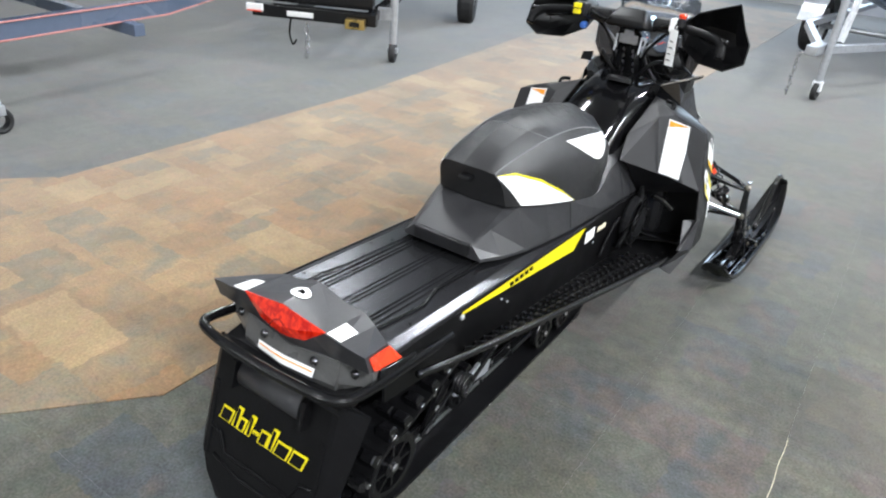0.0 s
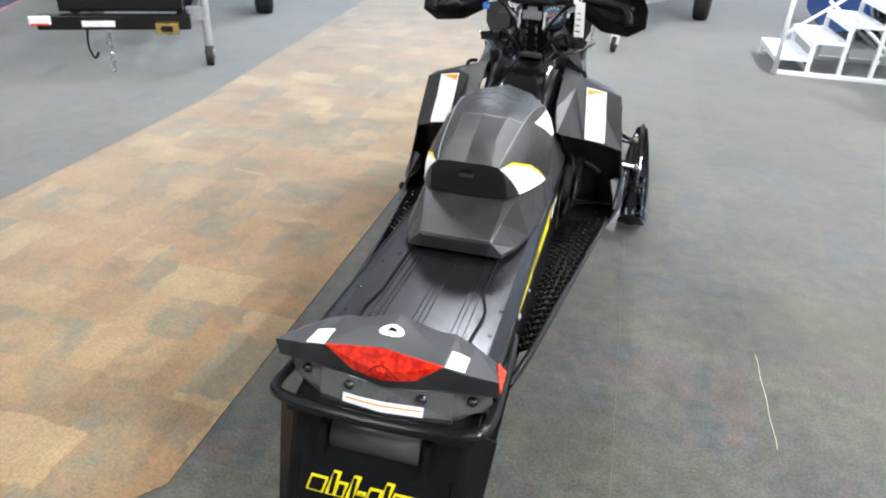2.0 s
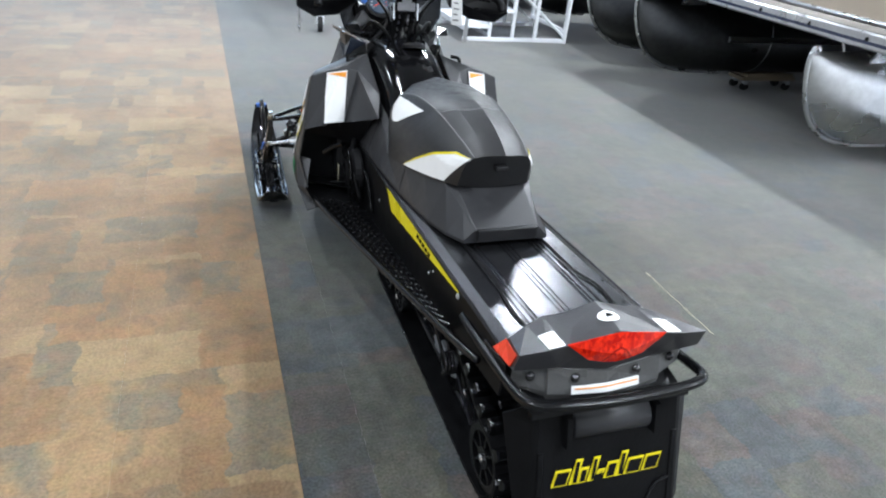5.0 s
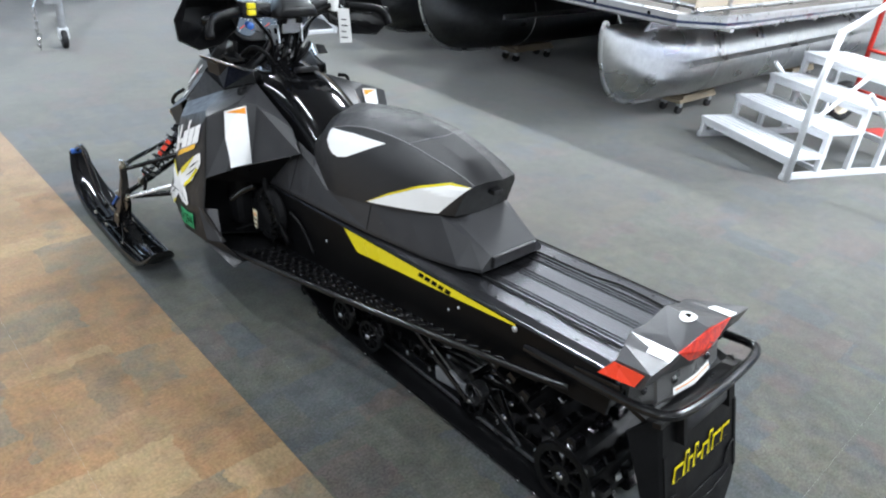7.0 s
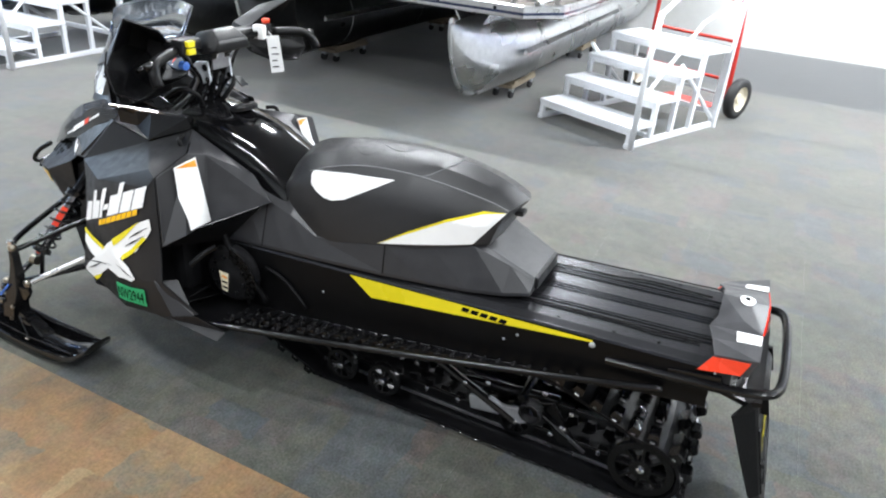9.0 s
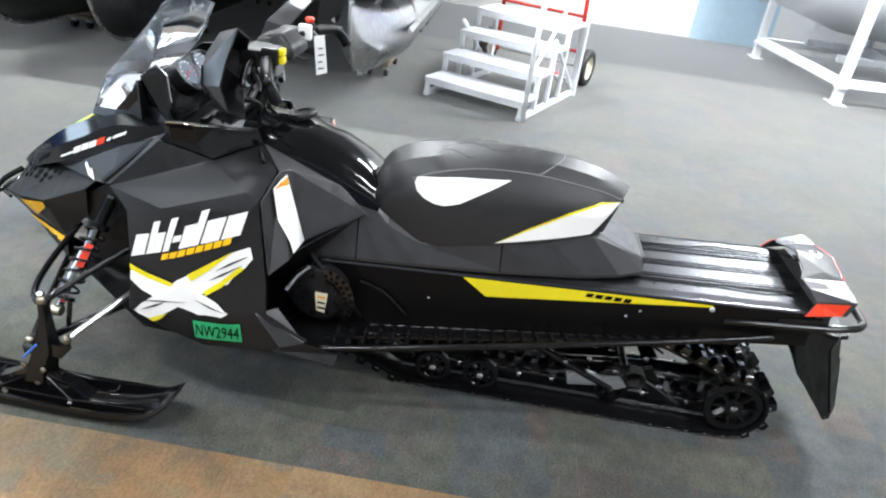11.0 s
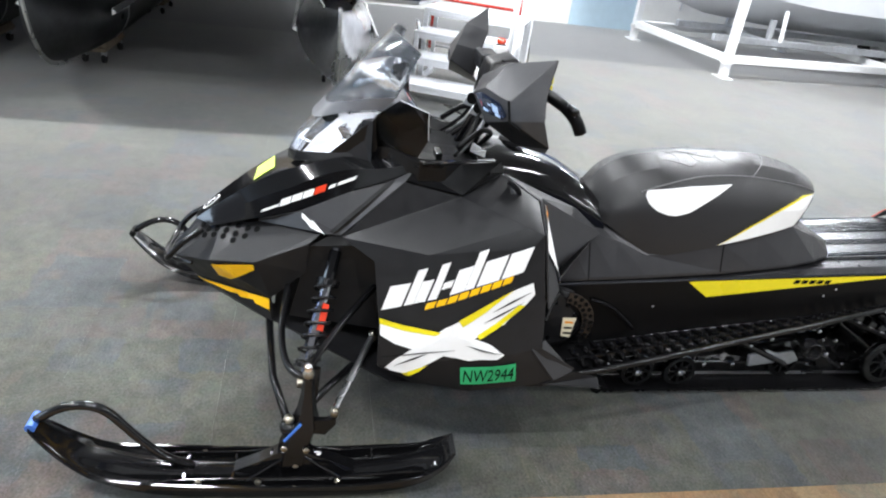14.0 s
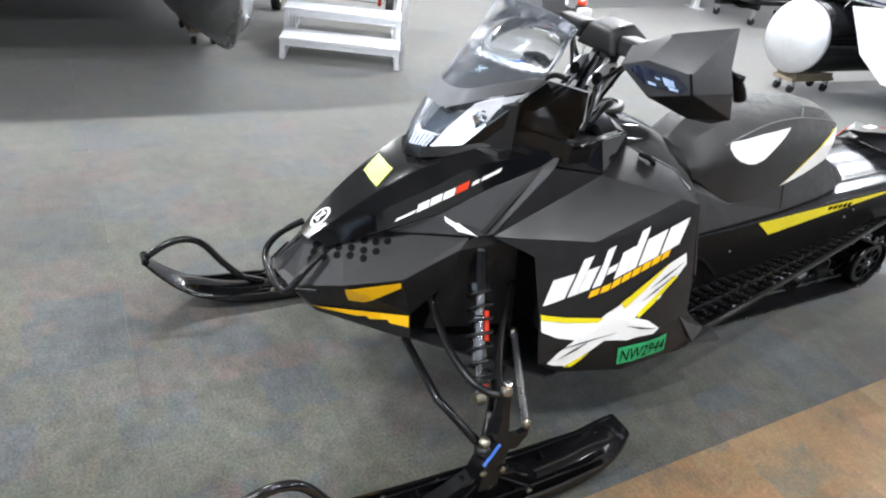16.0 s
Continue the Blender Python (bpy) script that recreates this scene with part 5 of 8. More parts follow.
for s in (-1, 1):
    part("arm_casting", prism([(0.565, 0.098), (0.60, 0.140), (0.67, 0.128), (0.71, 0.142), (0.785, 0.120), (0.775, 0.072), (0.66, 0.088), (0.60, 0.080)], s * 0.126, s * 0.140, "x", 0.004), GALVANISED, suspension, "bare aluminium casting")
    for y, z in ((0.34, 0.062), (0.50, 0.064), (0.83, 0.068), (0.95, 0.07), (1.17, 0.074), (1.34, 0.08), (0.44, 0.19), (0.53, 0.235), (0.72, 0.2), (0.80, 0.17)):
        r = new("frame_bolt", hub_mesh)
        r.parent, r.matrix_local = suspension, pose(s * (0.119 if z < 0.1 else 0.142), y, z, 0, s * 90, 0) @ Matrix.Scale(0.7, 4)
part("rear_shock", tube([(-0.06, 0.5, 0.16), (-0.06, 0.72, 0.13), (-0.06, 0.86, 0.12)], [0.016, 0.02, 0.01], 12), BLACK_METAL, suspension, "black shock body", True)
part("cross_shaft", tube([(-0.16, 1.52, 0.262), (0.16, 1.52, 0.262)], 0.014, 10), BLACK_METAL, suspension)
part("cross_shaft", tube([(-0.16, 0.6, 0.2), (0.16, 0.6, 0.2)], 0.014, 10), BLACK_METAL, suspension)
part("drive_shaft", tube([(-0.2, 1.68, 0.25), (0.2, 1.68, 0.25)], 0.02, 10), BLACK_METAL, suspension)

# running boards: punched treads between the tunnel and an outer rail
RAIL = smooth_path([(0.43, 1.62, 0.262), (0.405, 1.4, 0.285), (0.335, 0.88, 0.345), (0.268, 0.36, 0.415), (0.24, 0.2, 0.437)], 6)


def rail_at(y):
    for a, c in zip(RAIL, RAIL[1:]):
        if c.y <= y <= a.y:
            return a.lerp(c, (a.y - y) / (a.y - c.y))
    return RAIL[-1] if y < RAIL[-1].y else RAIL[0]


for s in (-1, 1):
    board = part("running_board", tube([(s * p.x, p.y, p.z) for p in RAIL], 0.0105, 8), BLACK_METAL, sled, "black running board with punched treads", True)
    part("inner_flange", loft([[(s * 0.226, y, board_z(y) + 0.002), (s * (0.226 + 0.25 * (rail_at(y).x - 0.226)), y, board_z(y) + 0.001), (s * (0.226 + 0.25 * (rail_at(y).x - 0.226)), y, board_z(y) - 0.003), (s * 0.226, y, board_z(y) - 0.003)] for y in (1.72, 1.4, 1.0, 0.6, 0.3)]), BLACK_METAL, board)
    part("board_edge", loft([[(s * 0.228, y, board_z(y) + 0.002), (s * 0.231, y, board_z(y) + 0.0045), (s * 0.233, y, board_z(y) + 0.002)] for y in (1.6, 0.9, 0.3)]), BLACK_METAL, board, "raised sheet edge")
    count = 26
    for k in range(count):
        y = 0.42 + k * 1.2 / count
        o = rail_at(y)
        zi = board_z(y)
        i = Vector((0.226, y + 0.01, zi - 0.002))
        b = loft([[(s * p.x, p.y - w, p.z - 0.004), (s * p.x, p.y - w, p.z + 0.004), (s * p.x, p.y + w, p.z + 0.004), (s * p.x, p.y + w, p.z - 0.004)] for p, w in ((i, 0.011), (i.lerp(o, 0.5), 0.009), (o, 0.009))])
        for f in (0.3, 0.5, 0.7, 0.88):
            q = i.lerp(o, f)
            b = lathe([(0.009, 0), (0.007, 0.009), (0.003, 0.007), (0.0004, 0.002)], 7, b, pose(s * q.x, q.y, q.z + 0.003))
        part("tread", b, BLACK_METAL, board)
    part("tread_bar", loft([[(s * (0.226 + f * (rail_at(y).x - 0.226)) + d, y, board_z(y) + (rail_at(y).z - board_z(y)) * f + h) for d, h in ((-0.005, -0.004), (-0.005, 0.005), (0.005, 0.005), (0.005, -0.004))] for y, f in ((1.62, 0.55), (1.2, 0.55), (0.8, 0.55), (0.42, 0.55))]), BLACK_METAL, board)

# seat
STATIONS = [  # y, centre height, (crease x, y, z), (flank x, z), (lower edge x, y, z)
    (0.700, 0.778, (0.088, 0.734, 0.761), (0.112, 0.715), (0.118, 0.775, 0.655)),
    (0.790, 0.822, (0.098, 0.800, 0.783), (0.142, 0.715), (0.145, 0.812, 0.655)),
    (0.925, 0.855, (0.110, 0.930, 0.806), (0.163, 0.720), (0.170, 0.920, 0.628)),
    (1.060, 0.860, (0.120, 1.050, 0.819), (0.176, 0.722), (0.190, 1.040, 0.606)),
    (1.200, 0.854, (0.132, 1.190, 0.816), (0.186, 0.716), (0.196, 1.190, 0.580)),
    (1.320, 0.846, (0.142, 1.310, 0.792), (0.188, 0.700), (0.192, 1.320, 0.556)),
    (1.420, 0.826, (0.142, 1.400, 0.758), (0.172, 0.690), (0.172, 1.410, 0.592)),
    (1.490, 0.785, (0.124, 1.475, 0.720), (0.152, 0.680), (0.152, 1.485, 0.640)),
    (1.530, 0.725, (0.100, 1.520, 0.690), (0.120, 0.672), (0.122, 1.520, 0.650)),
]
lines = []
for y, c, u, w, lo in STATIONS:
    ym = (u[1] + lo[1]) / 2
    row = [(0, lo[1], lo[2] - 0.01), (lo[0], lo[1], lo[2]), (w[0], ym, w[1]), ((w[0] + u[0]) / 2 + 0.006, (ym + u[1]) / 2, (w[1] + u[2]) / 2), u, (u[0] * 0.62, (u[1] * 0.5 + y * 0.5), u[2] + (c - u[2]) * 0.66), (0, y, c)]
    lines.append(row)
half_rows = [smooth_path([row[k] for row in lines], 4) for k in range(7)]
rings = []
for i in range(len(half_rows[0])):
    h = [half_rows[k][i] for k in range(7)]
    rings.append(h + [Vector((-p.x, p.y, p.z)) for p in h[-2:0:-1]])
seat = part("seat", loft(rings), SEAT_VINYL, sled, "black vinyl seat with white side patches")
sharpen(seat, 22)
seat_tree = surface(seat)
seam = material("grey_piping", (0.16, 0.16, 0.165), 0.5, scale=80)
for s in (-1, 1):
    pipe = [(s * p.x, p.y, p.z + 0.001) for p in half_rows[4][:25]]
    part("piping", tube(pipe, 0.0022, 6), seam, seat, "grey seam piping", True)
cross = []
for k in range(13):
    a = -1 + k / 6
    x = 0.118 * a
    y = 1.012 - 0.085 * (1 - a * a)
    hit = seat_tree.ray_cast(Vector((x, y, 1.2)), Vector((0, 0, -1)))
    cross.append(hit[0] if hit[0] is not None else Vector((x, y, 0.82)))
part("piping", tube(cross, 0.0022, 6), seam, seat, "grey seam piping", True)
for s in (-1, 1):
    side_decal("white_patch", [(0.738, 0.757), (0.80, 0.752), (0.90, 0.715), (1.02, 0.652), (1.112, 0.600), (1.0, 0.622), (0.9, 0.64), (0.815, 0.658)], s, [seat_tree], WHITE, seat, "white vinyl side patch", 0.002)
    side_decal("yellow_edge", [(0.738, 0.757), (0.80, 0.752), (0.90, 0.715), (1.02, 0.652), (1.112, 0.600), (1.02, 0.658), (0.90, 0.722), (0.80, 0.759)], s, [seat_tree], YELLOW, seat, "", 0.003)
    side_decal("white_patch", [(1.088, 0.797), (1.24, 0.788), (1.382, 0.768), (1.388, 0.752), (1.378, 0.730), (1.352, 0.712), (1.318, 0.702), (1.285, 0.700), (1.24, 0.713), (1.16, 0.757)], s, [seat_tree], WHITE, seat, "white vinyl side patch", 0.002)
# wrinkles of the clear cover on the seat's top
for pts in (((-0.10, 1.36), (-0.05, 1.30), (-0.09, 1.22), (-0.02, 1.17)), ((-0.11, 1.27), (-0.03, 1.25), (0.03, 1.31), (0.09, 1.26)), ((-0.10, 1.16), (-0.02, 1.20), (0.06, 1.15), (0.10, 1.19)), ((0.0, 1.36), (0.02, 1.27), (0.07, 1.22), (0.05, 1.10)), ((-0.09, 1.08), (-0.03, 1.11), (0.02, 1.06), (0.08, 1.09)), ((-0.05, 1.34), (0.0, 1.24), (-0.04, 1.13), (0.01, 1.05))):
    path = []
    for p in smooth_path([(x, y, 0) for x, y in pts], 6):
        hit = seat_tree.ray_cast(Vector((p.x, p.y, 1.2)), Vector((0, 0, -1)))
        if hit[0] is not None:
            path.append(hit[0] - Vector((0, 0, 0.0008)))
    part("wrinkle", tube(path, [0.0008 + 0.0014 * math.sin(math.pi * k / (len(path) - 1)) for k in range(len(path))], 6), SEAT_VINYL, seat, "", True)
part("rear_strap", box(-0.02, 0.02, 0.712, 0.74, 0.722, 0.738, 0.004), BLACK_PLASTIC, seat)

# seat base, tapering over the tunnel
BASE = [  # y, inner top (x, z), outer (x, z), lower (x, z)
    (0.625, (0.100, 0.580), (0.106, 0.574), (0.137, 0.538)),
    (0.70, (0.106, 0.612), (0.118, 0.606), (0.166, 0.530)),
    (0.81, (0.112, 0.660), (0.142, 0.650), (0.190, 0.522)),
    (0.95, (0.12, 0.650), (0.168, 0.632), (0.203, 0.514)),
    (1.085, (0.12, 0.640), (0.193, 0.600), (0.213, 0.505)),
    (1.35, (0.12, 0.620), (0.192, 0.556), (0.219, 0.490)),
    (1.46, (0.11, 0.660), (0.176, 0.60), (0.220, 0.485)),
    (1.556, (0.10, 0.66), (0.170, 0.626), (0.221, 0.480)),
    (1.66, (0.10, 0.70), (0.172, 0.66), (0.222, 0.474)),
    (1.75, (0.10, 0.74), (0.18, 0.70), (0.225, 0.468)),
]
rings = []
for y, a, o, lo in BASE:
    rings.append([(-lo[0], y, lo[1] - 0.004), (-lo[0], y, lo[1] + 0.006), (-o[0], y, o[1]), (-a[0], y + 0.004, a[1]), (a[0], y + 0.004, a[1]), (o[0], y, o[1]), (lo[0], y, lo[1] + 0.006), (lo[0], y, lo[1] - 0.004)])
base = part("seat_base", loft(rings), GREY_PLASTIC, sled, "dark grey plastic seat base")
base_tree = surface(base)
part("base_step", prism([(-0.098, 0.54), (0.098, 0.54), (0.098, 0.578), (-0.098, 0.578)], 0.615, 0.66, "y", 0.005), BLACK_PLASTIC, base)
for s in (-1, 1):
    for y0, z0, y1, z1 in ((1.087, 0.6, 1.083, 0.51), (1.556, 0.62, 1.551, 0.482), (1.556, 0.625, 1.68, 0.56)):
        o = [(y0 - 0.002, z0), (y0 + 0.002, z0), (y1 + 0.002, z1), (y1 - 0.002, z1)]
        side_decal("panel_gap", o, s, [base_tree], DARK_INK, base, "", 0.001)
    # the yellow strip along the tunnel
    tunnel_tree = surface(tunnel)
    strip = [(0.405, edge_z(0.405) - 0.011), (1.195, edge_z(1.195) - 0.008), (1.115, edge_z(1.115) - 0.070), (0.405, edge_z(0.405) - 0.017)]
    side_decal("yellow_strip", strip, s, [tunnel_tree], YELLOW, tunnel, "yellow decal strip", 0.003)
    marks = [[(0.66 + 0.03 * k, edge_z(0.66) - 0.034 + 0.0 * k), (0.682 + 0.03 * k, edge_z(0.66) - 0.034), (0.676 + 0.03 * k, edge_z(0.66) - 0.02), (0.654 + 0.03 * k, edge_z(0.66) - 0.02)] for k in range(5)]
    side_decal("strip_marks", marks, s, [tunnel_tree], DARK_INK, tunnel, "", 0.0045)
    part("strip_bolt", lathe([(0.009, 0), (0.009, 0.003), (0.005, 0.006), (0.0003, 0.006)], 12, None, pose(s * 0.226, 0.405, edge_z(0.415) - 0.024, 0, s * 90, 0)), GALVANISED, tunnel, "bare metal bolt")
side_decal("spec_label", [(1.21, 0.405), (1.29, 0.405), (1.29, 0.45), (1.21, 0.45)], 1, [tunnel_tree], WHITE, tunnel, "small white label", 0.003)
side_decal("spec_label", [(1.32, 0.415), (1.4, 0.41), (1.4, 0.43), (1.32, 0.435)], 1, [tunnel_tree], CREAM, tunnel, "small pale label", 0.003)

# tank cover between seat and console
rings = []
for y, c, sx, sz, lx, lz in ((1.50, 0.70, 0.13, 0.66, 0.15, 0.60), (1.56, 0.755, 0.125, 0.70, 0.15, 0.62), (1.66, 0.812, 0.125, 0.755, 0.155, 0.66), (1.76, 0.846, 0.13, 0.795, 0.16, 0.70), (1.86, 0.862, 0.14, 0.815, 0.17, 0.72), (1.95, 0.866, 0.15, 0.83, 0.18, 0.74)):
    h = [(lx, y, lz), (sx + 0.012, y, sz - 0.03), (sx, y, sz), (sx * 0.75, y, sz + (c - sz) * 0.72), (sx * 0.4, y, c - 0.006), (0, y, c)]
    rings.append([(0, y, lz)] + h + [(-x, yy, z) for x, yy, z in h[-2::-1]])
tank = part("tank_cover", loft(rings), BLACK_GLOSS, sled, "glossy black tank cover")
sharpen(tank, 40)
part("filler_cap", lathe([(0.048, 0), (0.05, 0.012), (0.044, 0.02), (0.03, 0.022), (0.028, 0.017), (0.0005, 0.017)], 20, None, pose(0.02, 1.80, 0.852, -14)), BLACK_PLASTIC, sled, "ribbed black filler cap")

# side panels: P holds the corners of the machine's right flank; the left flank is its mirror
P = {"d": (0.245, 2.350, 0.629), "e": (0.230, 2.176, 0.800), "a": (0.160, 1.875, 0.812), "g": (0.412, 1.800, 0.732), "f": (0.377, 2.112, 0.645),
     "p1": (0.318, 2.258, 0.590), "p2": (0.405, 2.240, 0.285), "m": (0.418, 1.835, 0.690), "q": (0.452, 1.770, 0.500), "r": (0.470, 1.765, 0.390), "k": (0.476, 1.893, 0.367),
     "x": (0.366, 2.240, 0.42), "h": (0.37, 2.13, 0.195), "i": (0.468, 1.97, 0.235), "j": (0.482, 1.80, 0.262), "l": (0.474, 1.700, 0.270), "n": (0.452, 1.640, 0.300), "c": (0.437, 2.03, 0.43), "v": (0.282, 1.788, 0.777), "e2": (0.233, 2.006, 0.762), "g2": (0.390, 1.845, 0.744)}
CORNERS = list(P)
FLANK = ["d e e2", "d e2 f", "e2 a g2", "e2 g2 f", "a v g2", "v g g2", "g2 g m", "g q m", "f g2 m", "d f p1", "p1 f x", "f c x", "f m c", "m q c", "q r k c", "x c p2", "c k p2", "p2 k i h", "k r j i", "r n l j"]


def flank_shell(side, names, thick=0.006, r=0.003):
    used = [k for k in CORNERS if any(k in n.split() for n in names)]
    pts = [(side * P[k][0], P[k][1], P[k][2]) for k in used]
    return shell(pts, [[used.index(k) for k in n.split()] for n in names], thick, None, r)


GUARD_STEEL = material("dark_guard_steel", (0.07, 0.07, 0.075), 0.25, metal=1.0, scale=80, vary=0.3)
WORD_BLOCKS = slanted_blocks(2.234, 1.85, 0.456, 0.570, -0.44, 0.3)
panel_trees = {}
for s in (-1, 1):
    side_panel = part("side_panel", flank_shell(s, FLANK), BLACK_PLASTIC, sled, "matt black faceted side panel with white decals")
    sharpen(side_panel, 20)
    tree = surface(side_panel)
    panel_trees[s] = tree
    # knee panel that faces back, with the white label
    kp = [(0.165, 1.872, 0.809), (0.28, 1.785, 0.774), (0.409, 1.798, 0.730), (0.448, 1.765, 0.512), (0.39, 1.722, 0.540), (0.285, 1.712, 0.552), (0.182, 1.53, 0.63), (0.16, 1.62, 0.70), (0.225, 1.765, 0.760)]
    knee = part("knee_panel", shell([(s * x, y, z) for x, y, z in kp], [(0, 1, 8), (1, 2, 3, 4), (1, 4, 5, 8), (0, 8, 7), (8, 5, 6, 7)], 0.006, None, 0.003), GREY_PLASTIC, sled, "dark grey knee panel with a white label")
    ktree = surface(knee)
    lab = [(0.268, 0.765), (0.350, 0.750), (0.373, 0.556), (0.291, 0.562)]
    wind = [(s * x, z) for x, z in lab]
    decal("warning_label", [wind], [ktree, tree], (0, 1.2, 0), (1, 0, 0), (0, 0, 1), WHITE, knee, "white warning label with an orange corner", 0.009)
    tri_mark = [(0.273, 0.760), (0.344, 0.747), (0.276, 0.738)]
    decal("label_corner", [[(s * x, z) for x, z in tri_mark]], [ktree, tree], (0, 1.2, 0), (1, 0, 0), (0, 0, 1), ORANGE, knee, "", 0.0115)
    # dark foot well behind the panel
    well = [(0.225, 1.70, 0.47), (0.225, 1.73, 0.24), (0.44, 1.80, 0.50), (0.46, 1.80, 0.27), (0.20, 1.56, 0.62), (0.385, 1.74, 0.545), (0.225, 1.9, 0.47), (0.225, 1.9, 0.22), (0.46, 1.9, 0.26), (0.44, 1.9, 0.5)]
    part("foot_well", shell([(s * x, y, z) for x, y, z in well], [(6, 9, 8, 7), (0, 6, 7, 1), (0, 2, 9, 6), (1, 7, 8, 3), (0, 4, 5, 2)], 0.004), DEEP_BLACK, sled)
    part("toe_pan", shell([(s * x, y, z) for x, y, z in ((0.226, 1.50, 0.238), (0.44, 1.56, 0.245), (0.478, 1.76, 0.256), (0.46, 1.93, 0.25), (0.226, 1.93, 0.21))], [(0, 1, 2, 3, 4)], 0.005), DEEP_BLACK, sled)
    clutch = part("clutch", lathe([(0.02, 0.0), (0.10, 0.0), (0.105, 0.01), (0.105, 0.035), (0.09, 0.045), (0.05, 0.05), (0.02, 0.055), (0.0005, 0.055)], 28, None, pose(s * 0.23, 1.66, 0.36, 0, s * 90, 0)), BLACK_PLASTIC, sled, "round black clutch guard")
    for k in range(9):
        a = radians(40 * k)
        part("guard_hole", lathe([(0.008, 0), (0.009, 0.003), (0.006, 0.006), (0.0004, 0.003)], 8, None, pose(s * 0.279, 1.66 + 0.068 * math.cos(a), 0.36 + 0.068 * math.sin(a), 0, s * 90, 0)), BLACK_METAL, clutch)
    part("stirrup", tube([(s * 0.30, 1.68, 0.475), (s * 0.33, 1.71, 0.455), (s * 0.37, 1.735, 0.42)], 0.011, 8), BLACK_METAL, sled)
    part("hose", tube(smooth_path([(s * 0.25, 1.52, 0.28), (s * 0.27, 1.58, 0.38), (s * 0.26, 1.66, 0.46), (s * 0.24, 1.7, 0.5)], 4), 0.012, 8), RUBBER, sled, "", True)
    part("hose", tube(smooth_path([(s * 0.24, 1.36, 0.30), (s * 0.235, 1.45, 0.38), (s * 0.235, 1.53, 0.41)], 4), 0.006, 8), RUBBER, sled, "", True)
    if s < 0:
        part("clutch_sticker", shell([(-0.327, 1.612, 0.402), (-0.322, 1.655, 0.400), (-0.322, 1.650, 0.330), (-0.327, 1.622, 0.328)], [(0, 1, 2, 3)], 0.001), CREAM, clutch, "cream warning sticker")
        for k in range(3):
            part("sticker_bar", shell([(-0.3285, 1.620, 0.388 - 0.02 * k), (-0.3245, 1.646, 0.387 - 0.02 * k), (-0.3245, 1.646, 0.380 - 0.02 * k), (-0.3285, 1.620, 0.381 - 0.02 * k)], [(0, 1, 2, 3)], 0.0008), ORANGE if k == 0 else DARK_INK, clutch)
    arc = [(1.655 + r * math.cos(radians(d)), 0.355 + r * math.sin(radians(d))) for r, ds in ((0.122, range(100, 216, 12)), (0.082, range(208, 96, -12))) for d in ds]
    plate = part("perforated_guard", prism(arc, s * 0.287, s * 0.292, "x", 0.001), GUARD_STEEL, clutch, "dark perforated metal guard")
    for d in range(106, 214, 13):
        for r in (0.092, 0.111):
            q = radians(d + (6 if r > 0.1 else 0))
            part("guard_hole", lathe([(0.0075, 0), (0.0075, 0.0008), (0.0004, 0.0006)], 8, None, pose(s * 0.2925, 1.655 + r * math.cos(q), 0.355 + r * math.sin(q), 0, s * 90, 0)), DARK_INK, plate)
    # grey foot guard at the panel's lower rear corner
    part("foot_guard", shell([(s * x, y, z) for x, y, z in ((0.471, 1.800, 0.386), (0.420, 1.745, 0.385), (0.455, 1.650, 0.292), (0.484, 1.72, 0.282))], [(0, 1, 2, 3)], 0.006, None, 0.002), GREY_PLASTIC, sled, "grey plastic foot guard")
    part("toe_guard", shell([(s * x, y, z) for x, y, z in ((0.484, 1.75, 0.268), (0.462, 1.645, 0.296), (0.430, 1.548, 0.250), (0.470, 1.552, 0.236))], [(0, 1, 2, 3)], 0.006, None, 0.002), BLACK_PLASTIC, sled)
    # decals on the flank
    side_decal("word_mark", WORD_BLOCKS, s, [tree], WHITE, side_panel, "large white leaning word mark", 0.004)
    for k in range(8):
        y0, z0 = 2.115 - 0.0298 * k, 0.482 + 0.0139 * k
        side_decal("model_mark", [(y0, z0), (y0 - 0.025, z0 + 0.0117), (y0 - 0.031, z0 + 0.0327), (y0 - 0.006, z0 + 0.021)], s, [tree], AMBER, side_panel, "small amber bar" if k == 0 else "", 0.004)
    arm_one = [(1.818, 0.594), (1.864, 0.571), (1.962, 0.503), (2.015, 0.464), (2.053, 0.438), (2.097, 0.396), (2.189, 0.319), (2.217, 0.287), (2.2, 0.279), (2.153, 0.272), (2.122, 0.294), (2.031, 0.366), (1.963, 0.419), (1.908, 0.454), (1.887, 0.462), (1.87, 0.487), (1.834, 0.524), (1.843, 0.532), (1.809, 0.56)]
    arm_two = [(2.236, 0.420), (2.169, 0.411), (2.082, 0.412), (2.034, 0.408), (1.962, 0.414), (1.921, 0.401), (1.881, 0.374), (1.901, 0.358), (1.949, 0.352), (1.98, 0.343), (2.005, 0.347), (2.045, 0.349), (2.127, 0.356), (2.191, 0.364), (2.235, 0.382)]
    side_decal("cross_mark", arm_one, s, [tree], WHITE, side_panel, "white cross-shaped decal", 0.0048)
    side_decal("cross_mark", arm_two, s, [tree], WHITE, side_panel, "white cross-shaped decal", 0.004)
    for edge in ([(2.018, 0.466), (1.962, 0.506), (1.872, 0.570), (1.945, 0.497), (2.005, 0.448)], [(2.153, 0.262), (2.118, 0.287), (2.095, 0.312), (2.166, 0.272)], [(1.955, 0.414), (1.905, 0.451), (1.834, 0.524), (1.851, 0.525), (1.91, 0.466), (1.963, 0.425)], [(2.239, 0.432), (2.17, 0.424), (2.065, 0.422), (2.082, 0.410), (2.169, 0.409), (2.236, 0.416)]):
        side_decal("cross_mark_edge", edge, s, [tree], YELLOW, side_panel, "yellow edge of the cross mark", 0.0062)
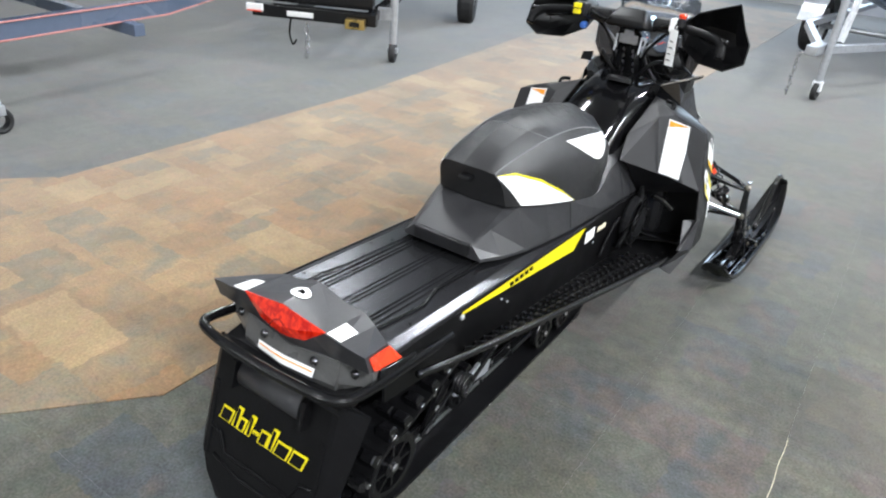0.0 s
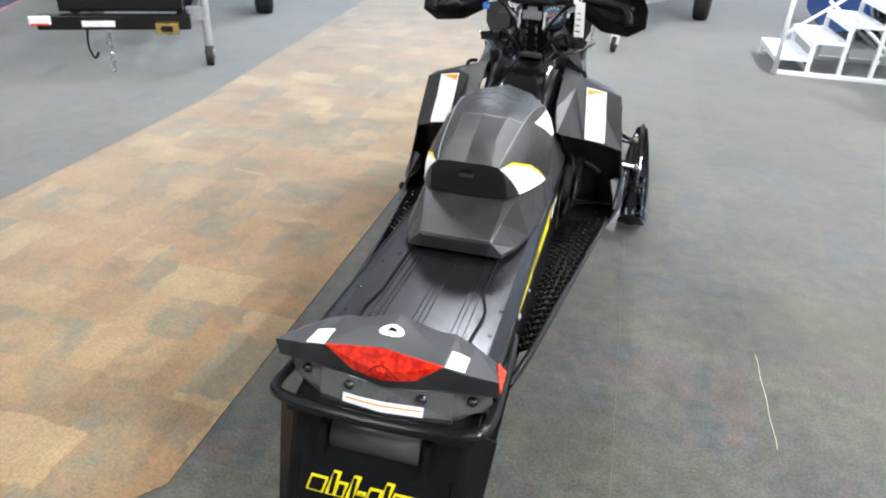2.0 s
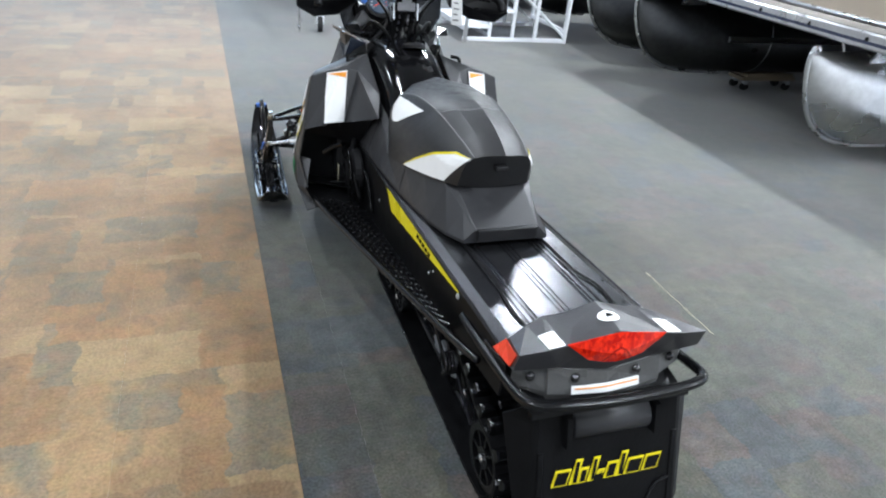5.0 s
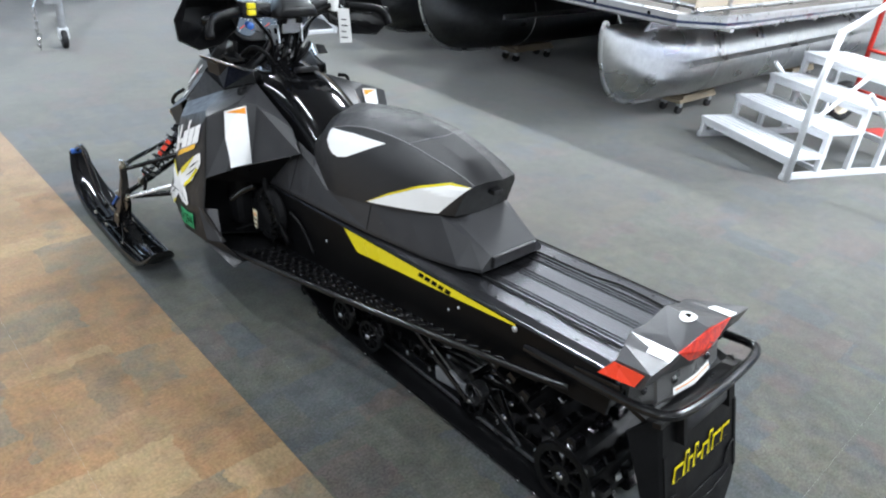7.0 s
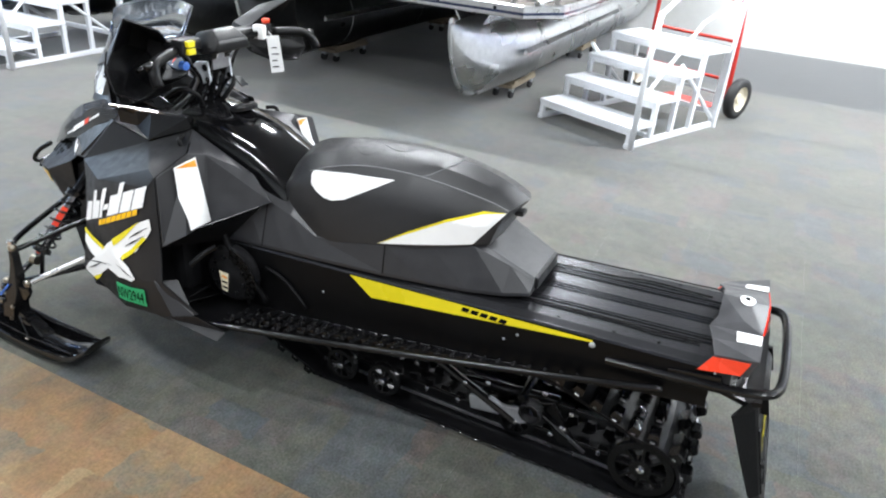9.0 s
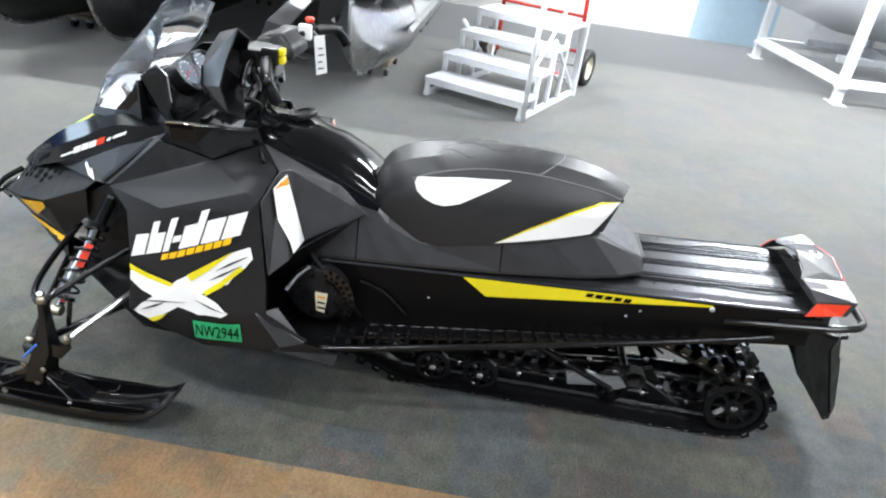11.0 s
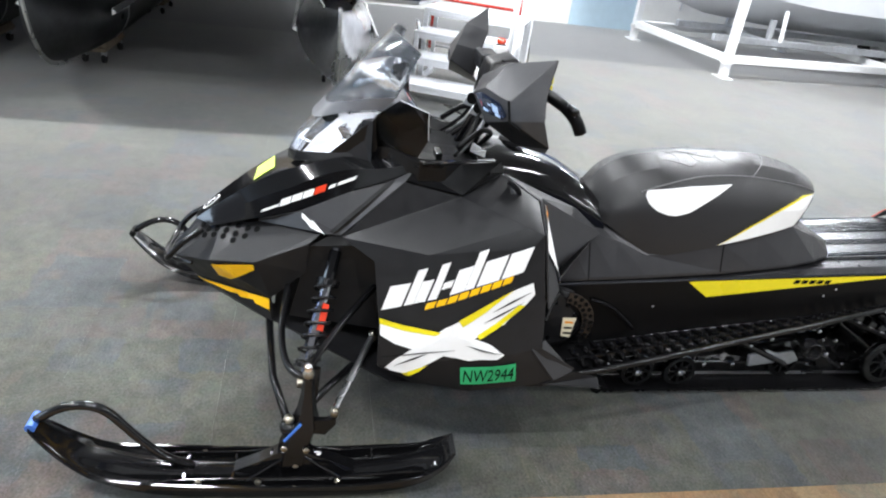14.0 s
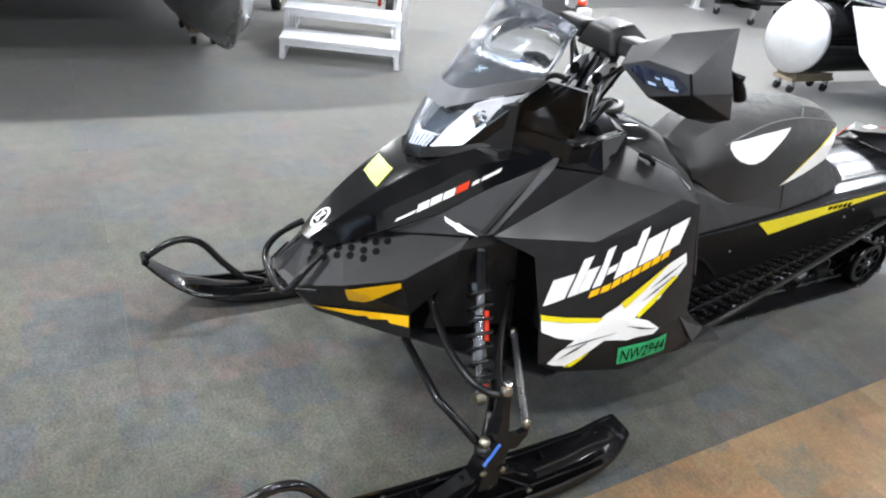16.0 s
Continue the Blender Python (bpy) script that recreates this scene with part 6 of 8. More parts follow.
    for slit in ([(2.238, 0.318), (2.120, 0.352), (2.020, 0.374), (2.118, 0.349)], [(1.838, 0.535), (1.905, 0.493), (1.948, 0.462), (1.900, 0.490)], [(1.822, 0.566), (1.880, 0.532), (1.925, 0.498), (1.876, 0.528)], [(2.190, 0.300), (2.140, 0.331), (2.100, 0.352), (2.136, 0.327)], [(1.885, 0.376), (1.940, 0.384), (1.990, 0.392), (1.942, 0.380)]):
        side_decal("cross_slit", slit, s, [tree], DARK_INK, side_panel, "", 0.0072)
    part("latch", tube(smooth_path([(s * 0.215, 1.865, 0.805), (s * 0.245, 1.852, 0.802), (s * 0.25, 1.84, 0.785), (s * 0.225, 1.845, 0.776)], 4), 0.008, 8), RUBBER, side_panel, "black rubber latch", True)

# stock tag on the left flank: green tape with its number
side_decal("stock_tag", [(2.002, 0.318), (1.842, 0.346), (1.835, 0.284), (1.995, 0.260)], -1, [panel_trees[-1]], GREEN, [o for o in sled.children if o.name.startswith("side_panel")][0], "green tape stock tag with hand lettering", 0.005)


def lettering(text, height):
    """Outlines of a word in the built-in font, as a mesh in the x-y plane."""
    cu = bpy.data.curves.new("lettering", "FONT")
    cu.body, cu.size, cu.resolution_u = text, height, 2
    ob = bpy.data.objects.new("lettering", cu)
    scene.collection.objects.link(ob)
    bpy.context.view_layer.update()
    me = bpy.data.meshes.new_from_object(ob)
    bpy.data.objects.remove(ob)
    return me


def lay_text(text, height, place, tree, mat, parent, width=None, slant=0.0):
    """Lays a word on a surface; place turns (u, v) into a start point and a direction to throw it."""
    b = bmesh.new()
    b.from_mesh(lettering(text, height))
    xs = [v.co.x for v in b.verts]
    k = width / (max(xs) - min(xs)) if width else 1.0
    bmesh.ops.triangulate(b, faces=b.faces[:])
    for v in b.verts:
        p, d = place((v.co.x - min(xs)) * k + slant * v.co.y, v.co.y)
        hit = tree.ray_cast(p, d, 2.0)
        v.co = (hit[0] if hit[0] is not None else p) - d * 0.0075
    bmesh.ops.solidify(b, geom=b.faces[:], thickness=-0.0006)
    return part("lettering", b, mat, parent)


left_panel = [o for o in sled.children if o.name.startswith("side_panel")][0]
lay_text("NW2944", 0.06, lambda u, v: (Vector((-0.8, 1.990 - u, 0.269 + 0.16 * u + v)), Vector((1, 0, 0))), panel_trees[-1], DARK_INK, left_panel, 0.145)

# nose cone in matt plastic
NOSE = {"tip": (0.0, 2.862, 0.47), "t1": (0.075, 2.846, 0.468), "t2": (0.160, 2.735, 0.500), "t3": (0.226, 2.598, 0.530), "t4": (0.236, 2.44, 0.600), "rim0": (0.0, 2.785, 0.566), "rim1": (0.07, 2.70, 0.585), "rim2": (0.095, 2.59, 0.604), "rim3": (0.222, 2.405, 0.630),
        "u1": (0.06, 2.79, 0.392), "u2": (0.207, 2.553, 0.398), "u3": (0.226, 2.45, 0.50), "b1": (0.05, 2.765, 0.352), "b2": (0.216, 2.553, 0.315), "b0": (0.0, 2.775, 0.35), "u0": (0.0, 2.815, 0.40), "b3": (0.12, 2.50, 0.30)}
NOSE_CORNERS = list(NOSE)
NF = ["rim0 rim1 t1 tip", "rim1 rim2 t2 t1", "rim2 rim3 t3 t2", "rim3 t4 t3", "tip t1 u1 u0", "t1 t2 u2 u1", "t2 t3 u2", "t3 t4 u3 u2", "u0 u1 b1 b0", "u1 u2 b2 b1", "b1 b2 b3"]
b = None
for s in (-1, 1):
    b = shell([(s * NOSE[k][0], NOSE[k][1], NOSE[k][2]) for k in NOSE_CORNERS], [[NOSE_CORNERS.index(k) for k in f.split()] for f in NF], 0.005, b)
bmesh.ops.remove_doubles(b, verts=b.verts, dist=0.0008)
nose = part("nose_cone", b, BLACK_PLASTIC, sled, "matt black nose cone with grille holes")
mod = nose.modifiers.new("bevel", "BEVEL")
mod.width, mod.segments, mod.limit_method = 0.004, 2, "ANGLE"
nose_tree = surface(nose)
hole_mesh = mesh_of("grille_hole", lathe([(0.0102, 0), (0.0102, 0.0008), (0.0085, 0.0012), (0.006, 0.0005), (0.0004, 0.0003)], 10), DARK_INK)
GRILLE = [((0.036, 2.764), (0.121, 2.597), 7), ((0.046, 2.774), (0.128, 2.632), 6), ((0.055, 2.786), (0.127, 2.667), 5)]
for s in (-1, 1):
    for a, c, n in GRILLE:
        for k in range(n):
            f = k / (n - 1)
            hit = nose_tree.ray_cast(Vector((s * (a[0] + (c[0] - a[0]) * f), a[1] + (c[1] - a[1]) * f, 1.0)), Vector((0, 0, -1)))
            if hit[0] is None:
                continue
            h = new("grille_hole", hole_mesh)
            nrm = hit[1] if hit[1].z > 0 else -hit[1]
            h.parent, h.matrix_local = nose, Matrix.Translation(hit[0] + nrm * 0.0006) @ nrm.to_track_quat("Z", "Y").to_matrix().to_4x4()
    facet_decal("amber_reflector", [(s * x, y, z) for x, y, z in ((0.158, 2.727, 0.488), (0.139, 2.708, 0.441), (0.161, 2.672, 0.439), (0.221, 2.596, 0.506), (0.2235, 2.600, 0.524))][::s], (s * 0.83, 0.5, -0.2), [nose_tree], AMBER, nose, "amber side reflector", 0.005)
    facet_decal("yellow_flash", [(s * x, y, z) for x, y, z in ((0.062, 2.785, 0.386), (0.205, 2.556, 0.394), (0.209, 2.556, 0.358), (0.18, 2.60, 0.364), (0.176, 2.607, 0.374), (0.15, 2.648, 0.369), (0.145, 2.656, 0.377), (0.13, 2.68, 0.374))][::s], (s * 0.83, 0.5, -0.1), [nose_tree], AMBER, nose, "yellow flash decal", 0.004)
# front bumper hoop
hoop = smooth_path([(0.085, 2.76, 0.566), (0.104, 2.815, 0.53), (0.108, 2.853, 0.49), (0.085, 2.868, 0.466), (0.0, 2.88, 0.462)], 5)
hoop_all = [(p.x, p.y, p.z) for p in hoop]
part("front_bumper", tube(hoop_all + both(hoop_all)[-2::-1], 0.0095, 10), BLACK_METAL, sled, "black tubular front bumper hoop", True)
part("bumper_lip", tube([(-0.13, 2.79, 0.474), (-0.08, 2.85, 0.463), (0.0, 2.87, 0.46), (0.08, 2.85, 0.463), (0.13, 2.79, 0.474)], 0.006, 8), BLACK_METAL, sled)

# glossy hood
HOOD = [  # centre (y, z), shoulder, edge, low edge
    ((2.79, 0.574), (0.03, 2.785, 0.577), (0.055, 2.76, 0.578), (0.075, 2.74, 0.572)),
    ((2.735, 0.624), (0.050, 2.725, 0.630), (0.085, 2.68, 0.622), (0.100, 2.665, 0.600)),
    ((2.64, 0.694), (0.070, 2.625, 0.706), (0.108, 2.60, 0.680), (0.128, 2.589, 0.631)),
    ((2.54, 0.748), (0.088, 2.528, 0.764), (0.131, 2.492, 0.733), (0.156, 2.475, 0.668)),
    ((2.46, 0.786), (0.102, 2.445, 0.796), (0.147, 2.413, 0.778), (0.170, 2.40, 0.706)),
    ((2.38, 0.812), (0.112, 2.367, 0.822), (0.164, 2.336, 0.806), (0.182, 2.33, 0.745)),
    ((2.28, 0.825), (0.11, 2.26, 0.842), (0.185, 2.235, 0.822), (0.196, 2.225, 0.790)),
    ((2.15, 0.835), (0.14, 2.14, 0.853), (0.198, 2.15, 0.848), (0.206, 2.145, 0.830)),
]
rows = []
for c, a, e, lo in HOOD:
    rows.append([(0, c[0], c[1]), a, e, lo])
cols = [smooth_path([r[k] for r in rows], 4) for k in range(4)]
rings = []
for i in range(len(cols[0])):
    h = [cols[k][i] for k in range(4)]
    rings.append([Vector((-p.x, p.y, p.z)) for p in h[:0:-1]] + h)
b = bmesh.new()
vs = [[b.verts.new(p) for p in r] for r in rings]
for r0, r1 in zip(vs, vs[1:]):
    for k in range(6):
        b.faces.new((r0[k], r0[k + 1], r1[k + 1], r1[k]))
bmesh.ops.recalc_face_normals(b, faces=b.faces)
bmesh.ops.solidify(b, geom=b.faces[:], thickness=0.004)
hood = part("hood", b, BLACK_GLOSS, sled, "glossy black hood with small white decals")
sharpen(hood, 16)
hood_tree = surface(hood)
for s in (-1, 1):
    for y0, z0, w, tall, mat in ((2.585, 0.646, 0.05, 0.009, WHITE), (2.53, 0.671, 0.03, 0.021, WHITE), (2.497, 0.688, 0.03, 0.021, WHITE), (2.464, 0.704, 0.03, 0.021, WHITE), (2.431, 0.721, 0.032, 0.021, RED), (2.39, 0.744, 0.018, 0.011, WHITE), (2.365, 0.757, 0.05, 0.011, WHITE)):
        k = 0.5 * w
        side_decal("hood_mark", [(y0, z0), (y0 - w, z0 + k), (y0 - w - 0.006, z0 + k + tall), (y0 - 0.006, z0 + tall)], s, [hood_tree], mat, hood, "", 0.002)
decal("badge", [[(0.025 * math.cos(k * math.pi / 12), 2.742 + 0.026 * math.sin(k * math.pi / 12)) for k in range(24)]], [hood_tree], (0, 0, 1.2), (1, 0, 0), (0, 1, 0), WHITE, hood, "round badge", 0.002)
decal("badge_mark", [[(0.019 * math.cos(k * math.pi / 8), 2.742 + 0.020 * math.sin(k * math.pi / 8)) for k in range(16)]], [hood_tree], (0, 0, 1.2), (1, 0, 0), (0, 1, 0), DARK_INK, hood, "", 0.0035)
decal("badge_mark", [[(-0.010, 2.730), (0.010, 2.730), (0.003, 2.742), (0.012, 2.754), (-0.012, 2.754), (-0.003, 2.742)]], [hood_tree], (0, 0, 1.2), (1, 0, 0), (0, 1, 0), WHITE, hood, "", 0.005)
decal("lime_sticker", [[(0.045, 2.605), (0.070, 2.553), (-0.020, 2.550), (-0.055, 2.610)]], [hood_tree], (0, 0, 1.2), (1, 0, 0), (0, 1, 0), LIME, hood, "lime green paper sticker", 0.004)

# fender facets between hood and flank
for s in (-1, 1):
    f = [(0.098, 2.592, 0.606), (0.129, 2.588, 0.628), (0.157, 2.474, 0.666), (0.182, 2.33, 0.742), (0.200, 2.215, 0.786), (0.238, 2.348, 0.630), (0.236, 2.398, 0.634), (0.228, 2.176, 0.796), (0.205, 2.146, 0.826)]
    part("fender", shell([(s * x, y, z) for x, y, z in f], [(0, 1, 2, 6), (2, 3, 5, 6), (3, 4, 5), (4, 7, 5), (4, 8, 7)], 0.005, None, 0.002), GREY_PLASTIC, sled, "dark grey fender facet")
    part("fender_strip", loft([[(s * x, y, z + h) for h in (-0.004, 0.006)] + [(s * (x + 0.006), y - 0.014, z + h) for h in (0.006, -0.004)] for x, y, z in ((0.232, 2.385, 0.634), (0.205, 2.215, 0.790))]), DEEP_BLACK, sled)
    side_decal("arrow_mark", [(2.480, 0.668), (2.464, 0.669), (2.440, 0.654), (2.434, 0.657), (2.402, 0.638), (2.440, 0.641), (2.448, 0.649)], s, [surface([o for o in sled.children if o.name.split(".")[0] == "fender"][-1])], WHITE, hood, "", 0.004)

# headlamp behind a clear lens
LAMP_SILVER = material("bright_lamp_reflector", (0.90, 0.91, 0.92), 0.32, metal=0.3, scale=40, vary=0.06)
LAMP_CHROME = material("smoked_lamp_chrome", (0.30, 0.31, 0.33), 0.12, metal=1.0, scale=40, vary=0.1)
LAMP_GREY = material("brushed_lamp_skirt", (0.50, 0.52, 0.56), 0.3, metal=0.5, scale=120, vary=0.35)
HL = [(0.0, 2.508, 0.807), (0.050, 2.485, 0.815), (0.093, 2.388, 0.829), (0.133, 2.240, 0.979), (0.112, 2.322, 0.964), (0.058, 2.424, 0.926), (0.0, 2.438, 0.919), (0.0, 2.480, 0.864), (0.066, 2.452, 0.870), (0.113, 2.322, 0.905)]
HF = [(0, 1, 8, 7), (1, 2, 9, 8), (2, 3, 9), (3, 4, 9), (4, 5, 8, 9), (5, 6, 7, 8)]
pod = part("headlamp", loft([[(-0.15, 2.27, 0.80), (-0.15, 2.27, 0.95), (0.15, 2.27, 0.95), (0.15, 2.27, 0.80)], [(-0.1, 2.36, 0.81), (-0.11, 2.30, 0.94), (0.11, 2.30, 0.94), (0.1, 2.36, 0.81)]]), BLACK_PLASTIC, sled, "twin headlamp behind a clear lens")
b = None
for s in (-1, 1):
    b = shell([(s * x, y, z) for x, y, z in HL], HF, 0.003, b)
bmesh.ops.remove_doubles(b, verts=b.verts, dist=0.0008)
lens = part("lens", b, LENS, pod, "clear headlamp lens")
lens.visible_shadow = False


def inset(p, depth):
    """A point of the lens moved into the lamp."""
    p = Vector(p)
    return p + (Vector((p.x * 0.6, 2.30, 0.84)) - p).normalized() * depth


HV = [Vector(p) for p in HL]
for s in (-1, 1):
    back = [inset(p, 0.030) for p in HV]
    part("lamp_housing", shell([(s * p.x, p.y, p.z) for p in back], HF, 0.002), LAMP_CHROME, pod, "smoked chrome lamp housing")
    skirt = [inset(p, 0.010) for p in (HV[0], HV[1], HV[1].lerp(HV[8], 0.62), HV[0].lerp(HV[7], 0.62))] + [inset(p, 0.022) for p in (HV[1].lerp(HV[8], 0.68), HV[0].lerp(HV[7], 0.68))]
    part("lamp_skirt", shell([(s * p.x, p.y, p.z) for p in skirt], [(0, 1, 2, 3), (3, 2, 4, 5)], 0.002), LAMP_GREY, pod, "brushed silver lower skirt")
    for k in range(5):
        p, q = skirt[0].lerp(skirt[1], 0.1 + 0.2 * k), skirt[3].lerp(skirt[2], 0.1 + 0.2 * k)
        part("skirt_rib", tube([(s * p.x, p.y - 0.001, p.z), (s * q.x, q.y - 0.001, q.z)], 0.0016, 5), BLACK_METAL, pod)
    bowl = [inset(HV[1].lerp(HV[2], 0.12), 0.009), inset(HV[2], 0.008), inset(HV[3], 0.007), inset(HV[4], 0.008), inset(HV[4].lerp(HV[5], 0.42), 0.010), inset(HV[8].lerp(HV[9], 0.12), 0.010), inset(HV[9].lerp(HV[8], 0.25), 0.030), inset(HV[9].lerp(HV[3], 0.35), 0.022)]
    part("reflector_bowl", shell([(s * p.x, p.y, p.z) for p in bowl], [(0, 1, 6), (1, 2, 7, 6), (2, 3, 7), (3, 4, 6, 7), (4, 5, 6), (5, 0, 6)], 0.002), LAMP_SILVER, pod, "bright faceted reflector")
    rim = [HL[0], HL[1], HL[2], HL[3], (0.0, 2.512, 0.778), (0.058, 2.492, 0.790), (0.108, 2.390, 0.806), (0.130, 2.256, 0.853), (0.151, 2.236, 0.982)]
    part("lens_bezel", shell([(s * x, y, z) for x, y, z in rim], [(0, 1, 5, 4), (1, 2, 6, 5), (2, 7, 6), (2, 3, 8, 7)], 0.003), DEEP_BLACK, pod, "black lens surround")
    mid = bowl[6].lerp(bowl[3], 0.35)
    part("bulb", lathe([(0.0004, -0.010), (0.009, -0.007), (0.009, 0.012), (0.0004, 0.018)], 10, None, pose(s * mid.x, mid.y + 0.008, mid.z, -60)), CHROME, pod)
    part("bulb_shield", shell([(s * (mid.x + dx), mid.y + 0.012, mid.z + dz) for dx, dz in ((-0.022, 0.010), (0.012, 0.016), (0.013, 0.020), (-0.022, 0.015))], [(0, 1, 2, 3)], 0.002), BLACK_METAL, pod)

# windscreen: dark lower band, clear smoked upper part
WS = [  # across, from the centre outwards; each a line from bottom to top
    [(0.0, 2.440, 0.921), (0.0, 2.402, 0.967), (0.0, 2.305, 1.08), (0.0, 2.215, 1.178)],
    [(0.063, 2.425, 0.928), (0.07, 2.380, 0.974), (0.073, 2.285, 1.08), (0.076, 2.205, 1.176)],
    [(0.115, 2.325, 0.966), (0.128, 2.284, 1.008), (0.138, 2.235, 1.09), (0.142, 2.185, 1.168)],
    [(0.140, 2.242, 0.981), (0.160, 2.212, 1.022), (0.168, 2.190, 1.07), (0.177, 2.155, 1.150)]]
cols = [[(-x, y, z) for x, y, z in c] for c in WS[:0:-1]] + WS
band, glass = bmesh.new(), bmesh.new()
for bm, lo, hi in ((band, 0, 1), (glass, 1, 3)):
    lines = [smooth_path([c[k] for c in cols], 3) for k in range(lo, hi + 1)]
    vs = [[bm.verts.new(p) for p in line] for line in lines]
    for r0, r1 in zip(vs, vs[1:]):
        for k in range(len(r0) - 1):
            bm.faces.new((r0[k], r0[k + 1], r1[k + 1], r1[k]))
    bmesh.ops.recalc_face_normals(bm, faces=bm.faces)
    bmesh.ops.solidify(bm, geom=bm.faces[:], thickness=0.003)
screen = part("windscreen", glass, SMOKE, sled, "lightly smoked clear windscreen", True)
screen.visible_shadow = False
sharpen(part("screen_band", band, BAND_GREY, screen, "satin grey lower band"), 40)
top_line = smooth_path([c[3] for c in cols], 3)
part("screen_edge", tube([cols[0][1], cols[0][2]] + top_line + [cols[-1][2], cols[-1][1]], 0.0028, 6), LENS, screen, "polished clear edge", True)
for s in (-1, 1):
    d = [(0.126, 2.256, 0.856), (0.204, 2.154, 0.846), (0.238, 2.122, 0.93), (0.240, 2.128, 1.008), (0.165, 2.198, 1.018), (0.150, 2.262, 0.968)]
    w = part("side_deflector", shell([(s * x, y, z) for x, y, z in d], [(0, 1, 2, 3, 4, 5)], 0.003), SMOKE_DARK, sled, "smoked side wind deflector")
    # bright lines laid along the deflector's edges
    part("deflector_edge", tube([(s * x, y, z) for x, y, z in d[:2]], 0.0018, 6), GALVANISED, w, "thin bright edge line")
    part("deflector_edge", tube([(s * x, y, z) for x, y, z in d[2:5]], 0.0015, 6), GALVANISED, w)

# console round the steering post
rings = []
for y, w, z0, z1 in ((1.90, 0.16, 0.70, 0.845), (1.98, 0.19, 0.72, 0.85), (2.06, 0.225, 0.74, 0.855), (2.14, 0.235, 0.76, 0.862), (2.22, 0.16, 0.78, 0.88), (2.27, 0.12, 0.80, 0.92)):
    h = [(w * 0.95, y, z0), (w, y, z1), (w - 0.02, y, z1 + 0.006), (w - 0.05, y, z1 - 0.02), (0.05, y, z1 - 0.03), (0, y, z1 - 0.03)]
    rings.append(h + [(-x, yy, z) for x, yy, z in h[-2::-1]])
console = part("console", loft(rings), DEEP_BLACK, sled, "black plastic steering console")
for s in (-1, 1):
    part("console_wing", shell([(s * x, y, z) for x, y, z in ((0.18, 1.98, 0.852), (0.235, 2.09, 0.866), (0.262, 2.135, 0.872), (0.225, 2.13, 0.848), (0.185, 2.03, 0.80))], [(0, 1, 4), (1, 2, 3, 4)], 0.005), BLACK_GLOSS, console, "glossy wing with a bright edge")
    part("wing_edge", tube([(s * 0.19, 1.99, 0.858), (s * 0.24, 2.09, 0.871), (s * 0.266, 2.135, 0.876)], 0.003, 6), CHROME, console, "bright edge")
    part("console_vent", box(s * 0.12 - 0.03, s * 0.12 + 0.03, 2.06, 2.08, 0.84, 0.862, 0.004), BLACK_METAL, console)

for s in (-1, 1):
    part("console_edge", tube([(s * 0.237, 2.14, 0.868), (s * 0.226, 2.06, 0.862), (s * 0.192, 1.98, 0.857), (s * 0.162, 1.90, 0.852)], 0.0022, 6), CHROME, console, "thin bright edge")

    part("console_side", shell([(s * x, y, z) for x, y, z in ((0.207, 2.146, 0.838), (0.232, 2.172, 0.806), (0.235, 2.006, 0.768), (0.164, 1.872, 0.815), (0.168, 1.885, 0.852), (0.205, 2.01, 0.852))], [(0, 1, 2, 5), (2, 3, 4, 5)], 0.004), BLACK_GLOSS, console, "glossy black console side")

for s in (-1, 1):
    part("dash_trim", shell([(s * x, y, z) for x, y, z in ((0.168, 1.935, 0.884), (0.222, 1.950, 0.880), (0.236, 2.000, 0.902), (0.182, 1.985, 0.914))], [(0, 1, 2, 3)], 0.004, None, 0.0015), BLACK_GLOSS, console, "glossy black trim plate")
    part("hose", tube(smooth_path([(s * 0.05, 1.93, 0.86), (s * 0.09, 1.91, 0.91), (s * 0.13, 1.95, 0.93), (s * 0.15, 2.02, 0.88)], 5), 0.009, 8), RUBBER, console, "", True)

# gauge pod on the dash
# blue mixed into the dial colour for the window's reflection
DIAL = material("dial_with_blue_reflection", (0.035, 0.055, 0.085), 0.4, scale=60, vary=0.3)
PM = pose(0.005, 2.155, 0.972, 52)
pod_ring = [(0.118 * abs(math.cos(a)) ** 0.62 * (1 if math.cos(a) > 0 else -1), (0.062 - 0.012 * math.sin(a)) * abs(math.sin(a)) ** 0.8 * (1 if math.sin(a) > 0 else -1)) for a in [k * math.pi / 16 for k in range(32)]]
b = loft([[(x * k, y * k, h) for x, y in pod_ring] for k, h in ((0.55, -0.075), (0.92, -0.045), (1.0, -0.006), (1.0, 0.008), (0.93, 0.010), (0.90, 0.0))])
b.transform(PM)
pod2 = sharpen(part("gauge_pod", b, BLACK_PLASTIC, sled, "black pod with two round gauges"), 40)
for x, r in ((-0.056, 0.047), (0.056, 0.047)):
    dial = part("gauge_face", lathe([(r, 0.0), (r, 0.0035), (r * 0.9, 0.0045), (r * 0.88, 0.002), (0.0005, 0.002)], 28, None, PM @ pose(x, 0.0, 0.001)), DIAL, pod2, "dark gauge face tinted with a painted reflection")
    for k in range(11):
        a = radians(215 - 25 * k)
        part("dial_tick", box(-0.0012, 0.0012, r * 0.66, r * 0.82, 0.0025, 0.0033, m=PM @ pose(x, 0.0, 0.001, 0, 0, math.degrees(a) - 90)), WHITE if k < 8 or x > 0 else RED, dial)
    part("needle", box(-0.0014, 0.0014, -0.006, r * 0.6, 0.0036, 0.005, m=PM @ pose(x, 0.0, 0.001, 0, 0, 118)), RED, dial, "red needle")
part("display", box(-0.016, 0.016, -0.03, 0.006, 0.001, 0.003, 0.0008, 1, m=PM), GREY_PLASTIC, pod2, "small grey display")
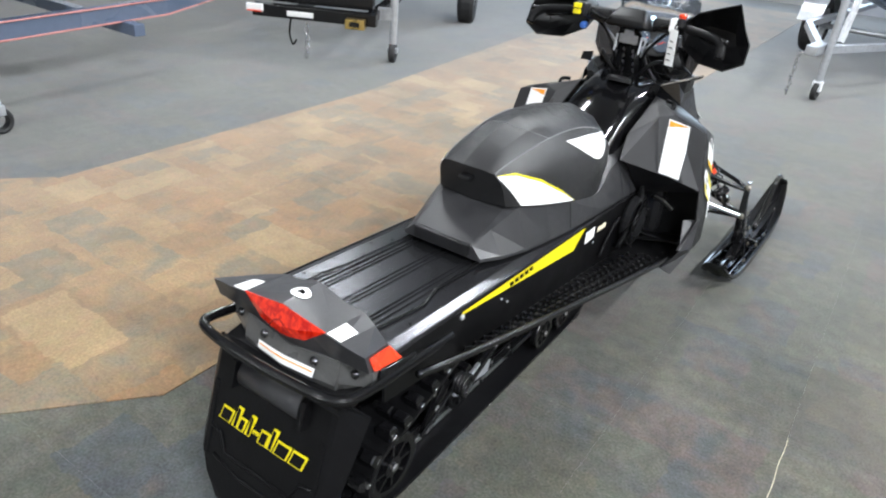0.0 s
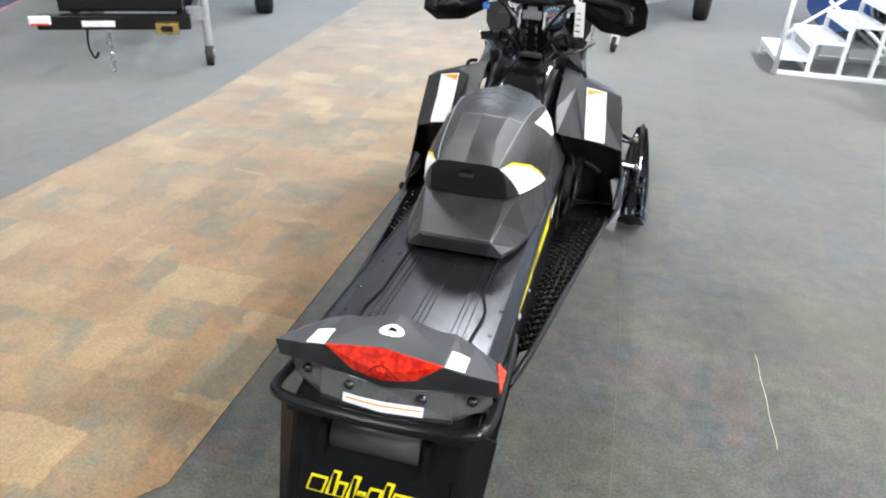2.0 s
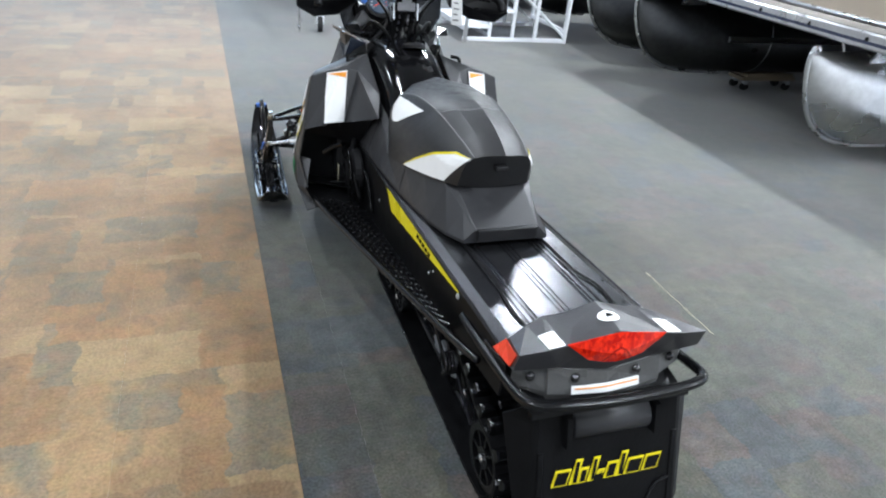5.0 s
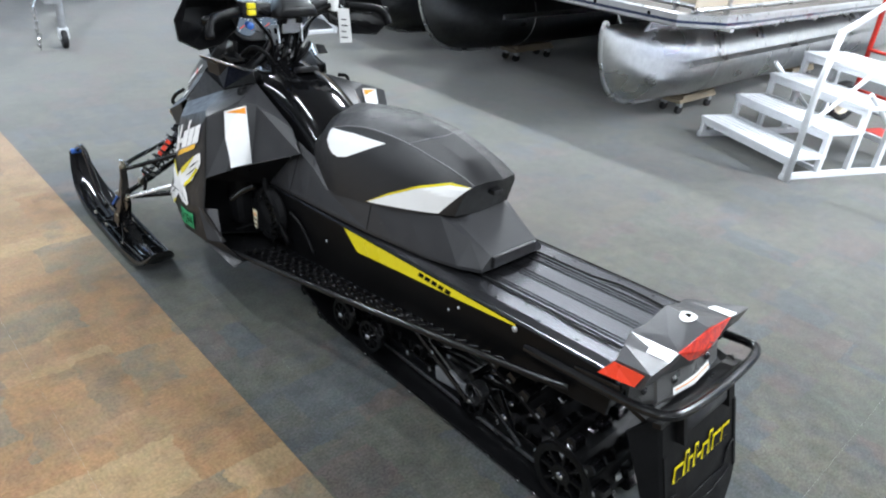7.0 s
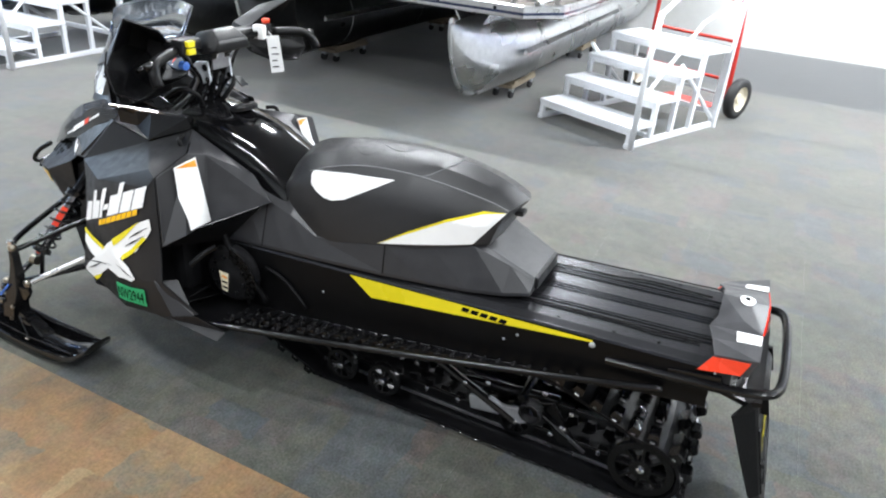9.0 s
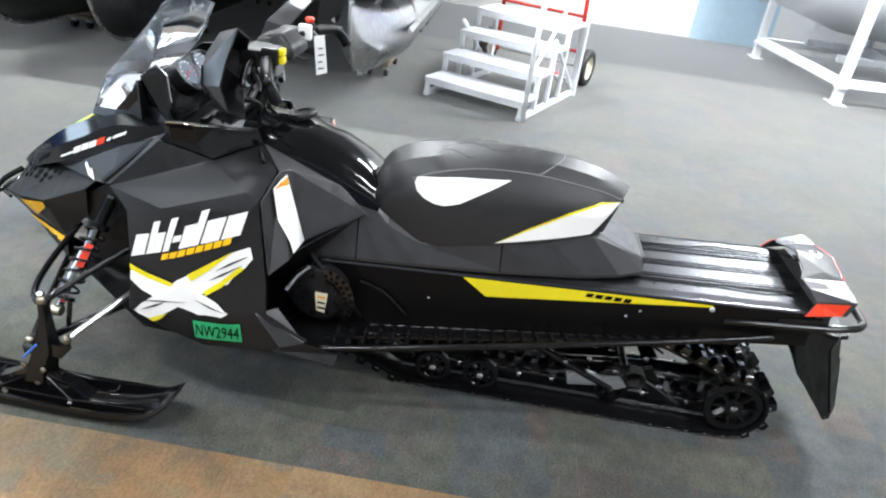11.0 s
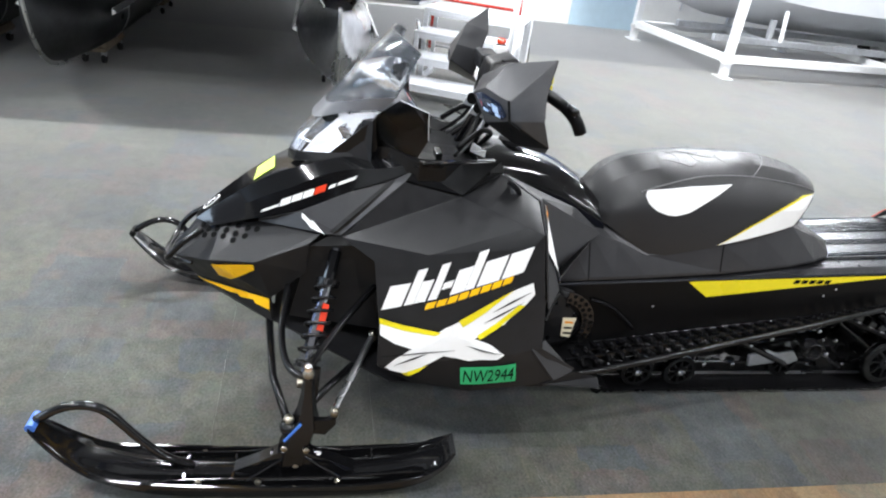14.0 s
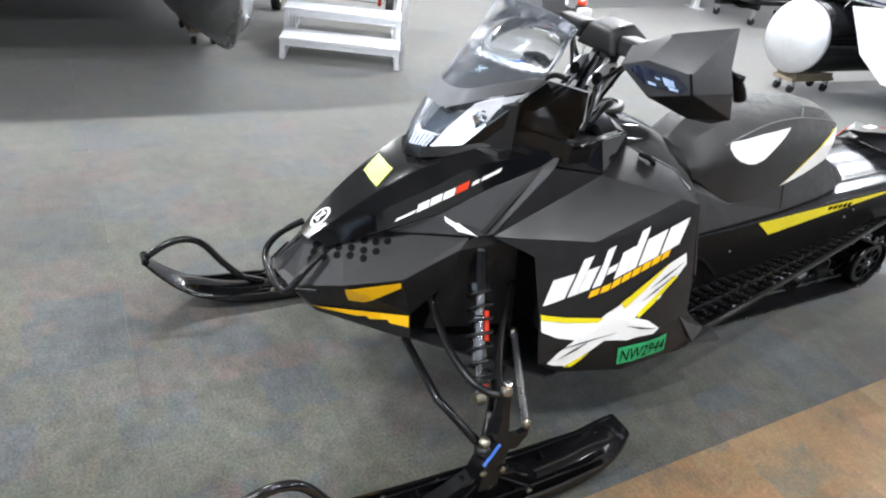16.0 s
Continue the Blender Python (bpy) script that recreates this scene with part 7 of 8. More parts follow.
part("pod_neck", loft([[(-0.07, 2.20, 0.84), (0.07, 2.20, 0.84), (0.06, 2.26, 0.84), (-0.06, 2.26, 0.84)], [(-0.07, 2.175, 0.95), (0.07, 2.175, 0.95), (0.06, 2.22, 0.97), (-0.06, 2.22, 0.97)]]), BLACK_PLASTIC, pod2)

# handlebar with its post, pad, grips and hand guards
bars = part("handlebar", tube(smooth_path([(-0.40, 1.775, 1.075), (-0.30, 1.81, 1.085), (-0.18, 1.845, 1.092), (-0.07, 1.875, 1.06), (0.07, 1.875, 1.06), (0.18, 1.845, 1.092), (0.30, 1.81, 1.085), (0.40, 1.775, 1.075)], 4), 0.011, 10), BLACK_METAL, sled, "black handlebar with hand guards", True)
for s in (-1, 1):
    part("riser", loft([[(s * 0.03, 1.95, 0.84), (s * 0.055, 1.95, 0.84), (s * 0.055, 1.99, 0.84), (s * 0.03, 1.99, 0.84)], [(s * 0.02, 1.86, 1.05), (s * 0.042, 1.86, 1.05), (s * 0.042, 1.89, 1.05), (s * 0.02, 1.89, 1.05)]]), BLACK_METAL, bars, "black riser leg")
    plate = part("steering_plate", prism([(1.975, 0.960), (1.968, 0.980), (1.930, 1.015), (1.880, 1.022), (1.872, 0.955), (1.910, 0.940)], s * 0.052 - 0.004, s * 0.052 + 0.004, "x", 0.002), GALVANISED, bars, "pale cast steering plate")
    for py, pz, pr in ((1.945, 0.978, 0.019), (1.893, 0.998, 0.012), (1.885, 0.958, 0.010)):
        part("plate_hole", lathe([(0.0004, -0.0052), (pr, -0.0052), (pr, 0.0052), (0.0004, 0.0052)], 14, None, pose(s * 0.052, py, pz, 0, 90)), DARK_INK, plate)
    part("grip", tube(smooth_path([(s * 0.23, 1.832, 1.090), (s * 0.32, 1.803, 1.083), (s * 0.365, 1.785, 1.073), (s * 0.385, 1.765, 1.05), (s * 0.39, 1.75, 1.02)], 4), 0.017, 12), RUBBER, bars, "black rubber hooked grip", True)
    part("clamp", tube([(s * 0.17, 1.846, 1.09), (s * 0.205, 1.838, 1.091)], 0.022, 12), BLACK_PLASTIC, bars)
    part("lever", tube(smooth_path([(s * 0.19, 1.88, 1.085), (s * 0.25, 1.885, 1.07), (s * 0.33, 1.865, 1.055), (s * 0.37, 1.85, 1.05)], 4), [0.008] * 13, 8), BLACK_METAL, bars, "", True)
    part("master_cylinder", box(s * 0.145 - 0.06, s * 0.145 + 0.06, 1.862, 1.925, 1.055, 1.108, 0.012), BLACK_PLASTIC, bars)
    # hand guard: a wedge-shaped shell, open to the rear
    G = [(0.195, 2.003, 1.062), (0.200, 1.985, 1.112), (0.290, 1.940, 1.166), (0.398, 1.848, 1.206), (0.430, 1.872, 1.120), (0.460, 1.878, 1.066), (0.462, 1.856, 0.998), (0.380, 1.915, 0.976), (0.296, 1.985, 1.008), (0.386, 1.952, 1.090), (0.402, 1.948, 1.046), (0.275, 1.992, 1.096),
         (0.185, 1.905, 1.098), (0.250, 1.872, 1.150), (0.395, 1.838, 0.962), (0.290, 1.880, 0.966), (0.205, 1.915, 1.010)]
    GF = [(0, 11, 9, 10, 8), (0, 1, 2, 11), (2, 3, 9, 11), (3, 4, 9), (4, 5, 10, 9), (5, 6, 10), (6, 7, 10), (7, 8, 10), (1, 12, 13, 2), (2, 13, 3), (6, 14, 7), (7, 14, 15, 8), (8, 15, 16, 0), (0, 16, 12, 1)]
    guard = part("hand_guard", shell([(s * x, y, z) for x, y, z in G], GF, 0.005, None, 0.006), [GUARD_GREY, DEEP_BLACK], bars, "matt grey and black faceted hand guard")
    for f in guard.data.polygons:
        f.material_index = 1 if f.normal.z < -0.2 or f.normal.y < -0.1 else 0
    sharpen(guard, 28)
    gn = Vector((s * 0.30, 0.92, 0.25)).normalized()
    win = [Vector((s * x, y, z)) + gn * 0.004 for x, y, z in ((0.225, 2.001, 1.066), (0.262, 1.994, 1.080), (0.352, 1.967, 1.078), (0.390, 1.954, 1.056), (0.375, 1.957, 1.040), (0.285, 1.987, 1.036))]
    part("guard_window", shell([tuple(p) for p in win], [(0, 1, 2, 3, 4, 5)], 0.003), LENS_BLUE, guard, "shiny blue-tinted guard insert")
    # pale quads paint the bright reflections on the insert
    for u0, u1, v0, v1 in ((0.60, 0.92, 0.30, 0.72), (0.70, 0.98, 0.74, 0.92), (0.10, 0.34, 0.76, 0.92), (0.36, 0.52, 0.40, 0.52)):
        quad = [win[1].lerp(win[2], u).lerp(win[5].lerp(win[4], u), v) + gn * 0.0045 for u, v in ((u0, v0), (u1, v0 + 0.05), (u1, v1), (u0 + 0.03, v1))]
        part("insert_facet", shell([tuple(p) for p in quad], [(0, 1, 2, 3)], 0.001), INSERT_GLINT, guard, "pale blue painted glint on the insert")
    seam = [Vector((s * x, y, z)) for x, y, z in ((0.384, 1.953, 1.093), (0.402, 1.949, 1.046), (0.425, 1.924, 1.030))]
    part("guard_seam", tube([p + gn * 0.001 for p in seam], 0.0035, 6), DARK_INK, guard)
for k in range(3):
    f0, f1 = 0.12 + 0.27 * k, 0.36 + 0.27 * k
    lo, hi = Vector((0, 1.97, 0.84)).lerp(Vector((0, 1.875, 1.05)), f0), Vector((0, 1.97, 0.84)).lerp(Vector((0, 1.875, 1.05)), f1)
    part("riser_web", tube([lo + Vector((-0.04, -0.01, 0)), hi + Vector((0.035, -0.01, 0))], 0.006, 6), CAST_METAL, bars)
    part("riser_web", tube([lo + Vector((0.04, -0.01, 0)), hi + Vector((-0.035, -0.01, 0))], 0.006, 6), CAST_METAL, bars)
part("steering_post", tube([(0, 1.97, 0.82), (0, 1.89, 1.02)], 0.02, 10), BLACK_METAL, bars)
part("riser_plate", box(-0.04, 0.04, 1.87, 1.885, 0.99, 1.045, 0.004), CAST_METAL, bars)
part("cross_brace", tube([(-0.04, 1.925, 0.93), (0.04, 1.915, 0.95)], 0.008, 8), CAST_METAL, bars)
pad = loft([[(-0.085, 1.805, 1.060), (-0.075, 1.805, 1.095), (0.075, 1.805, 1.095), (0.085, 1.805, 1.060)], [(-0.10, 1.85, 1.055), (-0.055, 1.85, 1.132), (0.055, 1.85, 1.132), (0.10, 1.85, 1.055)], [(-0.085, 1.935, 1.045), (-0.05, 1.925, 1.112), (0.05, 1.925, 1.112), (0.085, 1.935, 1.045)]])
part("bar_pad", bevel(pad, 0.012, 3), DEEP_BLACK, bars, "rounded black bar pad", True)
switch = part("switch_block", box(-0.235, -0.175, 1.80, 1.85, 1.075, 1.125, 0.008), BLACK_PLASTIC, bars, "switch block with yellow keys")
for k in range(2):
    part("switch_key", box(-0.222, -0.192, 1.787, 1.803, 1.08 + 0.023 * k, 1.099 + 0.023 * k, 0.003), YELLOW, switch, "yellow switch key")
part("blue_knob", lathe([(0.0004, 0), (0.014, 0.002), (0.014, 0.022), (0.0004, 0.026)], 12, None, pose(-0.19, 1.86, 1.035, 90)), CLEAR_BLUE, switch, "blue plastic knob")
kill = part("stop_switch", lathe([(0.018, 0), (0.018, 0.025), (0.012, 0.028), (0.0004, 0.03)], 14, None, pose(0.205, 1.835, 1.095)), BLACK_PLASTIC, bars, "black block with a red stop button")
part("stop_button", lathe([(0.013, 0), (0.016, 0.01), (0.012, 0.016), (0.0004, 0.018)], 14, None, pose(0.205, 1.835, 1.124)), RED, kill, "red stop button")
part("throttle_block", box(0.165, 0.19, 1.82, 1.865, 1.07, 1.12, 0.006), WHITE, bars, "white throttle block")
tag = shell([(0.176, 1.812, 1.085), (0.213, 1.786, 1.085), (0.224, 1.776, 0.955), (0.184, 1.804, 0.952)], [(0, 1, 2, 3)], 0.0012)
tag_ob = part("price_tag", tag, WHITE, bars, "white paper tag on a string")
for k in range(4):
    z = 0.972 + 0.023 * k
    part("tag_print", shell([(0.187, 1.7995, z), (0.207 - 0.005 * (k % 2), 1.7855 + 0.0035 * (k % 2), z), (0.207 - 0.005 * (k % 2), 1.7855 + 0.0035 * (k % 2), z + 0.004), (0.187, 1.7995, z + 0.004)], [(0, 1, 2, 3)], 0.0006), DARK_INK, tag_ob)
part("tag_string", tube([(0.195, 1.80, 1.08), (0.198, 1.83, 1.105)], 0.0015, 5), WHITE, tag_ob)
for k, side in enumerate((-1, -1, -1, 1, 1, 1)):
    q = k % 3
    part("cable", tube(smooth_path([(side * (0.17 - 0.01 * q), 1.875 + 0.012 * q, 1.07), (side * (0.12 - 0.02 * q), 1.905 + 0.015 * q, 1.03 - 0.02 * q), (side * (0.075 - 0.012 * q), 1.90 + 0.02 * q, 0.97), (side * (0.06 + 0.012 * q), 1.925 + 0.02 * q, 0.91), (side * (0.085 + 0.02 * q), 1.99 + 0.015 * q, 0.845)], 5), 0.0055 + 0.001 * (q == 1), 7), CAST_METAL if q == 1 else RUBBER, bars, "", True)

# front suspension, skis
SHOCK_METAL = material("polished_shock_body", (0.34, 0.34, 0.36), 0.15, metal=1.0, scale=60, vary=0.1)
ZINC = material("yellow_zinc_fitting", (0.34, 0.31, 0.25), 0.28, metal=1.0, scale=60, vary=0.2)
for s in (-1, 1):
    def at(x, y, z):
        return (s * x, y, z)
    spine = [(0.552, 2.478, 0.075, 0.028, 0.046), (0.550, 2.468, 0.13, 0.024, 0.046), (0.545, 2.446, 0.19, 0.020, 0.044), (0.538, 2.440, 0.24, 0.016, 0.027), (0.531, 2.437, 0.30, 0.013, 0.017), (0.528, 2.437, 0.35, 0.012, 0.013)]
    front = part("ski_leg", loft([[at(x - w, y - d, z), at(x + w, y - d * 0.6, z), at(x + w, y + d * 0.6, z), at(x - w, y + d, z)] for x, y, z, w, d in spine]), BLACK_METAL, sled, "black forged steering knuckle")
    sharpen(front, 40)
    part("steering_arm", loft([[at(0.535, 2.44, 0.175), at(0.555, 2.44, 0.175), at(0.555, 2.44, 0.215), at(0.535, 2.44, 0.215)], [at(0.538, 2.39, 0.165), at(0.556, 2.39, 0.165), at(0.556, 2.39, 0.215), at(0.538, 2.39, 0.215)], [at(0.54, 2.36, 0.20), at(0.555, 2.36, 0.20), at(0.555, 2.36, 0.222), at(0.54, 2.36, 0.222)]]), BLACK_METAL, front)
    part("joint_cup", lathe([(0.0004, -0.03), (0.024, -0.026), (0.026, -0.008), (0.02, 0.0), (0.0004, 0.004)], 14, None, pose(*at(0.545, 2.488, 0.204))), BLACK_METAL, front, "", True)
    part("ball_joint", lathe([(0.0004, -0.010), (0.012, -0.007), (0.016, 0), (0.012, 0.009), (0.0004, 0.012)], 12, None, pose(*at(0.545, 2.488, 0.216))), ZINC, front, "bare metal ball joint", True)
    part("ball_joint", lathe([(0.0004, -0.016), (0.012, -0.010), (0.016, 0), (0.012, 0.012), (0.0004, 0.018)], 12, None, pose(*at(0.528, 2.437, 0.356))), ZINC, front, "bare metal ball joint", True)
    part("castle_nut", lathe([(0.009, 0), (0.011, 0.002), (0.011, 0.014), (0.008, 0.016)], 6, None, pose(*at(0.528, 2.437, 0.37))), CHROME, front)
    for y, z in ((2.50, 0.14), (2.44, 0.13)):
        part("leg_bolt", lathe([(0.010, 0), (0.010, 0.004), (0.006, 0.007), (0.0004, 0.007)], 8, None, pose(*at(0.577, y, z), 0, s * 90, 0)), ZINC, front)
    # arms
    part("lower_arm", tube([at(0.20, 2.56, 0.315), at(0.38, 2.54, 0.235), at(0.54, 2.49, 0.195)], 0.012, 10), BLACK_METAL, sled, "black tubular control arm", True)
    part("lower_arm", tube([at(0.22, 2.20, 0.26), at(0.40, 2.37, 0.22), at(0.54, 2.485, 0.195)], 0.012, 10), BLACK_METAL, sled, "black tubular control arm", True)
    part("upper_arm", tube(smooth_path([at(0.20, 2.50, 0.45), at(0.36, 2.515, 0.385), at(0.475, 2.495, 0.352), at(0.522, 2.445, 0.345), at(0.46, 2.42, 0.355), at(0.34, 2.34, 0.40), at(0.22, 2.24, 0.45)], 4), 0.0105, 10), BLACK_METAL, sled, "black tubular control arm", True)
    part("sway_link", tube([at(0.44, 2.41, 0.31), at(0.46, 2.42, 0.20)], 0.008, 8), BLACK_METAL, sled)
    rod = part("tie_rod", tube([at(0.27, 2.24, 0.31), at(0.545, 2.367, 0.238)], 0.010, 10), ALUMINIUM, sled, "bare aluminium tie rod")
    part("rod_end", lathe([(0.0004, -0.016), (0.011, -0.011), (0.013, 0), (0.011, 0.011), (0.0004, 0.016)], 12, None, pose(*at(0.547, 2.365, 0.238))), ZINC, rod, "", True)
    part("rod_end", lathe([(0.0004, -0.02), (0.012, -0.014), (0.015, 0), (0.012, 0.014), (0.0004, 0.02)], 12, None, pose(*at(0.28, 2.245, 0.305))), ZINC, rod, "", True)
    # coil-over shock
    top, bot = Vector(at(0.215, 2.362, 0.575)), Vector(at(0.445, 2.455, 0.265))
    ax = (bot - top).normalized()
    u = ax.orthogonal().normalized()
    w = ax.cross(u)
    shock = part("front_shock", tube([top, top.lerp(bot, 0.45), top.lerp(bot, 0.46), top.lerp(bot, 0.75), top.lerp(bot, 0.76), bot], [0.016, 0.016, 0.020, 0.020, 0.010, 0.010], 14), SHOCK_METAL, sled, "bare shock with a black coil spring")
    part("shock_sleeve", tube([top.lerp(bot, 0.02), top.lerp(bot, 0.24)], 0.0185, 14), BLACK_GLOSS, shock, "black upper sleeve")
    face = Vector((s * 0.8, -0.5, 0.3)).normalized()
    face = (face - ax * face.dot(ax)).normalized()
    lab = [top.lerp(bot, f) + face * 0.0206 + ax.cross(face) * q for f, q in ((0.42, -0.011), (0.42, 0.011), (0.62, 0.011), (0.62, -0.011))]
    part("shock_label", shell([tuple(p) for p in lab], [(0, 1, 2, 3)], 0.0012), RED, shock, "red printed label")
    part("adjuster", lathe([(0.0004, -0.006), (0.010, -0.005), (0.010, 0.005), (0.0004, 0.006)], 10, None, pose(*(bot.lerp(top, 0.1) + face * 0.02), 90)), RED, shock, "red adjuster knob")
    part("spring_seat", tube([top.lerp(bot, 0.24), top.lerp(bot, 0.29)], [0.036, 0.033], 16), BLACK_METAL, shock)
    part("spring_seat", tube([top.lerp(bot, 0.87), top.lerp(bot, 0.9)], [0.033, 0.036], 16), BLACK_METAL, shock)
    coil = []
    for k in range(96):
        f = 0.28 + 0.6 * k / 95
        a = k * 0.43
        coil.append(top.lerp(bot, f) + (u * math.cos(a) + w * math.sin(a)) * 0.034)
    part("coil_spring", tube(coil, 0.0045, 6), SPRING_BLACK, shock, "black coil spring", True)
    part("shock_eye", lathe([(0.006, -0.014), (0.018, -0.014), (0.018, 0.014), (0.006, 0.014)], 14, None, pose(*bot, 90)), ZINC, shock)
    part("strut_well", shell([at(0.20, 2.35, 0.63), at(0.21, 2.44, 0.58), at(0.20, 2.50, 0.33), at(0.21, 2.2, 0.28), at(0.24, 2.26, 0.6)], [(0, 1, 2, 3, 4)], 0.006), BLACK_PLASTIC, sled)
    if s < 0:
        part("blue_mark", tube([at(0.575, 2.50, 0.165), at(0.566, 2.455, 0.215)], 0.004, 6), CLEAR_BLUE, front, "blue paint mark")

    # ski, turned slightly to the machine's right
    ski = part("ski", tube([(0, -0.07, 0.085), (0, 0.07, 0.085)], 0.02, 12), BLACK_METAL, sled, "black plastic ski with a tubular front loop")
    ski.matrix_local = pose(s * 0.555 + 0.012, 2.47, ground(2.47), 1.04, 0, -1.9)
    prof = [(-0.452, 0.122), (-0.42, 0.082), (-0.36, 0.046), (-0.26, 0.019), (-0.12, 0.009), (0.15, 0.008), (0.36, 0.018), (0.50, 0.055), (0.58, 0.100), (0.64, 0.155), (0.676, 0.193)]
    wid = [0.040, 0.058, 0.070, 0.077, 0.080, 0.080, 0.078, 0.070, 0.058, 0.044, 0.03]
    rings = []
    for (y, z), hw in zip(prof, wid):
        lip = 0.034 if -0.3 < y < 0.5 else 0.02 if -0.43 < y < 0.5 else 0.010
        h = [(hw, y, z + lip), (hw + 0.004, y, z + lip * 0.4), (hw, y, z), (0.022, y, z), (0.016, y, z - 0.008 if -0.4 < y < 0.5 else z - 0.003)]
        inn = [(hw - 0.008, y, z + lip), (hw - 0.010, y, z + 0.012), (0.036, y, z + 0.012), (0.026, y, z + 0.030 if -0.42 < y < 0.55 else z + 0.014), (0.012, y, z + 0.036 if -0.42 < y < 0.55 else z + 0.014)]
        rings.append([(x, yy, zz) for x, yy, zz in h] + [(-x, yy, zz) for x, yy, zz in h[::-1]] + [(-x, yy, zz) for x, yy, zz in inn] + [(x, yy, zz) for x, yy, zz in inn[::-1]])
    cols = [smooth_path([r[k] for r in rings], 3) for k in range(len(rings[0]))]
    body = part("ski_body", loft([[c[i] for c in cols] for i in range(len(cols[0]))]), SKI_PLASTIC, ski, "shiny black moulded ski body")
    sharpen(body, 30)
    part("ski_saddle", loft([[(-0.030, y, z0), (-0.020, y, z1), (0.020, y, z1), (0.030, y, z0)] for y, z0, z1 in ((-0.17, 0.030, 0.045), (-0.09, 0.030, 0.085), (-0.03, 0.030, 0.112), (0.05, 0.030, 0.112), (0.10, 0.030, 0.080), (0.17, 0.030, 0.045))]), SKI_PLASTIC, ski, "moulded saddle round the spindle")
    for q in (-1, 1):
        part("ski_web", prism([(-0.38, 0.05), (-0.2, 0.022), (0.38, 0.03), (0.34, 0.046), (0.1, 0.052), (-0.12, 0.056), (-0.36, 0.075)], q * 0.049, q * 0.055, "x", 0.002), SKI_PLASTIC, ski)
        part("ski_groove", tube([(q * 0.064, -0.36, 0.066), (q * 0.068, -0.24, 0.038), (q * 0.068, 0.30, 0.026)], 0.003, 6), SKI_PLASTIC, ski)
        for k in range(5):
            y = -0.22 + 0.13 * k
            part("ski_rib", box(-0.012 + q * 0.036, 0.012 + q * 0.036, y - 0.003, y + 0.003, 0.018, 0.046, 0.0), SKI_PLASTIC, ski)
        part("saddle_brace", tube([(q * 0.018, 0.02, 0.10), (q * 0.055, 0.13, 0.045)], 0.0045, 6), SKI_PLASTIC, ski)
        part("saddle_brace", tube([(q * 0.018, -0.02, 0.10), (q * 0.055, -0.13, 0.05)], 0.0045, 6), SKI_PLASTIC, ski)
        for y, z, x in ((0.0, 0.078, 0.03), (0.26, 0.040, 0.055), (-0.12, 0.042, 0.055), (0.10, 0.040, 0.055)):
            part("ski_bolt", lathe([(0.009, 0), (0.009, 0.004), (0.006, 0.007), (0.0004, 0.007)], 10, None, pose(q * x, y, z, 0, q * 90, 0)), ZINC, ski, "bare metal bolt")
    loop = smooth_path([(0, 0.28, 0.050), (0, 0.35, 0.078), (0, 0.42, 0.150), (0, 0.485, 0.236), (0, 0.54, 0.262), (0, 0.60, 0.252), (0, 0.665, 0.212)], 4)
    part("ski_loop", tube(loop, 0.0125, 10), SKI_PLASTIC, ski, "black tubular front loop", True)
    part("loop_tip", tube([(-0.028, 0.672, 0.205), (0.028, 0.672, 0.205)], 0.013, 10), CLEAR_BLUE if s < 0 else BLACK_METAL, ski)
    part("runner", tube([(0, -0.25, 0.002), (0, 0.3, 0.002)], 0.006, 6), ZINC, ski, "bare steel wear bar")

# a little plate under the engine closes the belly
part("belly_pan", shell([(-0.40, 2.2, 0.22), (0.40, 2.2, 0.22), (0.46, 1.8, 0.25), (-0.46, 1.8, 0.25), (-0.2, 2.55, 0.31), (0.2, 2.55, 0.31), (0.36, 2.1, 0.18), (-0.36, 2.1, 0.18)], [(4, 5, 1, 0), (0, 1, 6, 7), (7, 6, 2, 3)], 0.005), BLACK_PLASTIC, sled)
part("bulkhead", shell([(-0.22, 2.2, 0.25), (0.22, 2.2, 0.25), (0.22, 2.3, 0.6), (-0.22, 2.3, 0.6)], [(0, 1, 2, 3)], 0.006), BLACK_PLASTIC, sled)
part("engine_cover", box(-0.30, 0.30, 1.84, 2.12, 0.24, 0.60, 0.03), BLACK_PLASTIC, sled)

# pitch, lift and scale refit the modelled corners to the camera's view and floor
sled.matrix_world = pose(0.0, -0.012, 0.0477, -1.045) @ Matrix.Scale(0.9655, 4)


# ---- carpet tiles, laid over the slab ----
TILE, GAP = 0.48, 0.00015


def clip(poly, a, n):
    """The part of a polygon on the side of the line through a that n points to."""
    out = []
    for i, p in enumerate(poly):
        q = poly[(i + 1) % len(poly)]
        dp, dq = (p[0] - a[0]) * n[0] + (p[1] - a[1]) * n[1], (q[0] - a[0]) * n[0] + (q[1] - a[1]) * n[1]
        if dp >= 0:
            out.append(p)
        if dp * dq < 0:
            f = dp / (dp - dq)
            out.append((p[0] + (q[0] - p[0]) * f, p[1] + (q[1] - p[1]) * f))
    return out


def tile_bm(poly, z0, z1):
    b = bmesh.new()
    lo, hi = [b.verts.new((x, y, z0)) for x, y in poly], [b.verts.new((x, y, z1)) for x, y in poly]
    n = len(poly)
    b.faces.new(hi)
    for k in range(n):
        b.faces.new((lo[k], lo[(k + 1) % n], hi[(k + 1) % n], hi[k]))
    return b


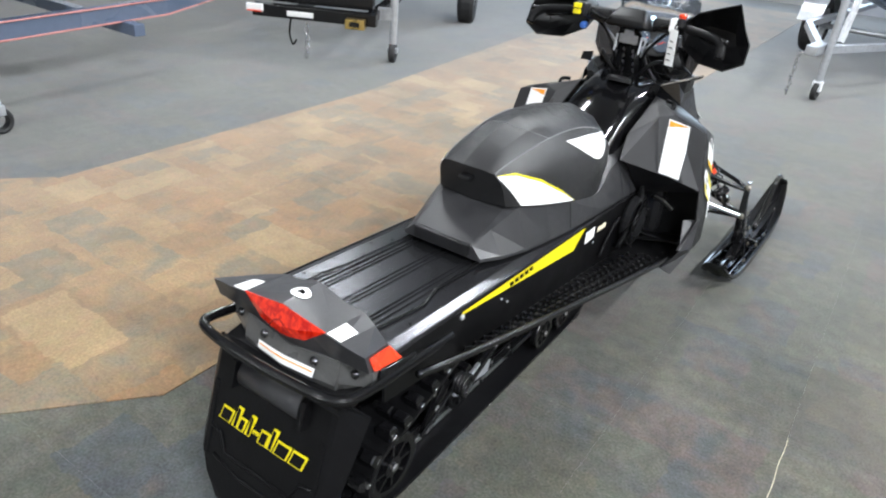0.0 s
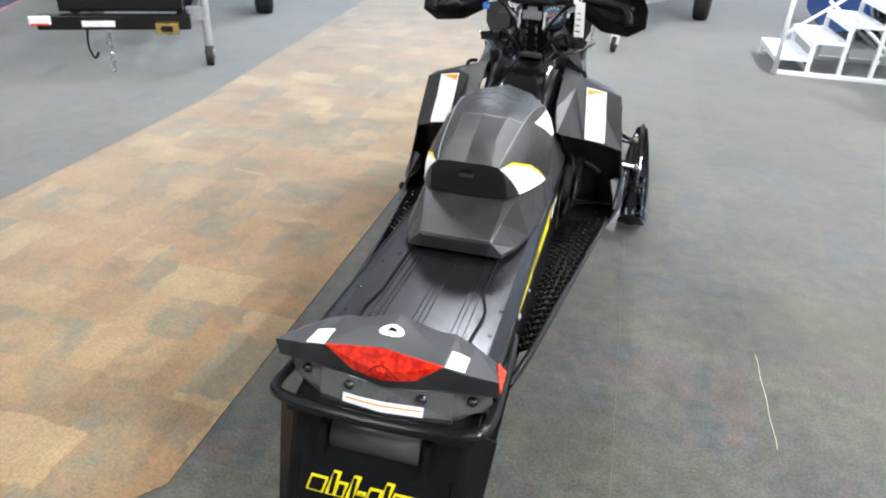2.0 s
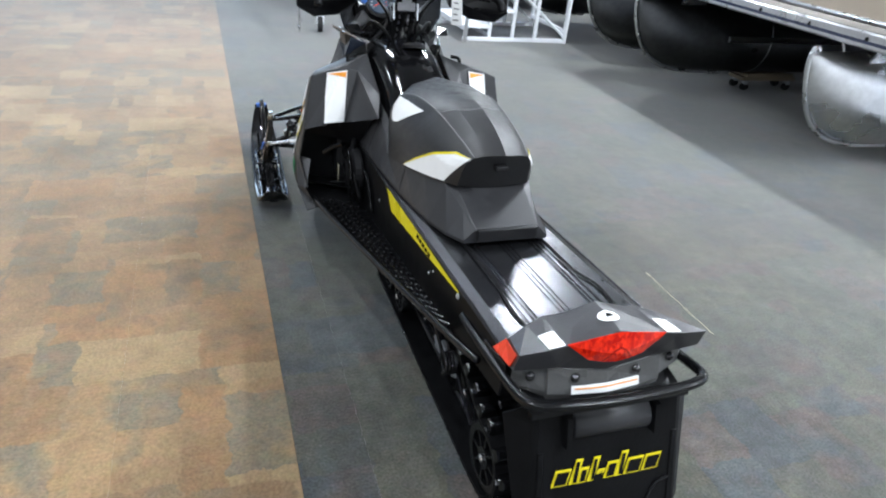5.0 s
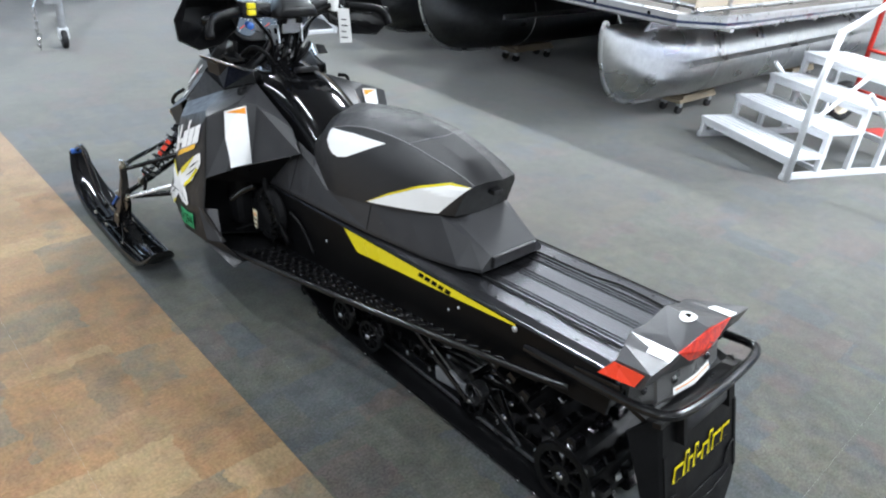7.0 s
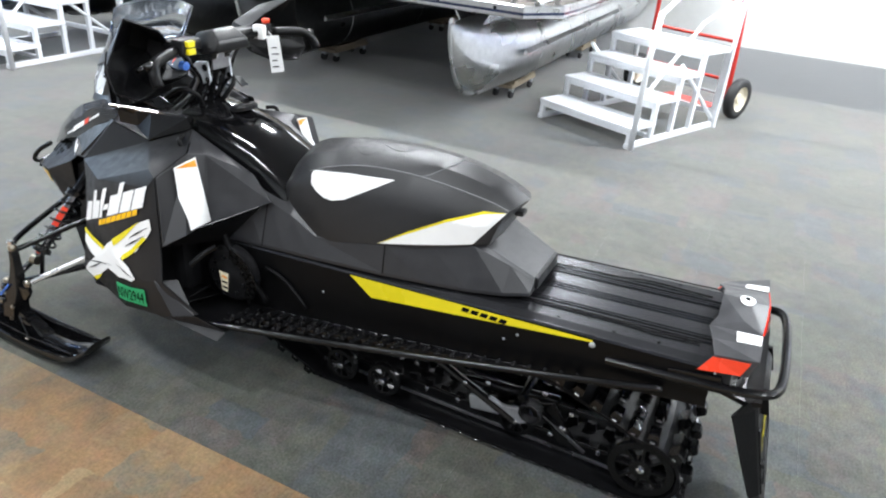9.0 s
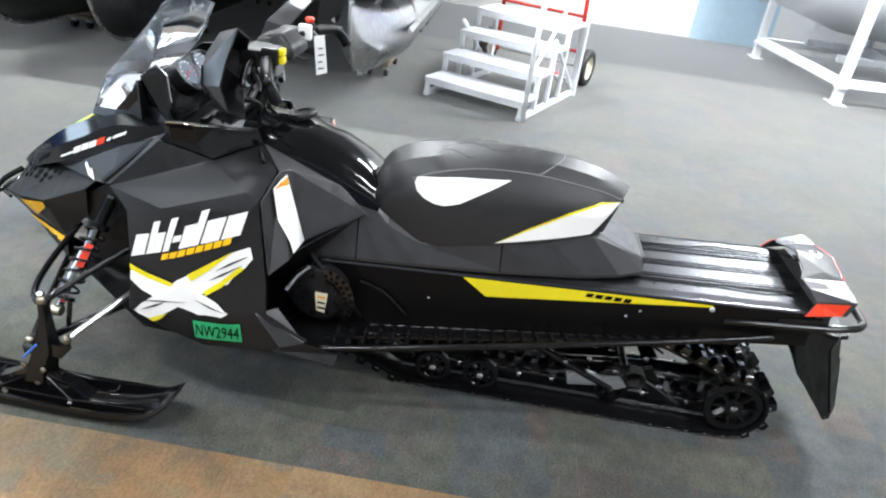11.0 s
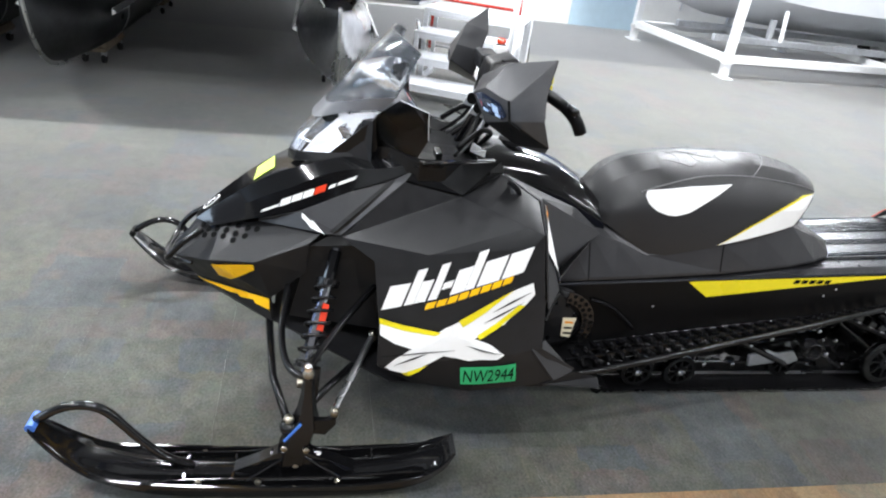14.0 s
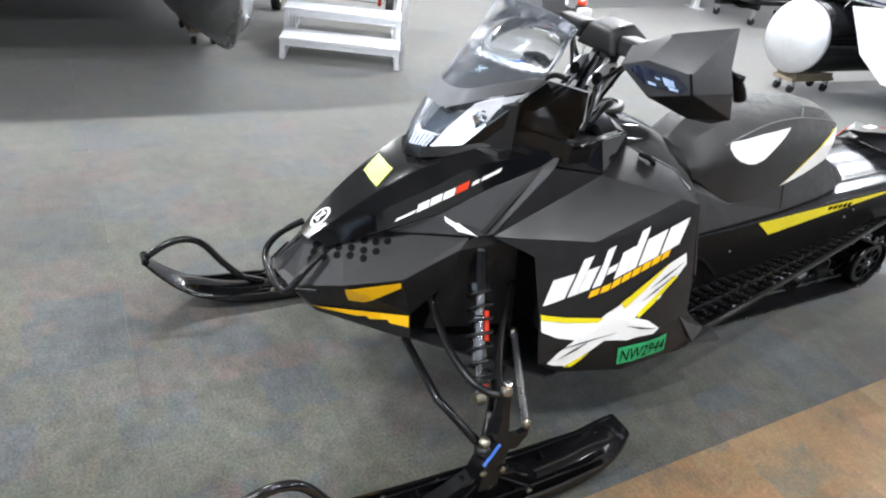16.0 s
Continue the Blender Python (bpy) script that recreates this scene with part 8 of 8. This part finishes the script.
# brown walkway: straight along the snowmobile, then bending away behind it
def brown_cell(x0, y0):
    poly = [(x0 + GAP, y0 + GAP), (x0 + TILE - GAP, y0 + GAP), (x0 + TILE - GAP, y0 + TILE - GAP), (x0 + GAP, y0 + TILE - GAP)]
    poly = clip(poly, (-0.635, 0), (-1, 0))
    poly = clip(poly, (-0.59, 0.12), (-0.78, 0.63))
    if len(poly) > 2:
        poly = clip(poly, (-2.40, 3.0), (1, 0.10) if y0 > 3 else (1, 0)) if y0 > 0.5 else clip(poly, (-2.34, 0.81), (0.78, -0.63))
    return poly


for j in range(-7, 24):
    for i in range(0, 9):
        x0, y0 = -0.635 - TILE * (i + 1), 0.225 + TILE * j
        poly = brown_cell(x0, y0)
        if len(poly) < 3:
            continue
        cx, cy = sum(p[0] for p in poly) / len(poly), sum(p[1] for p in poly) / len(poly)
        area = abs(sum(p[0] * q[1] - q[0] * p[1] for p, q in zip(poly, poly[1:] + poly[:1]))) / 2
        if area < 0.002:
            continue
        ob = new("carpet_tile", mesh_of("carpet_tile", tile_bm([(x - cx, y - cy) for x, y in poly], -0.004, 0.0035), CARPET_BROWN))
        ob.location, ob.parent = (cx, cy, 0), floor

# grey tiles near the machine as pieces, the rest of the room as one joined sheet
square = mesh_of("carpet_tile", tile_bm([(-TILE / 2 + GAP, -TILE / 2 + GAP), (TILE / 2 - GAP, -TILE / 2 + GAP), (TILE / 2 - GAP, TILE / 2 - GAP), (-TILE / 2 + GAP, TILE / 2 - GAP)], -0.005, 0.0), CARPET_GREY)
stained = mesh_of("carpet_tile", tile_bm([(-TILE / 2 + GAP, -TILE / 2 + GAP), (TILE / 2 - GAP, -TILE / 2 + GAP), (TILE / 2 - GAP, TILE / 2 - GAP), (-TILE / 2 + GAP, TILE / 2 - GAP)], -0.005, 0.0), CARPET_STAINED)
verts, faces, mats = [], [], []
OX, OY = 1.005, 0.70
for i in range(int((ROOM_X0 - OX) / TILE) - 1, int((ROOM_X1 - OX) / TILE) + 1):
    for j in range(int((ROOM_Y0 - OY) / TILE) - 1, int((ROOM_Y1 - OY) / TILE) + 1):
        x0, y0 = OX + TILE * i, OY + TILE * j
        cx, cy = x0 + TILE / 2, y0 + TILE / 2
        if -1.2 < cx < 3.2 and -1.6 < cy < 6.0:
            ob = new("carpet_tile", stained if (i, j) in ((0, 1), (1, 1)) else square)
            ob.location, ob.parent = (cx, cy, 0), floor
            ob.rotation_euler = (0, 0, 0)
        else:
            x1, y1 = min(x0 + TILE, ROOM_X1), min(y0 + TILE, ROOM_Y1)
            x0, y0 = max(x0, ROOM_X0), max(y0, ROOM_Y0)
            if x1 - x0 < 0.02 or y1 - y0 < 0.02:
                continue
            k = len(verts)
            verts += [(x0 + GAP, y0 + GAP, 0), (x1 - GAP, y0 + GAP, 0), (x1 - GAP, y1 - GAP, 0), (x0 + GAP, y1 - GAP, 0)]
            verts += [(x0 + GAP, y0 + GAP, -0.005), (x1 - GAP, y0 + GAP, -0.005), (x1 - GAP, y1 - GAP, -0.005), (x0 + GAP, y1 - GAP, -0.005)]
            faces += [(k, k + 1, k + 2, k + 3), (k + 4, k + 5, k + 1, k), (k + 5, k + 6, k + 2, k + 1), (k + 6, k + 7, k + 3, k + 2), (k + 7, k + 4, k, k + 3)]
            # tiles centred beyond x = 6 take the darker carpet
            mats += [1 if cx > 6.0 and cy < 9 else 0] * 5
me = bpy.data.meshes.new("carpet_tiles")
me.from_pydata(verts, [], faces)
me.materials.append(CARPET_GREY)
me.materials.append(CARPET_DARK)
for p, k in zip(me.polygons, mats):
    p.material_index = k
rest = new("carpet_tiles", me)
rest.parent = floor
tagged(rest, "", "", "", "stuff")

# a frayed white thread along one joint
b = tube([(1.006 + 0.002 * math.sin(k * 1.3), 0.70 + 0.475 * k / 12, 0.001) for k in range(13)], 0.0008, 5, None, False)
solid("carpet_thread", b, CREAM, "frayed pale thread along a carpet joint", "thread")
